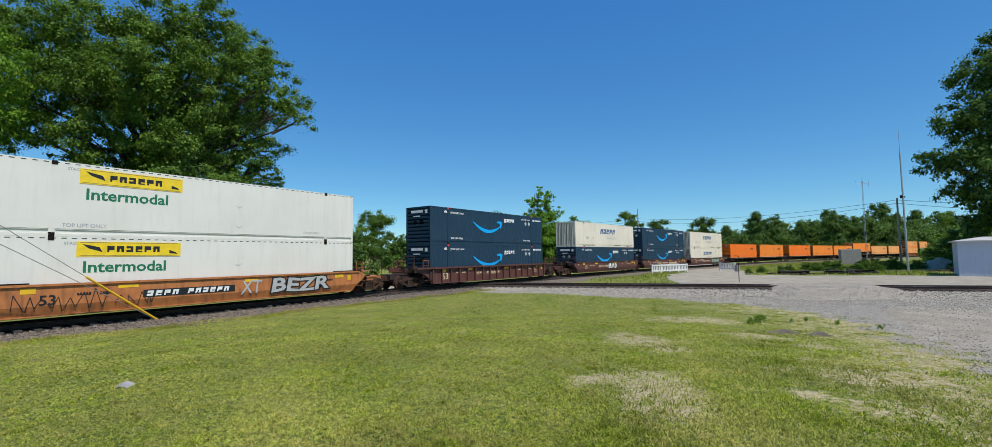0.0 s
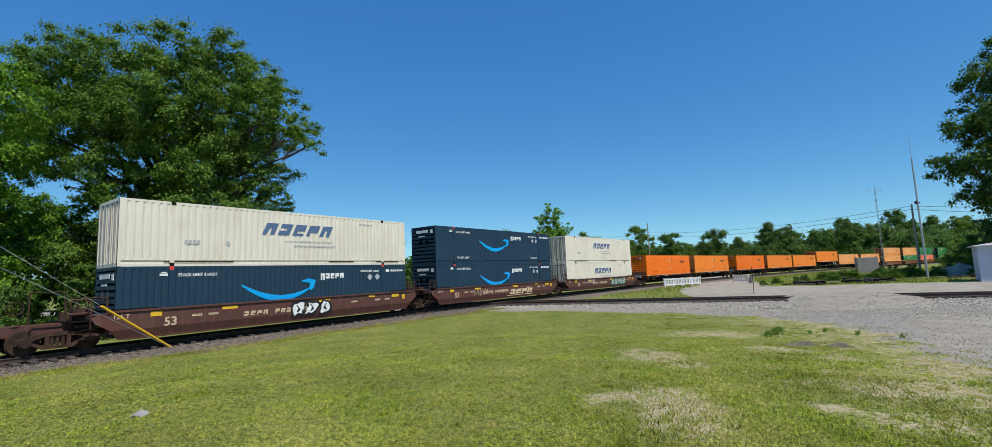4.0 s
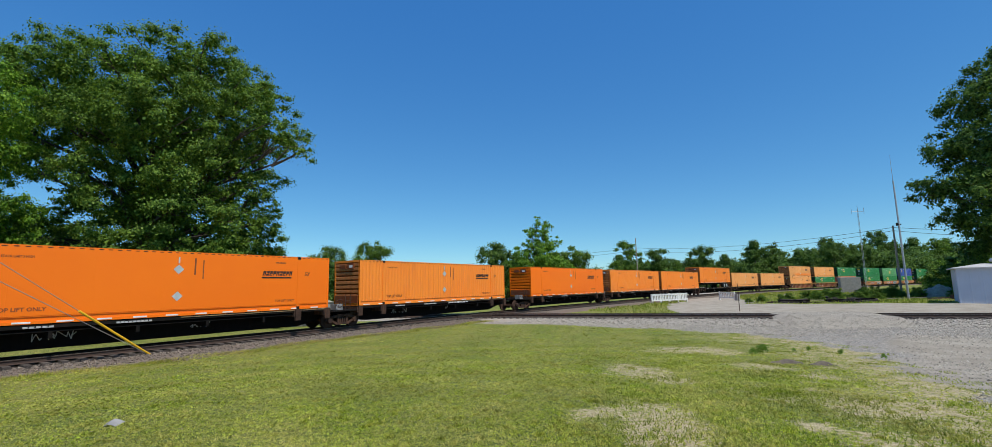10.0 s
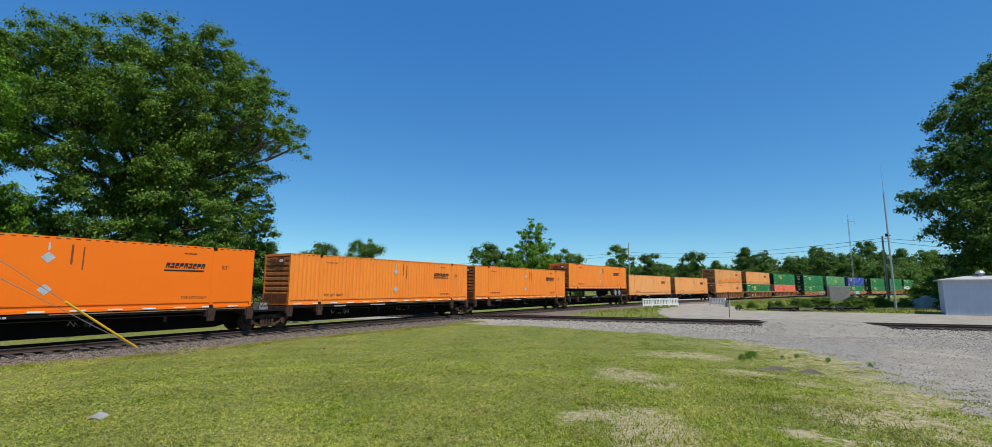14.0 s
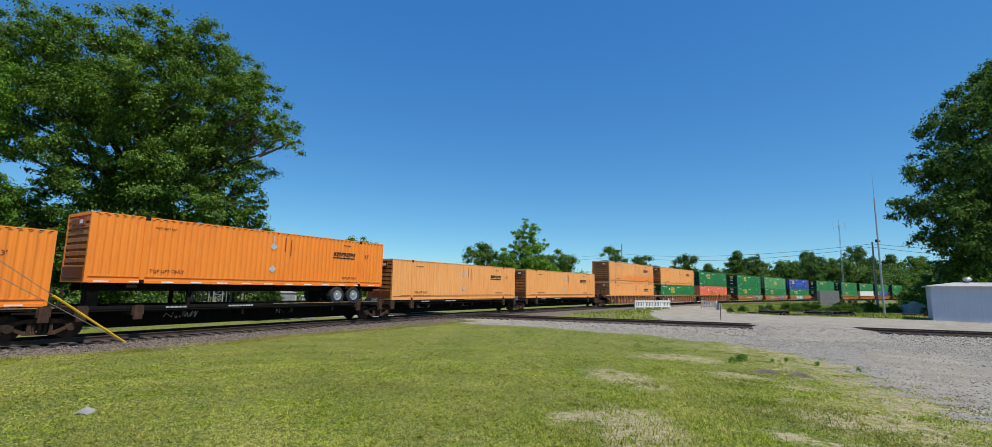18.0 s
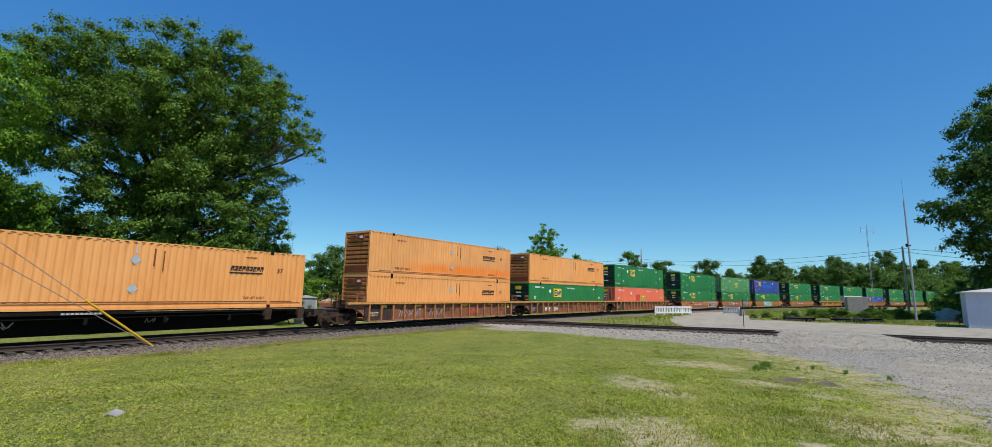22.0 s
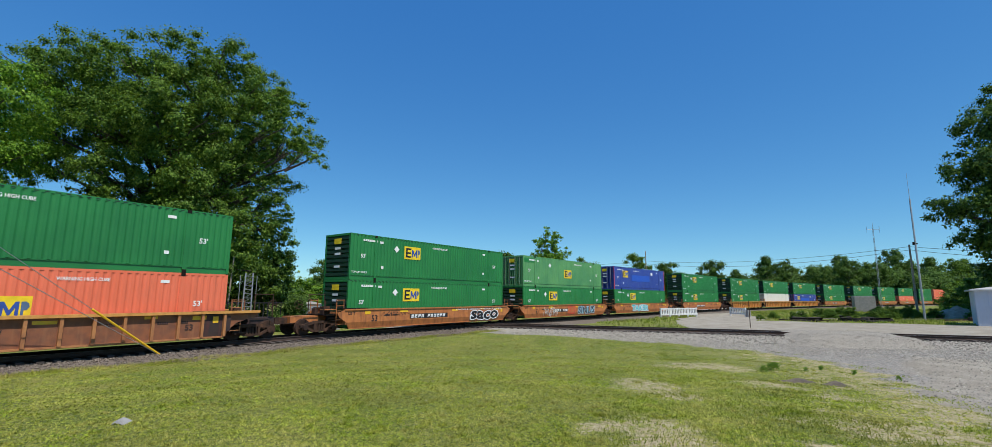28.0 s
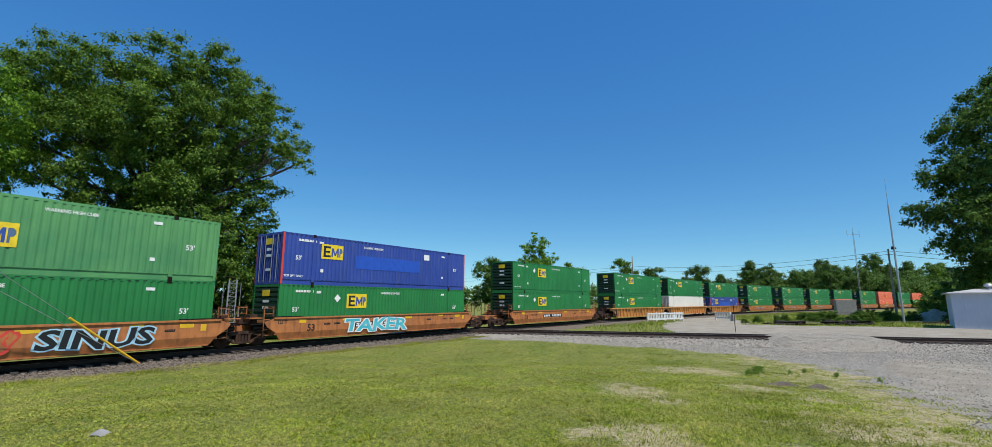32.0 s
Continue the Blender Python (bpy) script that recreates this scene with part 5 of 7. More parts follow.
heap("gravel_mound", 47, 77, 1.2, 0.8, 0.5, "stone", "small pale gravel heap among weeds", 4)


oily_mesh = tie_mesh.copy()
oily_mesh.materials.clear()
oily_mesh.materials.append(M["pitch"])


def tie_stack(x, y, turn, n, rows, seed):
    rg = random.Random(seed)
    for r in range(rows):
        for i in range(n - r):
            ob = tagged(put("loose_tie", (tie_mesh, oily_mesh)[(i + r) % 2], "tie"), "weathered dark timber tie lying among weeds", "timber", "stacked ties in the yard")
            ob.matrix_basis = pose(x, y, -0.42 + 0.36 + r * 0.19, 0, 0, turn) @ pose(i * 0.3 + rg.uniform(-.05, .05) + r * 0.15, rg.uniform(-.4, .4), 0, rg.uniform(-5, 5), rg.uniform(-3, 3), rg.uniform(-28, 28))


tie_stack(36.0, 57.5, 62, 9, 2, 1)
tie_stack(41.0, 57.0, 20, 8, 2, 2)
tie_stack(45.0, 58.0, 65, 7, 2, 3)
tie_stack(45.5, 66.0, 10, 5, 2, 4)
tie_stack(60.0, 66.0, 75, 8, 3, 5)
tie_stack(52.0, 48.0, 75, 9, 1, 6)
tie_stack(55.5, 46.8, 70, 7, 1, 7)


def scrap(x, y, turn, length, kind, seed):
    """A length of old rail, a plank or a rusty plate on the ground."""
    rg = random.Random(seed)
    if kind == "rail":
        ob = part("scrap_rail", sweep([Vector((0, 0, 0.2)), Vector((length, 0, 0.2))], rail_profile(0)), "railside")
        tagged(ob, "discarded rusty length of rail among weeds", "rail")
    elif kind == "plank":
        ob = tagged(part("plank", boxes((0, length, -0.14, 0.14, 0.12, 0.18)), "polewood"), "pale weathered plank on the ground", "plank")
    else:
        ob = tagged(part("scrap_plate", boxes((0, length, -0.5, 0.5, 0.1, 0.55)), "rust"), "rusty steel scrap box in the yard", "scrap")
    ob.matrix_basis = pose(x, y, -0.42, rg.uniform(-4, 4), rg.uniform(-2, 2), turn)


for k, (x, y, turn, length, kind) in enumerate(((33.5, 59.0, -14, 6, "rail"), (34.5, 59.8, -10, 5, "rail"), (41, 62.5, -24, 4, "plank"), (44, 61.0, -8, 3.5, "rail"),
                                                (50.5, 61.5, -20, 4, "plank"), (56, 58.5, -30, 3, "plate"), (58, 57.2, -36, 3.5, "plank"), (54, 59.6, 5, 4, "rail"),
                                                (60, 60.5, -30, 4, "plate"), (52.5, 45.4, -42, 4, "plate"), (54.5, 43.6, -40, 5, "rail"))):
    scrap(x, y, turn, length, kind, k)
copies(bush_c, [(43.5, 64.5, 0.20), (47.0, 65.5, 0.26), (51.0, 66.0, 0.24), (54.0, 67.5, 0.28), (58.5, 70.0, 0.3), (38.5, 64.0, 0.16), (61.5, 63.5, 0.22), (46, 69, 0.2), (35.5, 63.5, 0.13), (41.0, 66.5, 0.17), (44.5, 68.0, 0.22), (49.0, 68.5, 0.18), (52.5, 64.8, 0.15), (56.0, 65.5, 0.2), (59.0, 66.5, 0.24), (33.0, 62.0, 0.1), (37.0, 66.0, 0.14), (55.0, 71.5, 0.26), (50.5, 72.5, 0.24)],
       group="low shrubs in the yard", seed=12)


def earth_spot(x, y, rx, ry, h, name, mat, label, cat, seed):
    ob = heap(name, 0, 0, rx, ry, h, mat, label, seed)
    ob.matrix_basis = pose(x, y, float(ground_z(np.array([x]), np.array([y]))[0]) + 0.01)
    tagged(ob, category=cat)


earth_spot(9.1, 15.3, 0.50, 0.36, 0.10, "ash_heap", "ash", "low heap of dark crumbly earth on the lawn's edge", "heap", 6)
earth_spot(9.8, 14.6, 0.38, 0.28, 0.08, "ash_heap", "ash", "low heap of dark crumbly earth on the lawn's edge", "heap", 7)
earth_spot(-6.08, 7.89, 0.12, 0.10, 0.045, "field_stone", "concrete", "small grey stone lying in the mown lawn", "stone", 8)
copies(bush_a, [(8.5, 15.6, 0.036), (8.15, 15.4, 0.028), (8.9, 16.0, 0.030), (10.6, 14.9, 0.022), (9.6, 15.6, 0.018), (10.2, 15.8, 0.020), (11.2, 14.0, 0.018)], z=0.0, group="weeds on the lawn's edge", seed=21)


# guy wire with a yellow guard
def build_guy():
    foot = Vector((-14.80, 21.02, -0.40))
    g = tagged(new("guy_anchor"), "steel guy wires with a yellow plastic guard anchored in gravel", "guy wire")
    g.matrix_basis = pose(*foot)
    high, low = Vector((-16.08, 16.0, 3.10)) - foot, Vector((-16.0, 16.0, 2.52)) - foot
    way = high.normalized()
    part("guard", rod(bmesh.new(), way * 0.15, way * 3.75, 0.045, 8), "yellow", g, "yellow plastic guard tube")
    part("wire", rod(bmesh.new(), (0, 0, 0), high * 2.2, 0.013, 5), "wire", g)
    part("wire", rod(bmesh.new(), (0, 0, 0), low * 2.2, 0.013, 5), "wire", g)
    part("anchor_rod", rod(bmesh.new(), (0.35, -0.35, -0.1), (0, 0, 0.06), 0.02, 5), "rust", g)


build_guy()


# signal gear behind the main line
def build_signal_mast(x, y, turn):
    m = tagged(new("signal_mast"), "grey lattice signal mast with a caged ladder", "signal mast")
    m.matrix_basis = pose(x, y, -0.42, 0, 0, turn)
    part("plinth", boxes((-0.45, 0.45, -0.45, 0.45, 0, 0.4)), "concrete", m)
    for lx, ly in ((-0.3, -0.3), (0.3, -0.3), (0.3, 0.3), (-0.3, 0.3)):
        part("leg", rod(bmesh.new(), (lx, ly, 0.4), (lx * 0.8, ly * 0.8, 4.3), 0.035, 6), "galv", m)
    for i in range(12):
        z = 0.6 + i * 0.31
        bm = bmesh.new()
        for a, b in (((-0.28, -0.28), (0.28, -0.28)), ((0.28, -0.28), (0.28, 0.28)), ((-0.28, -0.28), (-0.28, 0.28))):
            rod(bm, (*a, z), (*b, z), 0.018, 5)
            rod(bm, (*a, z), (*b, z + 0.31), 0.013, 4)
        part("rung", bm, "galv", m)
    for k in (-0.55, 0.55):
        part("ladder_rail", rod(bmesh.new(), (k, -0.5, 1.2), (k, -0.5, 4.1), 0.022, 5), "galv", m)


def build_signal_railing(x, y, turn, length):
    f = tagged(new("steel_railing"), "black steel railing with upright bars behind the track", "railing")
    f.matrix_basis = pose(x, y, -0.42, 0, 0, turn)
    for z in (0.9, 2.05):
        part("rail", boxes((0, length, -0.05, 0.05, z, z + 0.09)), "black", f)
    for i in range(int(length / 0.3) + 1):
        a = i * 0.3
        part("bar", boxes((a, a + 0.07, -0.03, 0.03, 0.0 if i % 5 == 0 else 0.92, 2.06)), "black", f)


def build_relay_case(x, y, turn, w, h):
    c = tagged(new("relay_case"), "pale grey metal relay cabinet beside the line", "cabinet")
    c.matrix_basis = pose(x, y, -0.42, 0, 0, turn)
    bm = boxes((0, w, -0.4, 0.4, 0.3, h))
    bmesh.ops.bevel(bm, geom=bm.edges[:], offset=0.03, segments=1, affect="EDGES")
    part("body", bm, "shedroof", c)
    part("base", boxes((0.05, w - 0.05, -0.35, 0.35, 0, 0.3)), "concrete", c)
    bm = bmesh.new()
    slab(bm, ((-0.08, h), (w + 0.08, h), (w / 2, h + 0.22)), -0.48, 0.48)
    part("roof", bm, "shedroof", c)
    part("door", boxes((0.1, w - 0.1, -0.42, -0.398, 0.45, h - 0.15)), "galv", c)


build_signal_mast(-19.0, 35.4, 25)
build_signal_railing(-20.6, 35.0, 24, 5.4)
build_relay_case(-15.7, 37.0, 24, 1.6, 2.0)
build_relay_case(-13.9, 37.8, 24, 1.1, 1.75)
leaning = tagged(part("leaning_pole", rod(bmesh.new(), (0, 0, -0.3), (0.25, 0, 5.6), 0.07, 8, 0.05), "polewood"), "pale leaning wooden pole behind the track", "pole")
leaning.matrix_basis = pose(-21.0, 36.2, -0.42)


# ---- the train ----
LONG, WIDE, TALL = 16.15, 2.59, 2.896


def corrugated(bm, x0, x1, y, z0, z1, period, depth, out=-1, share=0.38):
    """A wall of trapezoid ribs; out: the way it faces along y."""
    pts = [(x0, 0)]
    n = max(1, int((x1 - x0) / period))
    p = (x1 - x0) / n
    for i in range(n):
        a = x0 + i * p
        slope = 0.38 if share < 0.9 else 0.17
        pts += [(a + p * share, 0), (a + p * (share + slope * (1 - share)), depth), (a + p * (1 - slope * (1 - share)), depth), (a + p, 0)]
    low = [bm.verts.new((x, y - out * d, z0)) for x, d in pts]
    top = [bm.verts.new((x, y - out * d, z1)) for x, d in pts]
    for i in range(len(pts) - 1):
        bm.faces.new((low[i], low[i + 1], top[i + 1], top[i]) if out < 0 else (low[i], top[i], top[i + 1], low[i + 1]))


def diamond(bm, x, z, r, y):
    slab(bm, ((x - r, z), (x, z - r), (x + r, z), (x, z + r)), y - 0.004, y)


FACE = -WIDE / 2 - 0.004


def placard(thing, x, z, r, mat):
    bm = bmesh.new()
    diamond(bm, x, z, r, FACE)
    part("placard", bm, mat, thing, "diamond-shaped placard")


def comb(bm, x0, x1, z0, z1, n, y, slant=0.0, gap=0.25, foot=0.14, thick=0.006):
    """A row of n upright strokes joined along the foot, as one shape."""
    w = (x1 - x0) / n
    zf = z0 + (z1 - z0) * foot
    pts = [(x0, z0), (x1 - w * gap, z0)]
    for i in reversed(range(n)):
        a, b = x0 + i * w, x0 + (i + 1 - gap) * w
        pts += [(b + slant * foot, zf), (b + slant, z1), (a + slant, z1), (a + slant * foot, zf)]
    clean = [pts[0]]
    for q in pts[1:]:
        if (abs(q[0] - clean[-1][0]) + abs(q[1] - clean[-1][1])) > 1e-4:
            clean.append(q)
    slab(bm, clean, y - thick, y)


def bars(spec, mat, thing, name="lettering"):
    """Unreadable stencils: one small plate each."""
    for x0, x1, z0, z1 in spec:
        bm = bmesh.new()
        if x1 - x0 > 0.5:
            comb(bm, x0, x1, z0, z1, max(3, int((x1 - x0) / 0.16)), FACE + 0.001, 0.0, 0.25, 0.3)
        else:
            box(bm, x0, x1, FACE - 0.003, FACE + 0.002, z0, z1)
        part(name, bm, mat, thing)


def block_word(x0, x1, z0, z1, n, mat, thing, slant=0.0, name="brand_letter", gap=0.2, low=(), y=FACE):
    """A trade mark as n plain leaning blocks with a notch; those in low reach below the line."""
    w, h = (x1 - x0) / n, z1 - z0
    for i in range(n):
        a, b = x0 + i * w, x0 + (i + 1 - gap) * w
        zb = z0 - h * 0.3 if i in low else z0
        m, q, t = (a + b) / 2, (b - a) * 0.30, h * 0.22
        pts = (
            ((a, zb), (b, zb), (b, z1), (a, z1), (a, z0 + h * 0.62), (m + q * 0.4, z0 + h * 0.62), (m + q * 0.4, z0 + h * 0.40), (a, z0 + h * 0.40)),
            ((a, zb), (m - q * 0.5, zb), (m - q * 0.3, z0 + h * 0.55), (m + q * 0.3, z0 + h * 0.55), (m + q * 0.5, zb), (b, zb), (b, z1), (a, z1)),
            ((a, zb), (a + q, zb), (a + q, z0 + t * 1.5), (b, z0 + t * 1.5), (b, z1), (a, z1)),
            ((a, zb), (b, zb), (b, z0 + t), (a + q * 1.2, z0 + t), (a + q * 1.2, z0 + h * 0.42), (b, z0 + h * 0.42), (b, z1), (a, z1)),
        )[(i * 7 + n) % 4]
        bm = bmesh.new()
        slab(bm, [(x + slant * (z - z0) / h, z) for x, z in pts], y - 0.005, y + 0.001)
        part(name, bm, mat, thing)


def swoosh(thing):
    """A curved arrow as one shape: a crescent that ends in a barbed head."""
    bm = bmesh.new()
    up, low = [], []
    for i in range(21):
        u = i / 20
        x = -3.0 + 3.75 * u
        z = 2.07 - 0.86 * math.sin(math.pi * (0.04 + 0.80 * u)) ** 0.9
        w = 0.05 + 0.26 * math.sin(math.pi * min(1, u * 0.95 + 0.03)) ** 0.8
        up.append((x, z + w * 0.4))
        low.append((x, z - w * 0.6))
    head = [(0.86, 1.50), (1.02, 1.62), (1.14, 2.06), (0.70, 2.16), (0.28, 2.06), (0.32, 1.98), (0.78, 1.92)]
    slab(bm, low + head + up[::-1], FACE - 0.005, FACE + 0.001)
    part("brand_mark", bm, "azure", thing, "sky-blue curved arrow mark")


def build_container(kind, paint, label, ribs, end_mat, end_style, rib=0.027):
    """A 53-foot box: walls, posts, rails, roof, ends, castings and marks; origin under its middle."""
    c = tagged(new("shipping_container"), label, "container")
    x0, x1, hw = -LONG / 2, LONG / 2, WIDE / 2
    for y, out in ((-hw, -1), (hw, 1)):
        bm = bmesh.new()
        if ribs:
            corrugated(bm, x0 + 0.12, x1 - 0.12, y, 0.28, TALL - 0.10, ribs, rib, out)
        else:
            corrugated(bm, x0 + 0.12, x1 - 0.12, y, 0.28, TALL - 0.10, 1.22, 0.002, out, 0.98)
        part("side_wall", bm, paint, c)
    part("core", boxes((x0 + 0.10, x1 - 0.10, -hw + 0.045, hw - 0.045, 0.10, TALL - 0.05)), paint, c)
    part("roof", boxes((x0 + 0.1, x1 - 0.1, -hw + 0.06, hw - 0.06, TALL - 0.05, TALL - 0.02)), paint, c)
    for y in (-hw, hw):
        s = -1 if y < 0 else 1
        part("top_rail", boxes((x0, x1, min(y, y - s * 0.07), max(y, y - s * 0.07), TALL - 0.10, TALL)), paint, c)
        bm = bmesh.new()
        i0, i1 = y - s * 0.035, y - s * 0.08
        slab(bm, ((x0, 0.0), (x1, 0.0), (x1, 0.27), (x0, 0.27)), min(i0, i1), max(i0, i1))
        part("bottom_panel", bm, paint, c)
        part("bottom_rail", boxes((x0, x1, min(y, y - s * 0.07), max(y, y - s * 0.07), 0.0, 0.11)), paint, c)
        part("sill_rail", boxes((x0, x1, min(y, y - s * 0.07), max(y, y - s * 0.07), 0.26, 0.30)), paint, c)
        for px, w in ((x0 + 0.06, 0.06), (x1 - 0.06, 0.06), (-6.08, 0.09), (6.08, 0.09)):
            part("corner_post", boxes((px - w, px + w, y - 0.012 if s < 0 else y - 0.06, y + 0.06 if s < 0 else y + 0.012, 0.02, TALL - 0.02)), paint, c)
        for px in (-6.08, 6.08):
            for z in (-0.004, TALL - 0.15):
                part("corner_casting", boxes((px - 0.09, px + 0.09, y - 0.02 if s < 0 else y - 0.1, y + 0.1 if s < 0 else y + 0.02, z, z + 0.16)), "castmark" if z > 1 and kind == "navy" else "dark", c)
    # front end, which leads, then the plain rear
    # near-black behind slats: shade in the gaps put into the panel's colour
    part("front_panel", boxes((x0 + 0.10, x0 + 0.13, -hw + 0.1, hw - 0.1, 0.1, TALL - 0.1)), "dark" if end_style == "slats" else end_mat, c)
    if end_style == "slats":
        bm = bmesh.new()
        slab(bm, ((x0 + 0.11, -0.01), (x0 + 0.01, 0.03), (x0 + 0.01, 0.18), (x0 + 0.11, 0.24)), -hw + 0.12, hw - 0.12)
        me = bpy.data.meshes.new("slat")
        bm.to_mesh(me)
        bm.free()
        for i in range(9):
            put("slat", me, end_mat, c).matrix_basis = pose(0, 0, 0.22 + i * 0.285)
        if end_mat in ("louvre", "orange"):
            for d in ((x0 - 0.06, x0 + 0.02, -0.75, -0.1, 2.35, 2.68), (x0 - 0.05, x0 + 0.02, 0.1, 0.7, 2.40, 2.62), (x0 - 0.02, x0 + 0.02, -hw + 0.15, hw - 0.15, 0.16, 0.62)):
                part("end_cover", boxes(d), "shade_slat", c, "rust-brown cover on the louvred end")
            part("end_label", boxes((x0 - 0.065, x0 - 0.058, -0.65, -0.3, 2.42, 2.58)), "whitemark", c)
    else:
        bm = bmesh.new()
        box(bm, x0 + 0.02, x0 + 0.10, -0.05, 0.05, 0.15, TALL - 0.12)
        me = bpy.data.meshes.new("end_rib")
        bm.to_mesh(me)
        bm.free()
        for i in range(11):
            put("end_rib", me, end_mat, c).matrix_basis = pose(0, -hw + 0.22 + i * (WIDE - 0.44) / 10, 0)
        for y in (-0.85, -0.35, 0.35, 0.85):
            part("lock_rod", rod(bmesh.new(), (x0 - 0.03, y, 0.12), (x0 - 0.03, y, TALL - 0.12), 0.022, 6), "wire", c)
    part("rear_panel", boxes((x1 - 0.13, x1 - 0.06, -hw + 0.1, hw - 0.1, 0.1, TALL - 0.1)), end_mat, c)
    for sx in (x0, x1):
        a, b = (sx, sx + 0.12) if sx < 0 else (sx - 0.12, sx)
        for d in ((a, b, -hw, -hw + 0.12, 0, TALL), (a, b, hw - 0.12, hw, 0, TALL), (a, b, -hw + 0.12, hw - 0.12, 0, 0.16), (a, b, -hw + 0.12, hw - 0.12, TALL - 0.13, TALL)):
            part("end_frame", boxes(d), paint, c)
    return c


M["fadedcream"] = material("faded_cream_stencil", (0.62, 0.47, 0.30), 0.6)
M["castmark"] = material("red_casting_paint", (0.70, 0.06, 0.05), 0.5)


def marks_small(c, mat, thing_right=True):
    lettering("TOP LIFT ONLY", 0.20, -5.78, 0.42, FACE, mat, c)
    lettering("TOP LIFT ONLY", 0.14, 4.6, 0.42, FACE, mat, c)


def marks_white(c):
    bm = bmesh.new()
    slab(bm, ((-5.32, 2.12), (-1.65, 2.12), (-1.65, 2.72), (-5.32, 2.72)), FACE - 0.010, FACE + 0.002)
    part("sign_panel", bm, "signyellow", c, "yellow maker's panel")
    w = 1.95 / 6
    block_word(-4.35, -4.35 + 6 * w, 2.30, 2.55, 6, "black", c, gap=0.25)
    for o in c.children:
        if o.name.startswith("brand_letter"):
            o.location.y = -0.009
    part("sign_border", boxes((-5.22, -1.75, FACE - 0.012, FACE - 0.009, 2.15, 2.17), (-5.22, -1.75, FACE - 0.012, FACE - 0.009, 2.67, 2.69)), "deckedge", c)
    for shape in (((-5.15, 2.62), (-4.6, 2.50), (-4.5, 2.30), (-4.95, 2.45)), ((-2.1, 2.40), (-1.85, 2.30), (-1.78, 2.22), (-2.1, 2.26))):
        part("brand_mark", slab(bmesh.new(), shape, FACE - 0.014, FACE - 0.009), "black", c)
    lettering("Intermodal", 0.62, -5.13, 1.50, FACE, "forest", c, stretch=1.07)
    lettering("TOP LIFT ONLY", 0.2, -5.79, 0.38, FACE, "spraygrey", c)
    lettering("STACK LIMIT 3 HIGH", 0.15, -5.7, 2.60, FACE, "spraygrey", c)
    lettering("TOP LIFT ONLY", 0.15, 4.6, 0.45, FACE, "spraygrey", c)
    bm = bmesh.new()
    for z in (1.75, 0.75):
        slab(bm, ((0.75, z), (0.98, z - 0.16), (1.2, z), (0.98, z - 0.09)), FACE - 0.004, FACE + 0.002)
    part("placard_holder", bm, "silver", c)


def marks_navy(c):
    swoosh(c)
    block_word(1.47, 3.1, 2.12, 2.42, 5, "whitemark", c, 0.0, gap=0.2, low=(0,))
    lettering("STACK LIMIT 3 HIGH", 0.20, -5.82, 2.44, FACE, "whitemark", c, stretch=0.9)
    bars(((-6.54, -6.22, 2.48, 2.58), (-6.48, -6.28, 2.60, 2.65), (6.33, 6.62, 2.42, 2.58), (6.75, 7.86, 2.44, 2.56)), "whitemark", c)
    lettering("TOP LIFT ONLY", 0.21, -5.76, 0.42, FACE, "whitemark", c)
    lettering("STACK LIMIT 3 HIGH", 0.17, 4.3, 2.44, FACE, "whitemark", c, stretch=0.92)
    lettering("TOP LIFT ONLY", 0.17, 4.55, 0.42, FACE, "whitemark", c)
    for x in (5.02, 5.62):
        placard(c, x, 2.12, 0.21, "silver")
    bm = boxes(*[(-LONG / 2 - 0.012, -LONG / 2 + 0.005, y0, y1, z0, z1) for y0, y1, z0, z1 in ((-0.5, 0.75, 2.42, 2.62), (-1.0, -0.75, 2.35, 2.62), (-0.2, 0.5, 2.12, 2.2))])
    part("end_lettering", bm, "whitemark", c)
    for y in (0.3, -0.4):
        bm = bmesh.new()
        q = [bm.verts.new((-LONG / 2 - 0.008, y + a, 1.75 + b)) for a, b in ((0.22, 0), (0, 0.22), (-0.22, 0), (0, -0.22))]
        bm.faces.new(q)
        bmesh.ops.solidify(bm, geom=bm.faces[:], thickness=0.004)
        part("end_placard", bm, "silver", c)


def marks_cream(c):
    block_word(-2.0, 2.2, 1.62, 2.24, 5, "slate", c, 0.28, gap=0.22)
    bars(((-0.7, 2.3, 1.28, 1.33), (-0.2, 2.5, 1.02, 1.10), (-5.6, -4.9, 1.0, 1.2), (-3.8, -3.6, 1.0, 1.2), (4.2, 5.3, 2.5, 2.56)), "spraygrey", c)
    bm = bmesh.new()
    for a, w in ((-6.4, 3.0), (2.0, 1.8), (5.5, 2.0)):
        box(bm, a, a + w, FACE - 0.002, FACE + 0.001, 0.17, 0.23)
    part("rust_streak", bm, "rust", c)


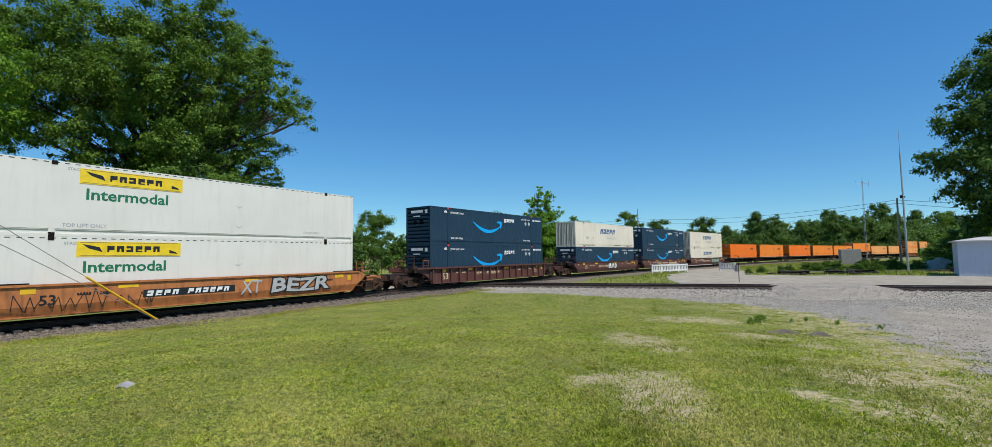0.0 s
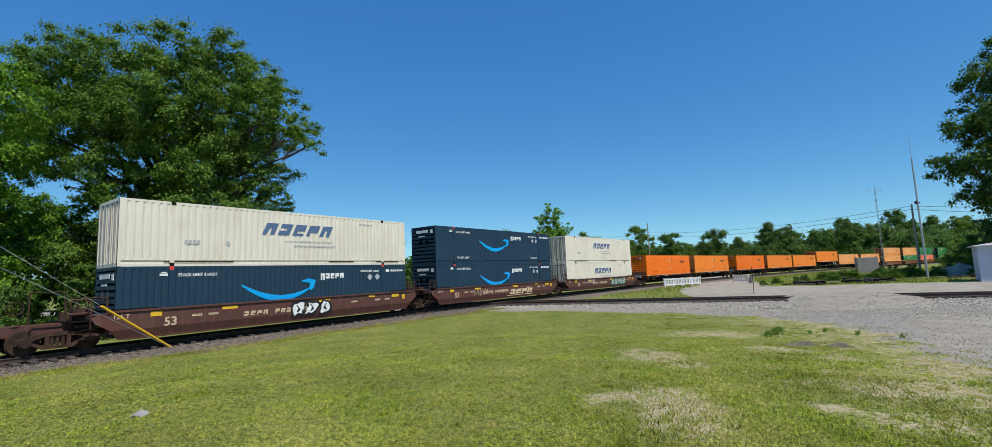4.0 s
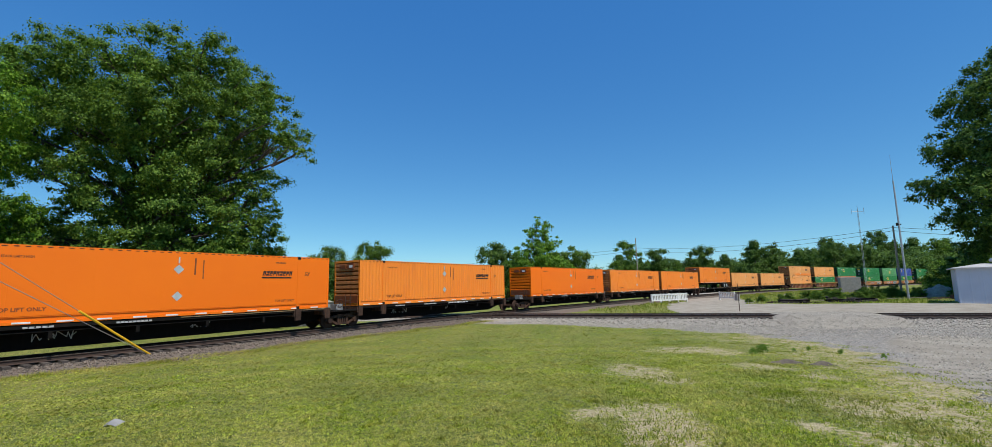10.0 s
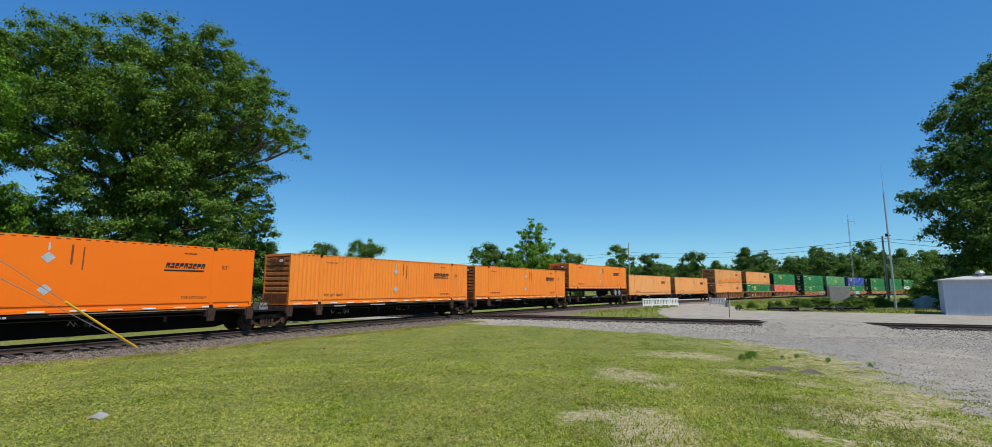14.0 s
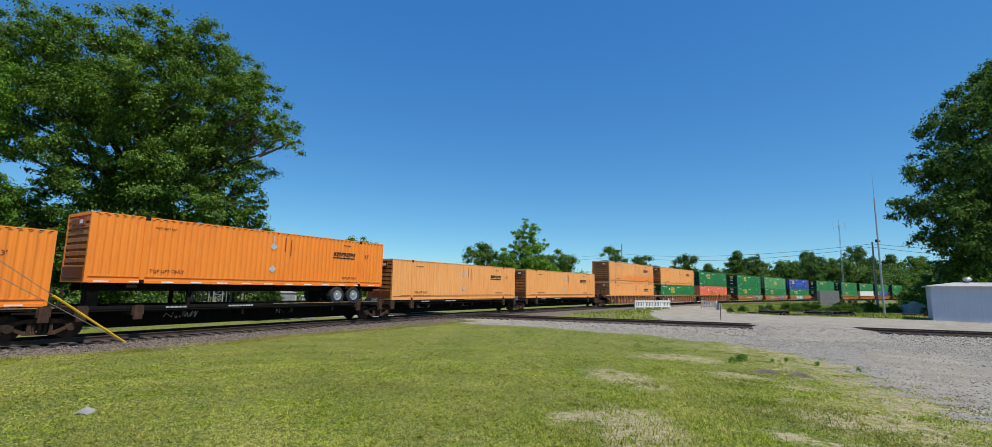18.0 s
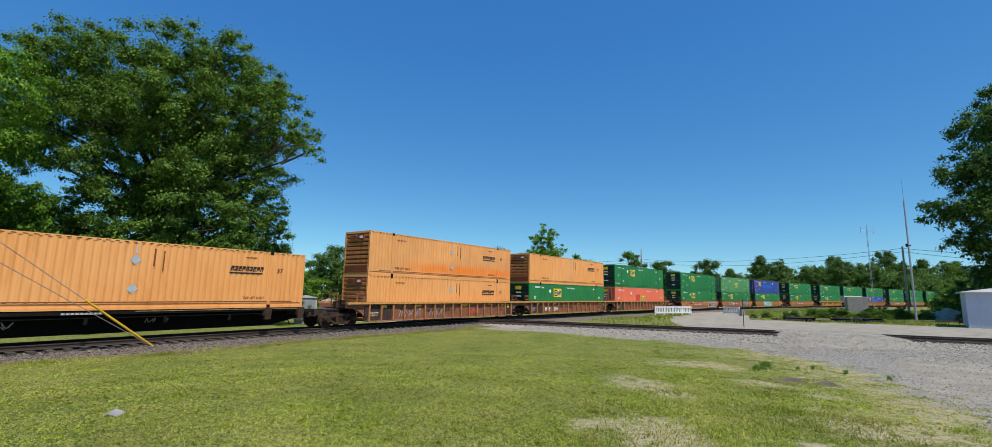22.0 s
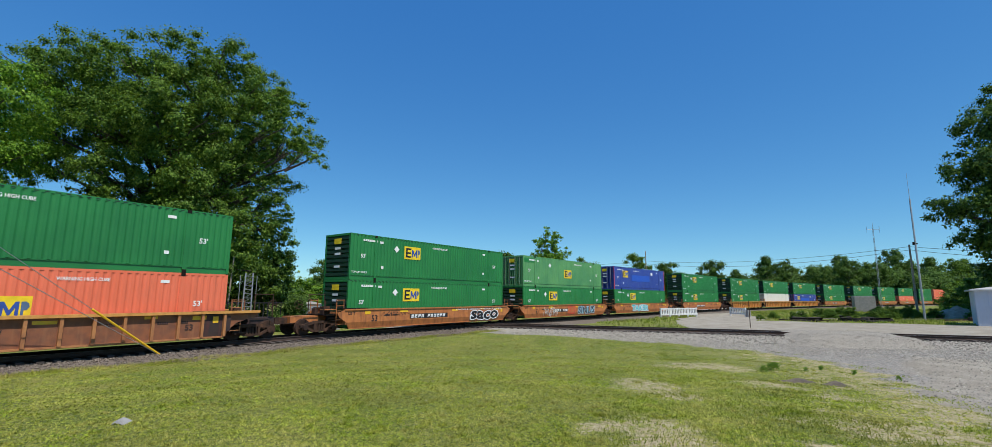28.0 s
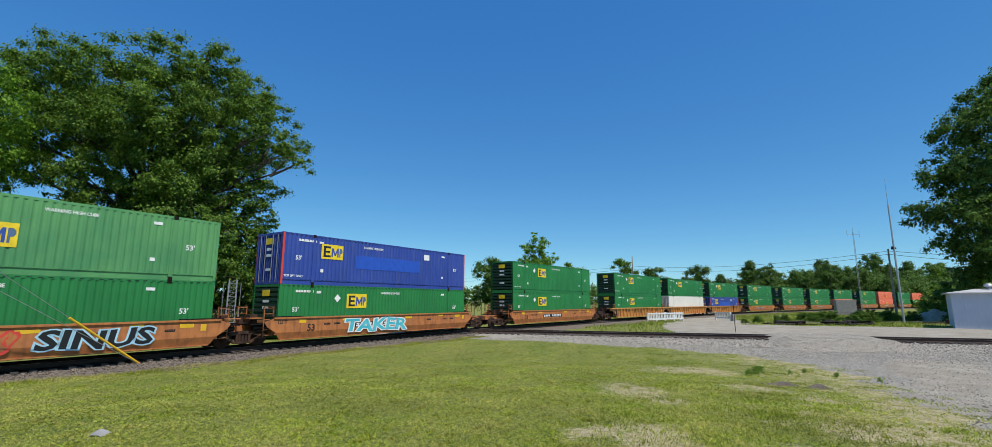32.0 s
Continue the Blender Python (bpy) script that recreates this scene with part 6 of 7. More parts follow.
def marks_orange(c, pale=False):
    block_word(3.95, 5.65, 1.84, 2.08, 9, "black", c, 0.06, gap=0.18)
    part("brand_bar", boxes((3.92, 5.62, FACE - 0.004, FACE + 0.001, 1.70, 1.77)), "black", c)
    lettering("TOP LIFT ONLY", 0.20, -5.82, 0.47, FACE, "shade_slat", c)
    lettering("STACK LIMIT 3 HIGH", 0.12, -5.77, 2.42, FACE, "shade_slat", c, stretch=0.8)
    lettering("TOP LIFT ONLY", 0.16, 4.7, 0.45, FACE, "shade_slat", c)
    lettering("53'", 0.28, 6.45, 1.84, FACE, "shade_slat", c)
    bars(((0.63, 0.70, 1.85, 2.62), (1.00, 1.05, 1.65, 2.55), (4.7, 5.3, 2.5, 2.56)), "shade_slat", c, "stencil_bar")
    for z in (2.09, 0.88):
        placard(c, -0.03, z, 0.22, "silver")
    part("document_holder", boxes((-0.06, 0.0, FACE - 0.003, FACE, 2.36, 2.66)), "silver", c)
    if not pale:
        for i in range(13):
            part("reflector", boxes((-7.75 + i * 1.22, -7.25 + i * 1.22, FACE - 0.006, FACE + 0.002, 0.03, 0.09)), "whitemark", c)
    if pale:
        part("rust_streak", boxes((-7.2, 7.4, FACE + 0.001, FACE + 0.003, 0.30, 0.34)), "shade_slat", c)


def marks_emp(c, dx=0.0, dz=0.0):
    """A square yellow panel with a black and a blue letter shape, stencils and a placard."""
    def at(x0, x1, z0, z1, y0=0.012, y1=0.007):
        return (x0 + dx, x1 + dx, FACE - y0, FACE - y1, z0 + dz, z1 + dz)
    part("sign_panel", boxes(at(-3.6, -2.05, 1.55, 2.43, 0.008, -0.002)), "signyellow", c, "yellow square maker's panel")
    bm = bmesh.new()
    slab(bm, [(x + dx, z + dz) for x, z in ((-3.45, 1.66), (-2.95, 1.66), (-2.95, 1.78), (-3.30, 1.78), (-3.30, 1.93), (-3.0, 1.93), (-3.0, 2.04), (-3.30, 2.04), (-3.30, 2.2), (-2.95, 2.2), (-2.95, 2.32), (-3.45, 2.32))], FACE - 0.012, FACE - 0.007)
    part("brand_mark", bm, "black", c)
    bm = bmesh.new()
    slab(bm, [(x + dx, z + dz) for x, z in ((-2.90, 1.70), (-2.80, 1.70), (-2.78, 2.02), (-2.66, 1.76), (-2.60, 1.76), (-2.48, 2.02), (-2.48, 1.70), (-2.38, 1.70), (-2.38, 2.24), (-2.48, 2.24), (-2.63, 1.94), (-2.78, 2.24), (-2.88, 2.24))], FACE - 0.012, FACE - 0.007)
    part("brand_mark", bm, "logoblue", c)
    bm = bmesh.new()
    slab(bm, [(x + dx, z + dz) for x, z in ((-2.33, 1.70), (-2.25, 1.70), (-2.25, 1.92), (-2.16, 1.94), (-2.10, 2.04), (-2.12, 2.16), (-2.20, 2.24), (-2.33, 2.24))], FACE - 0.012, FACE - 0.007)
    part("brand_mark", bm, "slate", c)
    lettering("53'", 0.34, -7.25, 1.40, FACE, "whitemark", c)
    lettering("53'", 0.34, 6.6, 1.40, FACE, "whitemark", c)
    lettering("WARNING HIGH CUBE", 0.19, -0.84 + dx * 0.8, 2.44, FACE, "whitemark", c, stretch=0.85)
    lettering("TOP LIFT ONLY", 0.17, -7.9, 0.42, FACE, "whitemark", c)
    bars(((-7.1, -5.9, 2.47, 2.60), (-5.75, -5.45, 2.42, 2.56), (-5.6, -5.4, 0.75, 0.95), (5.2, 5.55, 2.42, 2.55), (5.2, 5.4, 0.8, 0.95)), "whitemark", c)
    placard(c, -4.29 + dx * 0.3, 2.15, 0.24, "whitemark")
    x0 = -LONG / 2
    part("end_sign", boxes((x0 - 0.012, x0 + 0.005, -0.35, 0.35, 2.25, 2.6)), "signyellow", c, "small yellow end sign")
    for z in (1.9, 1.55, 0.75):
        part("end_lettering", boxes((x0 - 0.012, x0 + 0.005, -0.3, 0.25, z, z + 0.14)), "whitemark", c)


def marks_sage(c):
    marks_emp(c, 3.0, -0.58)
    part("paint_patch", boxes((-7.9, -6.2, FACE - 0.003, FACE + 0.003, 2.28, 2.70)), "green", c, "darker green repainted patch")


def marks_coral(c):
    marks_emp(c, 3.2, -0.6)
    part("paint_patch", boxes((-1.7, -0.45, FACE - 0.001, FACE + 0.003, 1.0, 2.0)), "red", c, "brighter red repainted patch")


def marks_blue(c):
    marks_emp(c, -2.0, 0.02)
    part("paint_patch", boxes((-3.05, 2.76, FACE - 0.003, FACE + 0.003, 1.12, 1.95)), "brightblue", c, "brighter blue repainted patch")
    part("label_plate", boxes((3.2, 3.8, FACE - 0.003, FACE + 0.003, 2.1, 2.5)), "whitemark", c)


M["brightblue"] = material("bright_blue_paint", (0.02, 0.09, 0.50), 0.5)


def slotted(c):
    """The dashed line of lashing slots under the top rail."""
    bm = bmesh.new()
    for i in range(52):
        a = -7.95 + i * 0.31
        box(bm, a, a + 0.15, FACE - 0.002, FACE + 0.01, TALL - 0.075, TALL - 0.045)
    tagged(part("slot_row", bm, "black", c), kind="stuff")


KINDS = {}


def make_kinds():
    spec = (
        ("white", "white", "white smooth-sided intermodal container with yellow panel and green lettering", 0, "white", "upright", marks_white),
        ("navy", "navy", "dark navy ribbed intermodal container with sky-blue arrow mark", 0.27, "navy", "slats", marks_navy),
        ("cream", "cream", "cream ribbed intermodal container with rust streaks", 0.29, "cream", "upright", marks_cream),
        ("orange", "orange", "bright orange smooth intermodal container with louvred front", 0, "orange", "slats", marks_orange),
        ("amber", "amber", "faded orange ribbed intermodal container with louvred front", 0.27, "louvre", "slats", marks_orange),
        ("peach", "peach", "sun-bleached pale orange ribbed intermodal container", 0.27, "louvre", "slats", lambda c: marks_orange(c, True)),
        ("worn", "worn", "sun-bleached pale orange ribbed intermodal container with a brighter orange band", 0.27, "louvre", "slats", lambda c: marks_orange(c, True)),
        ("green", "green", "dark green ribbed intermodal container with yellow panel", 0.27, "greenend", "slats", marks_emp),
        ("sage", "sage", "faded light green ribbed intermodal container with yellow panel", 0.27, "sage", "upright", marks_sage),
        ("coral", "coral", "coral red ribbed intermodal container with yellow panel", 0.27, "coral", "upright", marks_coral),
        ("blue", "blue", "deep blue ribbed intermodal container with red corner posts", 0.27, "blue", "upright", marks_blue),
        ("plain_white", "white", "plain white ribbed intermodal container", 0.27, "white", "upright", None),
    )
    for kind, paint, label, ribs, end_mat, style, marks in spec:
        c = build_container(kind, paint, label, ribs, end_mat, style)
        if marks:
            marks(c)
        if kind in ("orange", "amber", "peach", "worn", "white", "green", "blue"):
            slotted(c)
        if kind == "blue":
            for o in c.children:
                if o.name.startswith("corner_post") and abs(o.data.vertices[0].co.x) > 7:
                    o.data.materials[0] = M["red"]
        KINDS[kind] = [c, False]


make_kinds()
MOVERS = []


def load(kind, s, z):
    """A container whose middle is at s along the train; the first of a kind is the built one."""
    src, used = KINDS[kind]
    c = copy_thing(src, Matrix()) if used else src
    KINDS[kind][1] = True
    MOVERS.append((c, s, z))
    return c


# trucks
def make_truck_meshes():
    out = []
    for y in (-1.0, 1.0):
        bm = bmesh.new()
        slab(bm, ((-1.2, 0.46), (-0.62, 0.60), (-0.28, 0.66), (0.28, 0.66), (0.62, 0.60), (1.2, 0.46), (1.2, 0.60), (0.64, 0.74), (0.3, 0.81), (-0.3, 0.81), (-0.64, 0.74), (-1.2, 0.60)), y - 0.07, y + 0.07)
        slab(bm, ((-1.0, 0.52), (-0.44, 0.19), (0.44, 0.19), (1.0, 0.52), (0.86, 0.56), (0.36, 0.30), (-0.36, 0.30), (-0.86, 0.56)), y - 0.06, y + 0.06)
        for k in (-0.31, 0.31):
            box(bm, k - 0.06, k + 0.06, y - 0.065, y + 0.065, 0.22, 0.76)
        for k in (-0.9, 0.9):
            box(bm, k - 0.17, k + 0.17, y - 0.08, y + 0.08, 0.36, 0.62)
        for sx in (-0.9, 0.9):
            lathe(bm, ((0.05, -0.12), (0.15, -0.12), (0.17, 0.05), (0.17, 0.1)), 10, (sx, y, 0.46))
        for k in (-0.16, 0, 0.16):
            rod(bm, (k, y, 0.28), (k, y, 0.62), 0.065, 8)
        out.append((bm, "side_frame", "rust"))
    out.append((boxes((-0.2, 0.2, -0.95, 0.95, 0.40, 0.66)), "bolster", "rust"))
    for sx in (-0.9, 0.9):
        bm = bmesh.new()
        for y in (-0.76, 0.76):
            s = 1 if y > 0 else -1
            lathe(bm, ((0.08, y + s * 0.09), (0.2, y + s * 0.05), (0.36, y + s * 0.065), (0.455, y + s * 0.065), (0.46, y - s * 0.05), (0.49, y - s * 0.06), (0.49, y - s * 0.09), (0.3, y - s * 0.03), (0.08, y - s * 0.06)), 20)
        rod(bm, (0, -1.0, 0), (0, 1.0, 0), 0.085, 8)
        out.append((bm, "wheelset", "rust"))
    res = []
    for bm, nm, mat in out:
        me = bpy.data.meshes.new(nm)
        bm.to_mesh(me)
        bm.free()
        me.materials.append(M[mat])
        res.append((me, nm, mat))
    return res


TRUCK_MESHES = make_truck_meshes()
WHEELS = []


def add_truck(parent, x):
    t = tagged(new("truck"), "rusty two-axle freight truck")
    t.parent = parent
    t.matrix_basis = pose(x, 0, 0)
    k = 0
    for me, nm, mat in TRUCK_MESHES:
        o = put(nm, me, mat, t)
        if nm == "wheelset":
            o.matrix_basis = pose(-0.9 + 1.8 * k, 0, 0.46)
            k += 1
            WHEELS.append((o, parent, x))
    return t


def hand_wheel(x, y, z):
    """A spoked ring that faces the side."""
    bm = bmesh.new()
    ring = [Vector((x + 0.25 * math.cos(a), y, z + 0.25 * math.sin(a))) for a in (2 * math.pi * k / 12 for k in range(12))]
    for k in range(12):
        rod(bm, ring[k], ring[(k + 1) % 12], 0.018, 5)
    for k in (0, 4, 8):
        rod(bm, (x, y, z), ring[k], 0.014, 5)
    return bm


def well_car(s, paint, style, front, rear, label):
    """A well unit whose well is centred at s. front, rear: 'joint' shares a truck with the next unit, 'end' has a coupler."""
    car = tagged(new("well_car"), label, "rail car")
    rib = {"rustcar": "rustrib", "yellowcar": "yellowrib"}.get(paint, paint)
    for y in (-1.52, 1.52):
        sg = -1 if y < 0 else 1
        if style == "smooth":
            bm = bmesh.new()
            slab(bm, ((-8.75, 0.98), (-8.25, 0.66), (8.25, 0.66), (8.75, 0.98), (8.9, 1.22), (8.4, 1.40), (-8.4, 1.40), (-8.9, 1.22)), y - 0.02, y + 0.02)
            part("side_sill", bm, paint, car)
            foot = bmesh.new()
            slab(foot, ((-8.25, 0.66), (-8.0, 0.30), (8.0, 0.30), (8.25, 0.66)), y - 0.02, y + 0.02)
            for v in foot.verts:
                v.co.y -= sg * (0.66 - v.co.z) * 0.30
            part("lower_plate", foot, paint, car)
        else:
            bm = bmesh.new()
            slab(bm, ((-8.1, 0.30), (8.1, 0.30), (8.28, 0.62), (8.65, 0.92), (9.2, 1.10), (9.7, 1.15), (9.7, 1.40), (-9.7, 1.40), (-9.7, 1.15), (-9.2, 1.10), (-8.65, 0.92), (-8.28, 0.62)), y - sg * 0.14, y - sg * 0.10)
            part("side_sill", bm, paint, car)
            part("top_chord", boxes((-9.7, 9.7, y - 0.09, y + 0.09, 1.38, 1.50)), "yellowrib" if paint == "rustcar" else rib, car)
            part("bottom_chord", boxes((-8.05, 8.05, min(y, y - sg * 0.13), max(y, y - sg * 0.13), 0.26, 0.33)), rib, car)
            for i in range(17):
                x = -8.0 + i
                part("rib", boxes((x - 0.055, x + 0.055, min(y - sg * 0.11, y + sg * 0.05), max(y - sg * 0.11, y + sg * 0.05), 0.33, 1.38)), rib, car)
            if paint == "rustcar":
                for a in (-7.94, -6.94, 7.06):
                    part("side_panel", boxes((a, a + 0.88, min(y - sg * 0.101, y - sg * 0.09), max(y - sg * 0.101, y - sg * 0.09), 0.34, 1.37)), "soot", car, "soot-blackened side panel")
        if style == "smooth":
            bm = bmesh.new()
            slab(bm, ((-8.4, 1.38), (8.4, 1.38), (8.4, 1.46), (-8.4, 1.46)), y - 0.08, y + 0.08)
            part("top_chord", bm, paint, car)
            bm = bmesh.new()
            slab(bm, ((-7.95, 0.26), (7.95, 0.26), (7.95, 0.31), (-7.95, 0.31)), y - sg * 0.11 - 0.06, y - sg * 0.11 + 0.06)
            part("bottom_chord", bm, paint, car)
        for x in (-7.6, 7.6):
            part("gangway", boxes((x - 0.95, x + 0.95, min(y, y - sg * 0.3), max(y, y - sg * 0.3), 1.47, 1.51)), "dark", car)
    part("floor", boxes((-7.6, 7.6, -1.4, 1.4, 0.24, 0.32)), "dark", car)
    for sx, kind in ((-1, front), (1, rear)):
        bm = bmesh.new()
        a, b = sorted((sx * 8.05, sx * (9.75 if kind == "joint" else 11.2)))
        box(bm, a, b, -0.45, 0.45, 0.72, 1.08)
        box(bm, *sorted((sx * 8.05, sx * 8.3)), -1.5, 1.5, 0.55, 1.25)
        part("end_sill", bm, "soot" if style == "ribbed" else paint, car)
        part("platform", boxes((*sorted((sx * 8.2, sx * 9.5)), -1.3, 1.3, 1.10, 1.15)), "dark", car)
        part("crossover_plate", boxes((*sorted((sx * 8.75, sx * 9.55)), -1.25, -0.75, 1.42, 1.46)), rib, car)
        part("air_reservoir", rod(bmesh.new(), (sx * 8.45, -1.1, 0.95), (sx * 9.3, -1.1, 0.95), 0.13, 10), "dark", car)
        bm = bmesh.new()
        for y in (-1.42, 1.42):
            for x in (8.35, 8.95):
                rod(bm, (sx * x, y, 1.45), (sx * x, y, 2.02), 0.02, 5)
            rod(bm, (sx * 8.35, y, 2.02), (sx * 8.95, y, 2.02), 0.02, 5)
        part("grab_rail", bm, "rustcar" if style == "ribbed" else "rust", car)
        bm = boxes((*sorted((sx * 8.85, sx * 9.25)), -0.7, -0.25, 1.15, 1.62), (*sorted((sx * 9.3, sx * 9.5)), -0.15, 0.2, 1.08, 1.5))
        rod(bm, (sx * 9.05, -0.5, 1.6), (sx * 9.05, -0.5, 1.95), 0.03, 6)
        part("brake_gear", bm, "rust", car, "rusty brake cylinder and valve gear")
        part("step", boxes(*[(*sorted((sx * 8.75, sx * 9.2)), y - 0.12, y + 0.12, z, z + 0.03) for y in (-1.4, 1.4) for z in (0.42, 0.78)]), "dark", car)
        for y in (-1.35, 1.35):
            bm = bmesh.new()
            for x in (8.35, 8.85):
                rod(bm, (sx * x, y, 0.5), (sx * x, y, 2.05), 0.022, 5)
            for z in (0.55, 0.85, 1.35, 1.65, 1.95):
                rod(bm, (sx * 8.35, y, z), (sx * 8.85, y, z), 0.018, 5)
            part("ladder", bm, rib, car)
        if kind == "end":
            bm = bmesh.new()
            box(bm, *sorted((sx * 11.0, sx * 11.55)), -0.12, 0.12, 0.74, 0.98)
            box(bm, *sorted((sx * 11.4, sx * 11.75)), -0.2, 0.2, 0.68, 1.02)
            part("coupler", bm, "rust", car)
            bm = bmesh.new()
            rod(bm, (sx * 10.6, -1.2, 1.15), (sx * 10.6, -1.2, 2.3), 0.025, 6)
            rod(bm, (sx * 10.6, -1.2, 2.3), (sx * 9.6, -1.2, 2.3), 0.025, 6)
            rod(bm, (sx * 9.6, -1.2, 2.3), (sx * 9.6, -1.2, 1.15), 0.025, 6)
            part("handrail", bm, "rust", car)
            part("brake_wheel", hand_wheel(sx * 10.9, -0.7, 1.75), "rust", car)
            add_truck(car, sx * 9.72)
    if front == "joint":
        add_truck(car, -9.7)
    # stencils and small plates on the lawn side
    Y = -1.545 if style == "smooth" else -1.428
    light = "black" if paint in ("tan", "yellowcar") else "soot" if paint == "rustcar" else "fadedcream"
    lettering("53", 0.52 if style == "smooth" else 0.36, -6.4 if style == "smooth" else 6.3, 0.68, Y if style == "smooth" else -1.436, light, car)
    if style == "smooth":
        lettering("125 T", 0.24, -8.2, 1.12, Y, light, car)
    else:
        if paint == "brown":
            lettering("53", 0.68, -6.9, 0.56, -1.436, "fadedcream", car)
        else:
            lettering("125T", 0.36, -7.93, 0.62, -1.436, "deckedge" if paint == "yellowcar" else "fadedcream", car)
    for a, w, z, h in ((-6.9, 0.42, 1.12, 0.2), (-4.0, 0.7, 1.18, 0.13), (1.2, 0.7, 1.15, 0.13), (4.7, 0.5, 1.22, 0.12), (6.6, 0.6, 1.12, 0.18), (7.5, 0.25, 0.95, 0.3)):
        part("plate", boxes((a, a + w, Y - 0.004, Y + 0.003, z, z + h)), "yellow", car, "small yellow reflective plate")
    if paint == "tan":
        part("number_strip", boxes((-3.12, 0.72, Y - 0.002, Y + 0.003, 0.73, 1.05)), "black", car, "black strip behind the car number")
    for a, w, n in ((-3.0, 1.3, 4), (-1.4, 1.9, 6)):
        block_word(a, a + w, 0.78, 1.0, n, "whitemark" if paint == "tan" else light, car, 0.05, "stencil", 0.3, y=Y - 0.001)
    for a in (-5.3, -4.6, 3.4, 5.2, 6.0):
        bm = bmesh.new()
        comb(bm, a, a + 0.45, 0.98, 1.08, 5, Y + 0.002, 0, 0.3, 0.4)
        part("stencil", bm, light, car)
    MOVERS.append((car, s, 0.0))
    return car


def graffiti(car, x0, x1, z0, z1, fill, edge, seed, ribless=True):
    """Spray-painted letter shapes: a wide outline, a fill and a stroke, each one plate."""
    Y = -1.548 if ribless else -1.438
    n = max(3, int((x1 - x0) / 0.75))
    w = (x1 - x0) / n
    for i in range(n):
        cx, cz = x0 + (i + 0.5) * w, (z0 + z1) / 2
        rr = random.Random(seed * 31 + i)
        wob = [1 + 0.26 * rr.uniform(-1, 1) for k in range(16)]
        lean = rr.uniform(0.05, 0.22) * w

        def ring(grow):
            pts = []
            for k in range(16):
                a = 2 * math.pi * k / 16
                sq = 1 / max(abs(math.cos(a)), abs(math.sin(a))) ** 0.6
                z = cz + math.sin(a) * (z1 - z0) * 0.44 * wob[k] * sq * grow
                pts.append((cx + math.cos(a) * w * 0.44 * wob[k] * sq * grow + lean * math.sin(a), min(max(z, z0 - 0.05), z1 + 0.05)))
            return pts
        for grow, mat, dy in ((1.18, edge, 0.0), (0.84, fill, -0.004)):
            bm = bmesh.new()
            slab(bm, ring(grow), Y - 0.003 + dy, Y + 0.001 + dy)
            part("graffiti_letter", bm, mat, car, "spray-painted graffiti letter")
        bm = bmesh.new()
        u = rr.choice((-1, 1)) * w * 0.16
        slab(bm, ((cx - u, cz - 0.05), (cx + u * 0.2, cz - (z1 - z0) * 0.22), (cx + u * 0.8, cz - (z1 - z0) * 0.20), (cx, cz + 0.06), (cx + u, cz + (z1 - z0) * 0.24), (cx + u * 0.3, cz + (z1 - z0) * 0.25)), Y - 0.010, Y - 0.0045)
        part("graffiti_letter", bm, edge, car, "spray-painted graffiti stroke")


def spray_word(car, text, x0, x1, z0, z1, fill, edge, ribless=True, slant=0.12, fat=0.03):
    """Readable spray paint: the word as a wide outline with its fill on top."""
    Y = -1.548 if ribless else -1.438
    for k, (mat, grow, dy) in enumerate(((edge, fat + 0.055, 0.0), (fill, fat if edge else 0.008, -0.006))):
        if not mat:
            continue
        cu = bpy.data.curves.new("graffiti", "FONT")
        cu.body, cu.size, cu.shear, cu.resolution_u = text, 1.0, slant, 2
        cu.extrude, cu.offset = 0.002, grow
        tmp = new("graffiti", cu)
        me = bpy.data.meshes.new_from_object(tmp.evaluated_get(bpy.context.evaluated_depsgraph_get()))
        bpy.data.objects.remove(tmp)
        bpy.data.curves.remove(cu)
        co = np.empty(len(me.vertices) * 3)
        me.vertices.foreach_get("co", co)
        co = co.reshape(-1, 3)
        if k == 0 or not edge:
            lo, hi = co.min(0), co.max(0)
            sx, sz = (x1 - x0) / (hi[0] - lo[0]), (z1 - z0) / (hi[1] - lo[1])
        u, w = (co[:, 0] - lo[0]) * sx, (co[:, 1] - lo[1]) * sz
        w = w + 0.05 * np.sin(u * 2.3) * (z1 - z0)
        me.vertices.foreach_set("co", np.stack([x0 + u, Y + dy - co[:, 2], z0 + w], 1).ravel())
        me.materials.clear()
        me.update()
        put("graffiti", me, mat, car, "spray-painted graffiti word")


def scribble(car, x0, x1, z0, z1, y, mat, seed, turns=9):
    """A thin looping spray line, one flat ribbon."""
    rr = random.Random(seed)
    pts = []
    for i in range(turns * 2):
        u = i / (turns * 2 - 1)
        pts.append((x0 + (x1 - x0) * u + rr.uniform(-0.12, 0.12), (z1 if i % 2 else z0) + rr.uniform(-0.5, 0.5) * (z1 - z0) * 0.8 * (-1 if i % 2 else 1) * rr.random()))
    bm = bmesh.new()
    for (a, b), (c, d) in zip(pts, pts[1:]):
        n = Vector((-(d - b), c - a)).normalized() * 0.013
        slab(bm, ((a - n.x, b - n.y), (c - n.x, d - n.y), (c + n.x, d + n.y), (a + n.x, b + n.y)), y - 0.003, y + 0.001)
    part("graffiti", bm, mat, car, "thin scrawled spray-paint line")


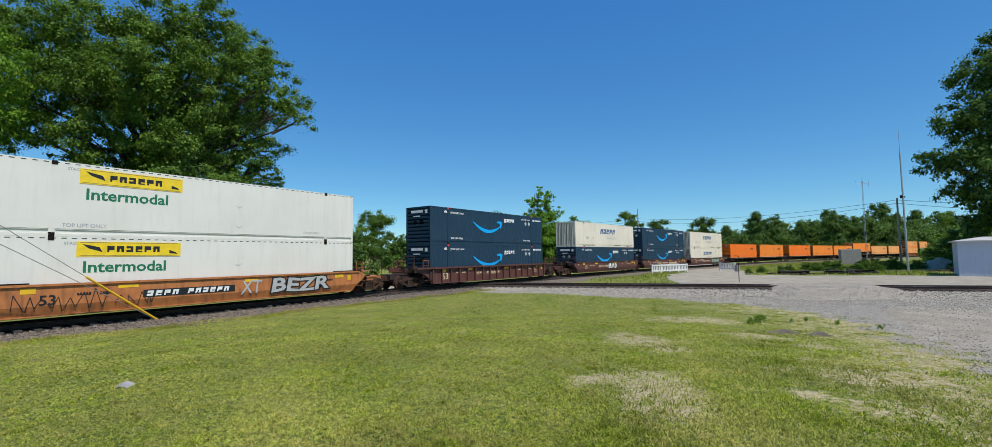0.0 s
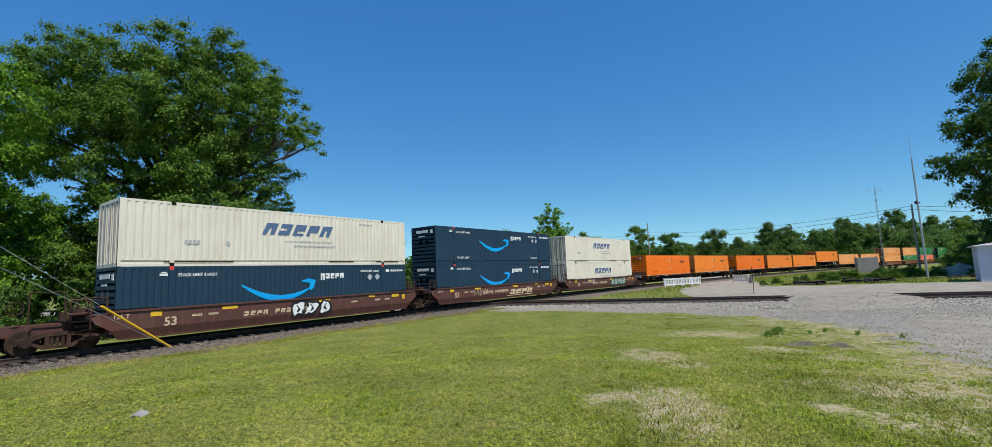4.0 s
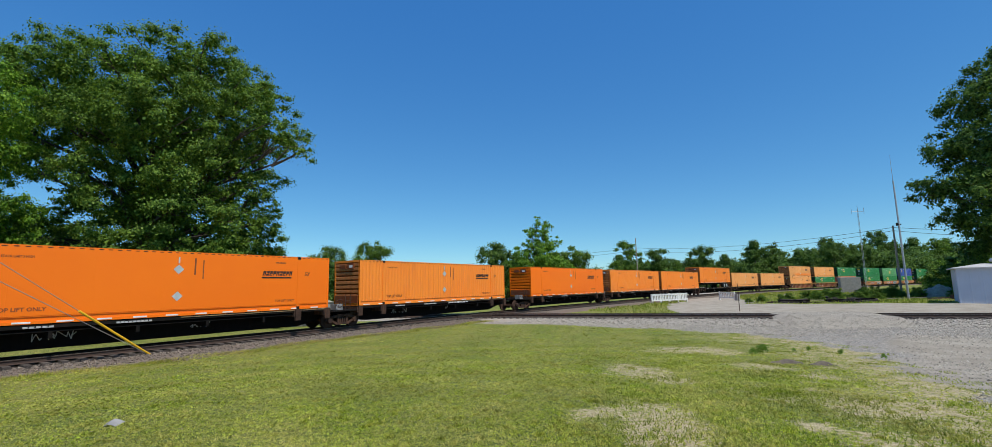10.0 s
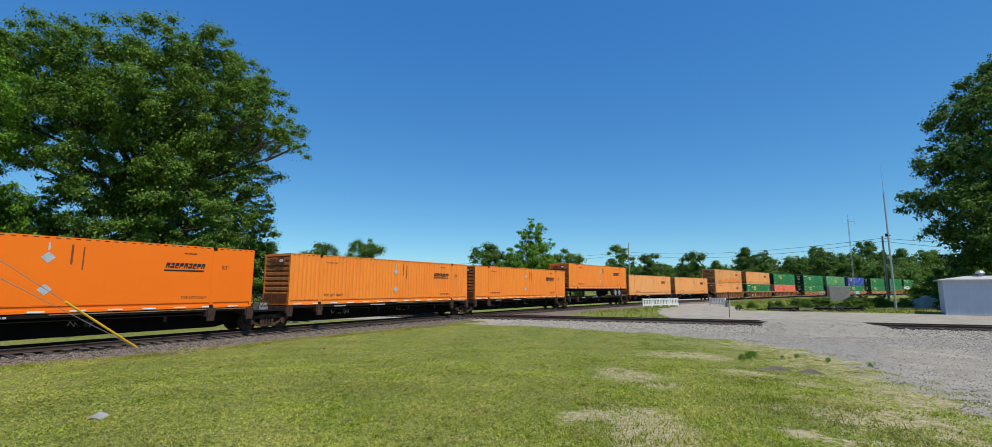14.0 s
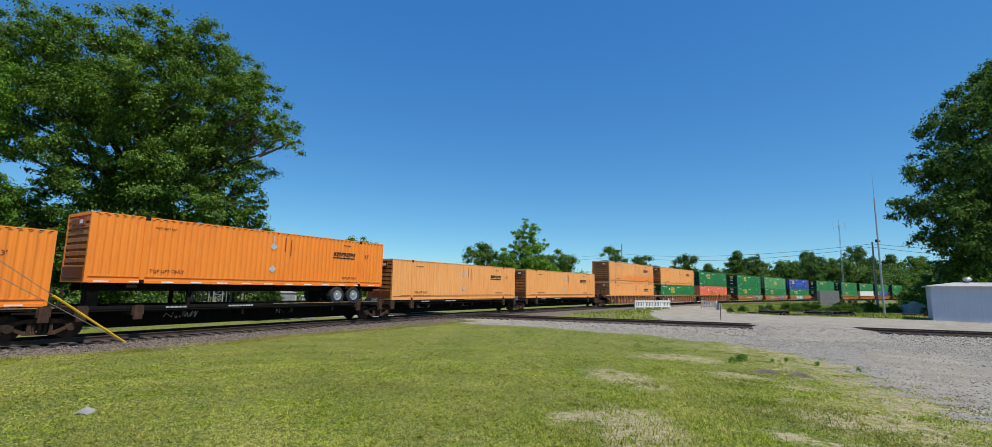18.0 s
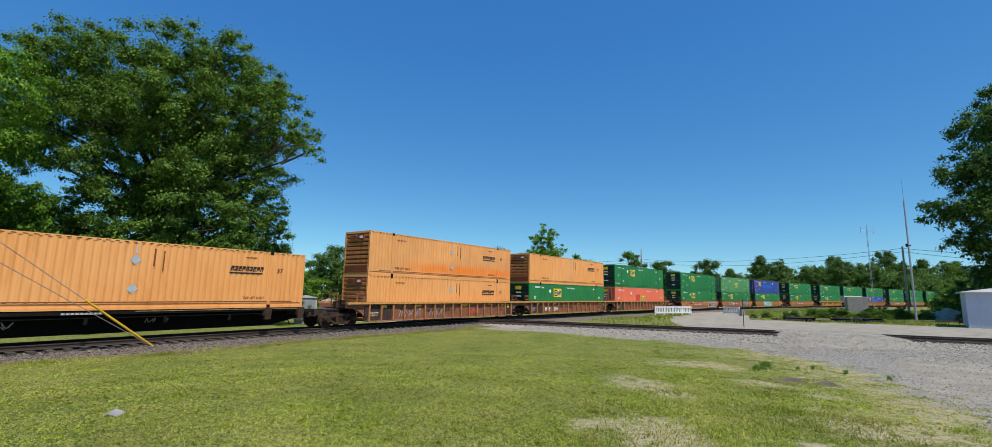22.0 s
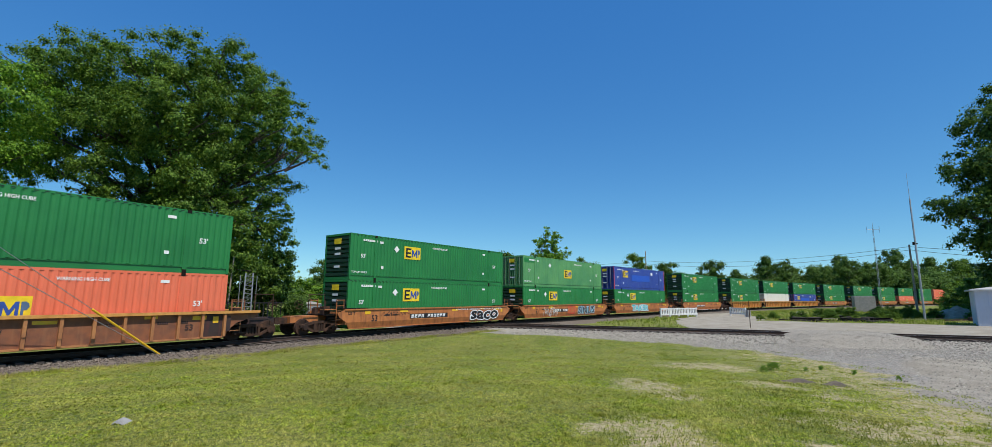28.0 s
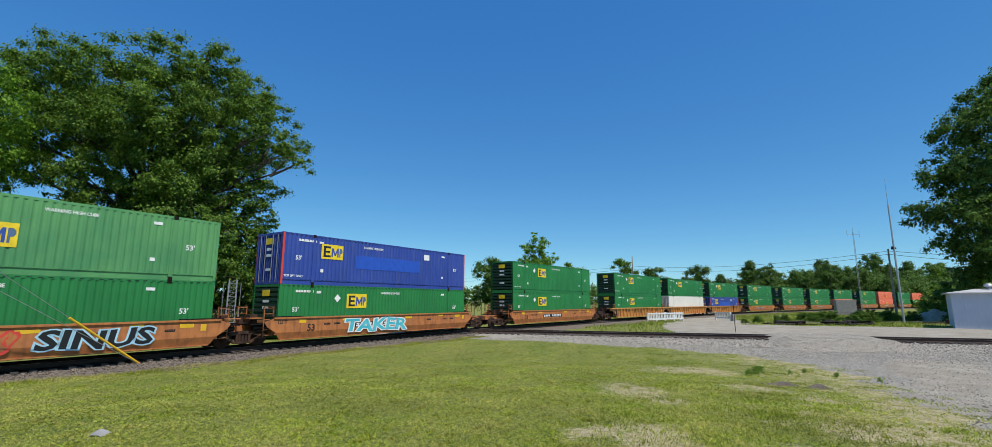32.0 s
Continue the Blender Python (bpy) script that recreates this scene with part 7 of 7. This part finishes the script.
def spine_car(s, label, trailer=False):
    """A low flat skeleton unit that carries one box on a centre sill."""
    car = tagged(new("spine_car"), label, "rail car")
    bm = bmesh.new()
    slab(bm, ((-9.2, 0.70), (-8.2, 0.60), (-6.8, 0.28), (6.8, 0.28), (8.2, 0.60), (9.2, 0.70), (9.2, 1.10), (-9.2, 1.10)), -0.40, 0.40)
    part("centre_sill", bm, "pitch", car, "deep fish-bellied black centre sill")
    for y in (-1.22, 1.22):
        part("side_beam", boxes((-8.2, 8.2, y - 0.05, y + 0.05, 1.10, 1.24)), "dark", car)
        part("deck_edge", boxes((0.2, 8.3, y - 0.075, y + 0.075, 1.185, 1.225)), "deckedge", car, "thin pale olive strip along the deck edge")
    scribble(car, -4.6, -3.2, 0.62, 0.86, -0.402, "spraygrey", int(s))
    scribble(car, 1.0, 1.9, 0.66, 0.84, -0.402, "spraygrey", int(s) + 1, 6)
    for x in (-6.08, 6.08, -8.0, 8.0):
        part("cross_arm", boxes((x - 0.22, x + 0.22, -1.32, 1.32, 0.86, 1.20)), "rust", car)
        for y in (-1.3, 1.3):
            part("pedestal", boxes((x - 0.16, x + 0.16, y - 0.08, y + 0.08, 0.66, 1.262)), "rust", car)
    part("end_platform", boxes((-10.0, -8.0, -1.3, 1.3, 0.98, 1.06)), "dark", car)
    part("end_platform", boxes((8.0, 8.9, -1.3, 1.3, 0.98, 1.06)), "dark", car)
    part("walkway", boxes((-6.0, 6.0, -1.2, -0.6, 0.95, 1.0)), "dark", car)
    bm = bmesh.new()
    for x in (-4.2, -1.4, 1.4, 4.2):
        box(bm, x - 0.06, x + 0.06, -1.2, 1.2, 0.70, 0.95)
    part("bearer", bm, "dark", car)
    for a, w, n in ((-5.0, 0.9, 5), (-2.2, 1.3, 9)):
        bm = bmesh.new()
        comb(bm, a, a + w, 1.11, 1.18, n, -1.272)
        part("stencil", bm, "spraygrey", car)
    part("brake_box", boxes((-9.5, -9.0, -0.9, -0.35, 1.06, 1.42)), "concrete", car, "grey box on the end platform")
    part("brake_wheel", hand_wheel(-9.3, -1.0, 1.45), "rust", car)
    bm = bmesh.new()
    for x in (-9.9, -8.7):
        rod(bm, (x, 1.1, 1.06), (x, 1.1, 2.0), 0.022, 5)
    rod(bm, (-9.9, 1.1, 2.0), (-8.7, 1.1, 2.0), 0.022, 5)
    part("handrail", bm, "rust", car)
    add_truck(car, -9.1)
    bm = bmesh.new()
    rod(bm, (-8.6, -1.1, 1.1), (-8.6, -1.1, 2.0), 0.022, 5)
    rod(bm, (-8.95, -1.1, 1.1), (-8.95, -1.1, 2.0), 0.022, 5)
    for z in (1.3, 1.6, 1.9):
        rod(bm, (-8.6, -1.1, z), (-8.95, -1.1, z), 0.016, 5)
    part("ladder", bm, "rust", car)
    if trailer:
        part("deck", boxes((-8.4, 8.4, -1.25, 1.25, 1.02, 1.1)), "dark", car)
    MOVERS.append((car, s, 0.0))
    return car


def chassis(s):
    """The wheeled frame under the trailer box."""
    c = tagged(new("trailer_chassis"), "black steel trailer chassis with tandem wheels", "trailer")
    for y in (-0.5, 0.5):
        part("beam", boxes((-7.9, 8.0, y - 0.08, y + 0.08, 1.85, 2.19)), "dark", c)
    part("crossbeam", boxes((-6.6, -6.2, -1.25, 1.25, 2.0, 2.19), (5.0, 5.4, -1.25, 1.25, 2.0, 2.19), (7.7, 8.0, -1.25, 1.25, 2.0, 2.19)), "dark", c)
    for x in (4.42, 5.68):
        for y in (-1.05, 1.05):
            sg = -1 if y < 0 else 1
            w = part("wheel", lathe(bmesh.new(), ((0.28, y - 0.24), (0.48, y - 0.25), (0.52, y - 0.18), (0.52, y + 0.18), (0.48, y + 0.25), (0.28, y + 0.24)), 24, (x, 0, 1.62)), "rubber", c, "black road tyre")
            part("rim", lathe(bmesh.new(), ((0.31, y + sg * 0.245), (0.30, y + sg * 0.275), (0.25, y + sg * 0.26), (0.15, y + sg * 0.25), (0.09, y + sg * 0.285), (0.02, y + sg * 0.285)), 18, (x, 0, 1.62)), "alloy", w, "bright aluminium rim")
    part("landing_leg", boxes((-4.0, -3.85, -0.95, -0.8, 1.12, 2.0), (-4.0, -3.85, 0.8, 0.95, 1.12, 2.0), (-4.1, -3.75, -1.0, -0.75, 1.1, 1.14), (-4.1, -3.75, 0.75, 1.0, 1.1, 1.14)), "dark", c)
    part("mudflap", boxes((6.35, 6.38, -1.25, -0.75, 1.35, 2.0), (6.35, 6.38, 0.75, 1.25, 1.35, 2.0)), "rubber", c)
    part("hitch", boxes((-7.6, -7.2, -0.3, 0.3, 1.05, 1.9)), "rust", c)
    MOVERS.append((c, s, 0.0))


W_BROWN = "oxide-brown riveted well car with smooth sides"
W_RIB = "oxide-brown well car with ribbed sides"
W_RUST = "rusted brown well car with ribbed sides"
W_TAN = "tan-orange well car with smooth graffitied sides"
W_YEL = "yellow-orange well car with ribbed sides"
# start of the box along the train, car, joints, upper box, lower box
CONSIST = (
    (-2.99, "tan", "smooth", "end", "end", "white", "white", W_TAN),
    (20.28, "brown", "ribbed", "end", "end", "navy", "navy", W_RIB),
    (43.57, "brown", "smooth", "end", "joint", "cream", "navy", W_BROWN),
    (62.84, "brown", "smooth", "joint", "joint", "navy", "navy", W_BROWN),
    (82.21, "brown", "smooth", "joint", "end", "cream", "cream", W_BROWN),
    (103.19, "spine", "", "", "", "orange", "", ""),
    (121.68, "spine", "", "", "", "amber", "", ""),
    (142.34, "spine", "", "", "", "orange", "", ""),
    (160.66, "spine", "", "", "", "amber", "", ""),
    (177.91, "spine", "", "", "", "amber", "", ""),
    (195.1, "trailer", "", "", "", "amber", "", ""),
    (212.29, "spine", "", "", "", "peach", "", ""),
    (230.62, "spine", "", "", "", "peach", "", ""),
    (251.39, "rustcar", "ribbed", "end", "joint", "worn", "peach", W_RUST),
    (270.8, "rustcar", "ribbed", "joint", "joint", "peach", "green", W_RUST),
    (290.15, "rustcar", "ribbed", "joint", "end", "green", "coral", W_RUST),
    (313.53, "tan", "smooth", "end", "joint", "green", "green", W_TAN),
    (333.0, "tan", "smooth", "joint", "joint", "sage", "green", W_TAN),
    (352.61, "tan", "smooth", "joint", "end", "blue", "green", W_TAN),
    (375.97, "tan", "smooth", "end", "end", "green", "green", W_TAN),
    (399.19, "yellowcar", "ribbed", "end", "joint", "green", "green", W_YEL),
    (418.47, "yellowcar", "ribbed", "joint", "joint", "green", "plain_white", W_YEL),
    (438.34, "yellowcar", "ribbed", "joint", "end", "green", "blue", W_YEL),
    (460.95, "tan", "smooth", "end", "joint", "green", "green", W_TAN),
    (485.0, "tan", "smooth", "end", "end", "green", "green", W_TAN),
    (506.4, "tan", "smooth", "end", "joint", "green", "green", W_TAN),
    (526.8, "tan", "smooth", "joint", "end", "green", "coral", W_TAN),
    (550.2, "tan", "smooth", "end", "joint", "green", "green", W_TAN),
    (569.7, "tan", "smooth", "joint", "end", "coral", "coral", W_TAN),
    (592.9, "tan", "smooth", "end", "joint", "green", "green", W_TAN),
    (612.4, "tan", "smooth", "joint", "end", "coral", "green", W_TAN),
)
SPRAY = {2: ((-0.5, 2.0, "whitemark", "black"),), 4: ((1.6, 5.4, "spraygrey", "forest"),),
         14: ((-5.5, -4.5, "whitemark", "rustcar"), (-3.8, -3.0, "whitemark", "rustcar")), 13: ((1.8, 3.4, "red", "rustcar"),), 17: ((-0.4, 1.3, "tan", "red"),)}
WORDS = {0: (("BEZR", 2.5, 6.3, 0.46, 1.30, "spraygrey", "black"), ("XT", 1.0, 2.1, 0.55, 1.20, "spraygrey", "")),
         16: (("saco", 3.3, 7.2, 0.36, 1.16, "black", "whitemark"), ("SACO4-SEFERTOEJAMTAKER", 1.6, 7.6, 1.17, 1.31, "whitemark", "")),
         17: (("SINUS", 1.7, 5.7, 0.42, 1.26, "black", "spraysky"),), 18: (("TAKER", -3.9, 1.5, 0.42, 1.30, "teal", "whitemark"),)}
SCRAWLS = {3: ((-4.2, -2.3, 0.75, 1.2, "fadedcream", 8),), 0: ((-7.2, -4.4, 0.5, 1.1, "black", 8), (-4.0, -2.6, 0.5, 0.9, "black", 5)), 4: ((-4.2, -2.4, 0.95, 1.25, "whitemark", 7),), 13: ((-5.4, -3.2, 0.5, 0.95, "spraygrey", 8), (-2.4, -1.0, 0.5, 0.9, "spraygrey", 5)),
           16: ((-5.6, -3.2, 0.98, 1.22, "black", 10),), 17: ((-5.0, -2.4, 0.45, 1.2, "whitemark", 11), (-4.8, -2.6, 0.5, 1.1, "black", 9))}
for i, (s0, paint, style, front, rear, upper, lower, label) in enumerate(CONSIST):
    s = s0 + LONG / 2
    if paint in ("spine", "trailer"):
        spine_car(s, "low black skeleton flat car with rusty trucks", paint == "trailer")
        if paint == "trailer":
            chassis(s)
        if i == 6:
            lettering("TWIN 28 - ALL PURPOSE SPINE CAR", 0.15, 0.4, 1.085, -1.296, "whitemark", MOVERS[-1][0])
        load(upper, s, 1.27 if paint == "spine" else 2.19)
    else:
        car = well_car(s, paint, style, front, rear, label)
        for a, b, fill, edge in SPRAY.get(i, ()):
            graffiti(car, a, b, 0.48, 1.28 if style == "smooth" else 0.95, fill, edge, i + 3, style == "smooth")
        if i == 3:
            block_word(0.6, 4.2, 0.54, 0.96, 4, "fadedcream", car, 0.25, gap=0.16, y=-1.546)
            part("brand_bar", boxes((0.2, 4.4, -1.55, -1.544, 0.42, 0.47)), "fadedcream", car)
        for text, a, b, c0, c1, fill, edge in WORDS.get(i, ()):
            spray_word(car, text, a, b, c0, c1, fill, edge, style == "smooth")
        for k, (a, b, c0, c1, mat, n) in enumerate(SCRAWLS.get(i, ())):
            scribble(car, a, b, c0, c1, -1.545 if style == "smooth" else -1.436, mat, i * 5 + k, n)
        load(lower, s, 0.35)
        load(upper, s, 3.25)

# metres that the train has gone
GONE_T = (0, 3, 6, 9, 11, 13, 17, 19, 21, 23, 25, 28, 30, 32)
GONE = (0, 32.24, 64.53, 96.9, 118.56, 140.19, 183.38, 204.9, 226.42, 247.75, 269.15, 301.09, 322.43, 343.76)


def gone(t):
    return float(np.interp(t, GONE_T, GONE))


def motions():
    seconds = [i * 1.0 for i in range(33)]
    middle = {}
    for thing, s, z in MOVERS:
        middle[thing] = s
        walk(thing, [(t, rail_pose(s - gone(t), z)) for t in seconds])
    # wheels roll while their truck passes the lawn
    for wheel, car, x in WHEELS:
        at = middle[car] + x
        rest = wheel.matrix_basis.translation.copy()
        near = [k / 30 for k in range(961) if -12 < at - gone(k / 30) < 26]
        if not near:
            continue
        turn = near[0]
        rows = [(0.0, Matrix.Translation(rest))] if near[0] > 0 else []
        rows += [(t, Matrix.Translation(rest) @ Matrix.Rotation(-(gone(t) - gone(turn)) / 0.46, 4, "Y")) for t in near]
        if near[-1] < 32:
            rows.append((32.0, rows[-1][1]))
        walk(wheel, rows)


motions()
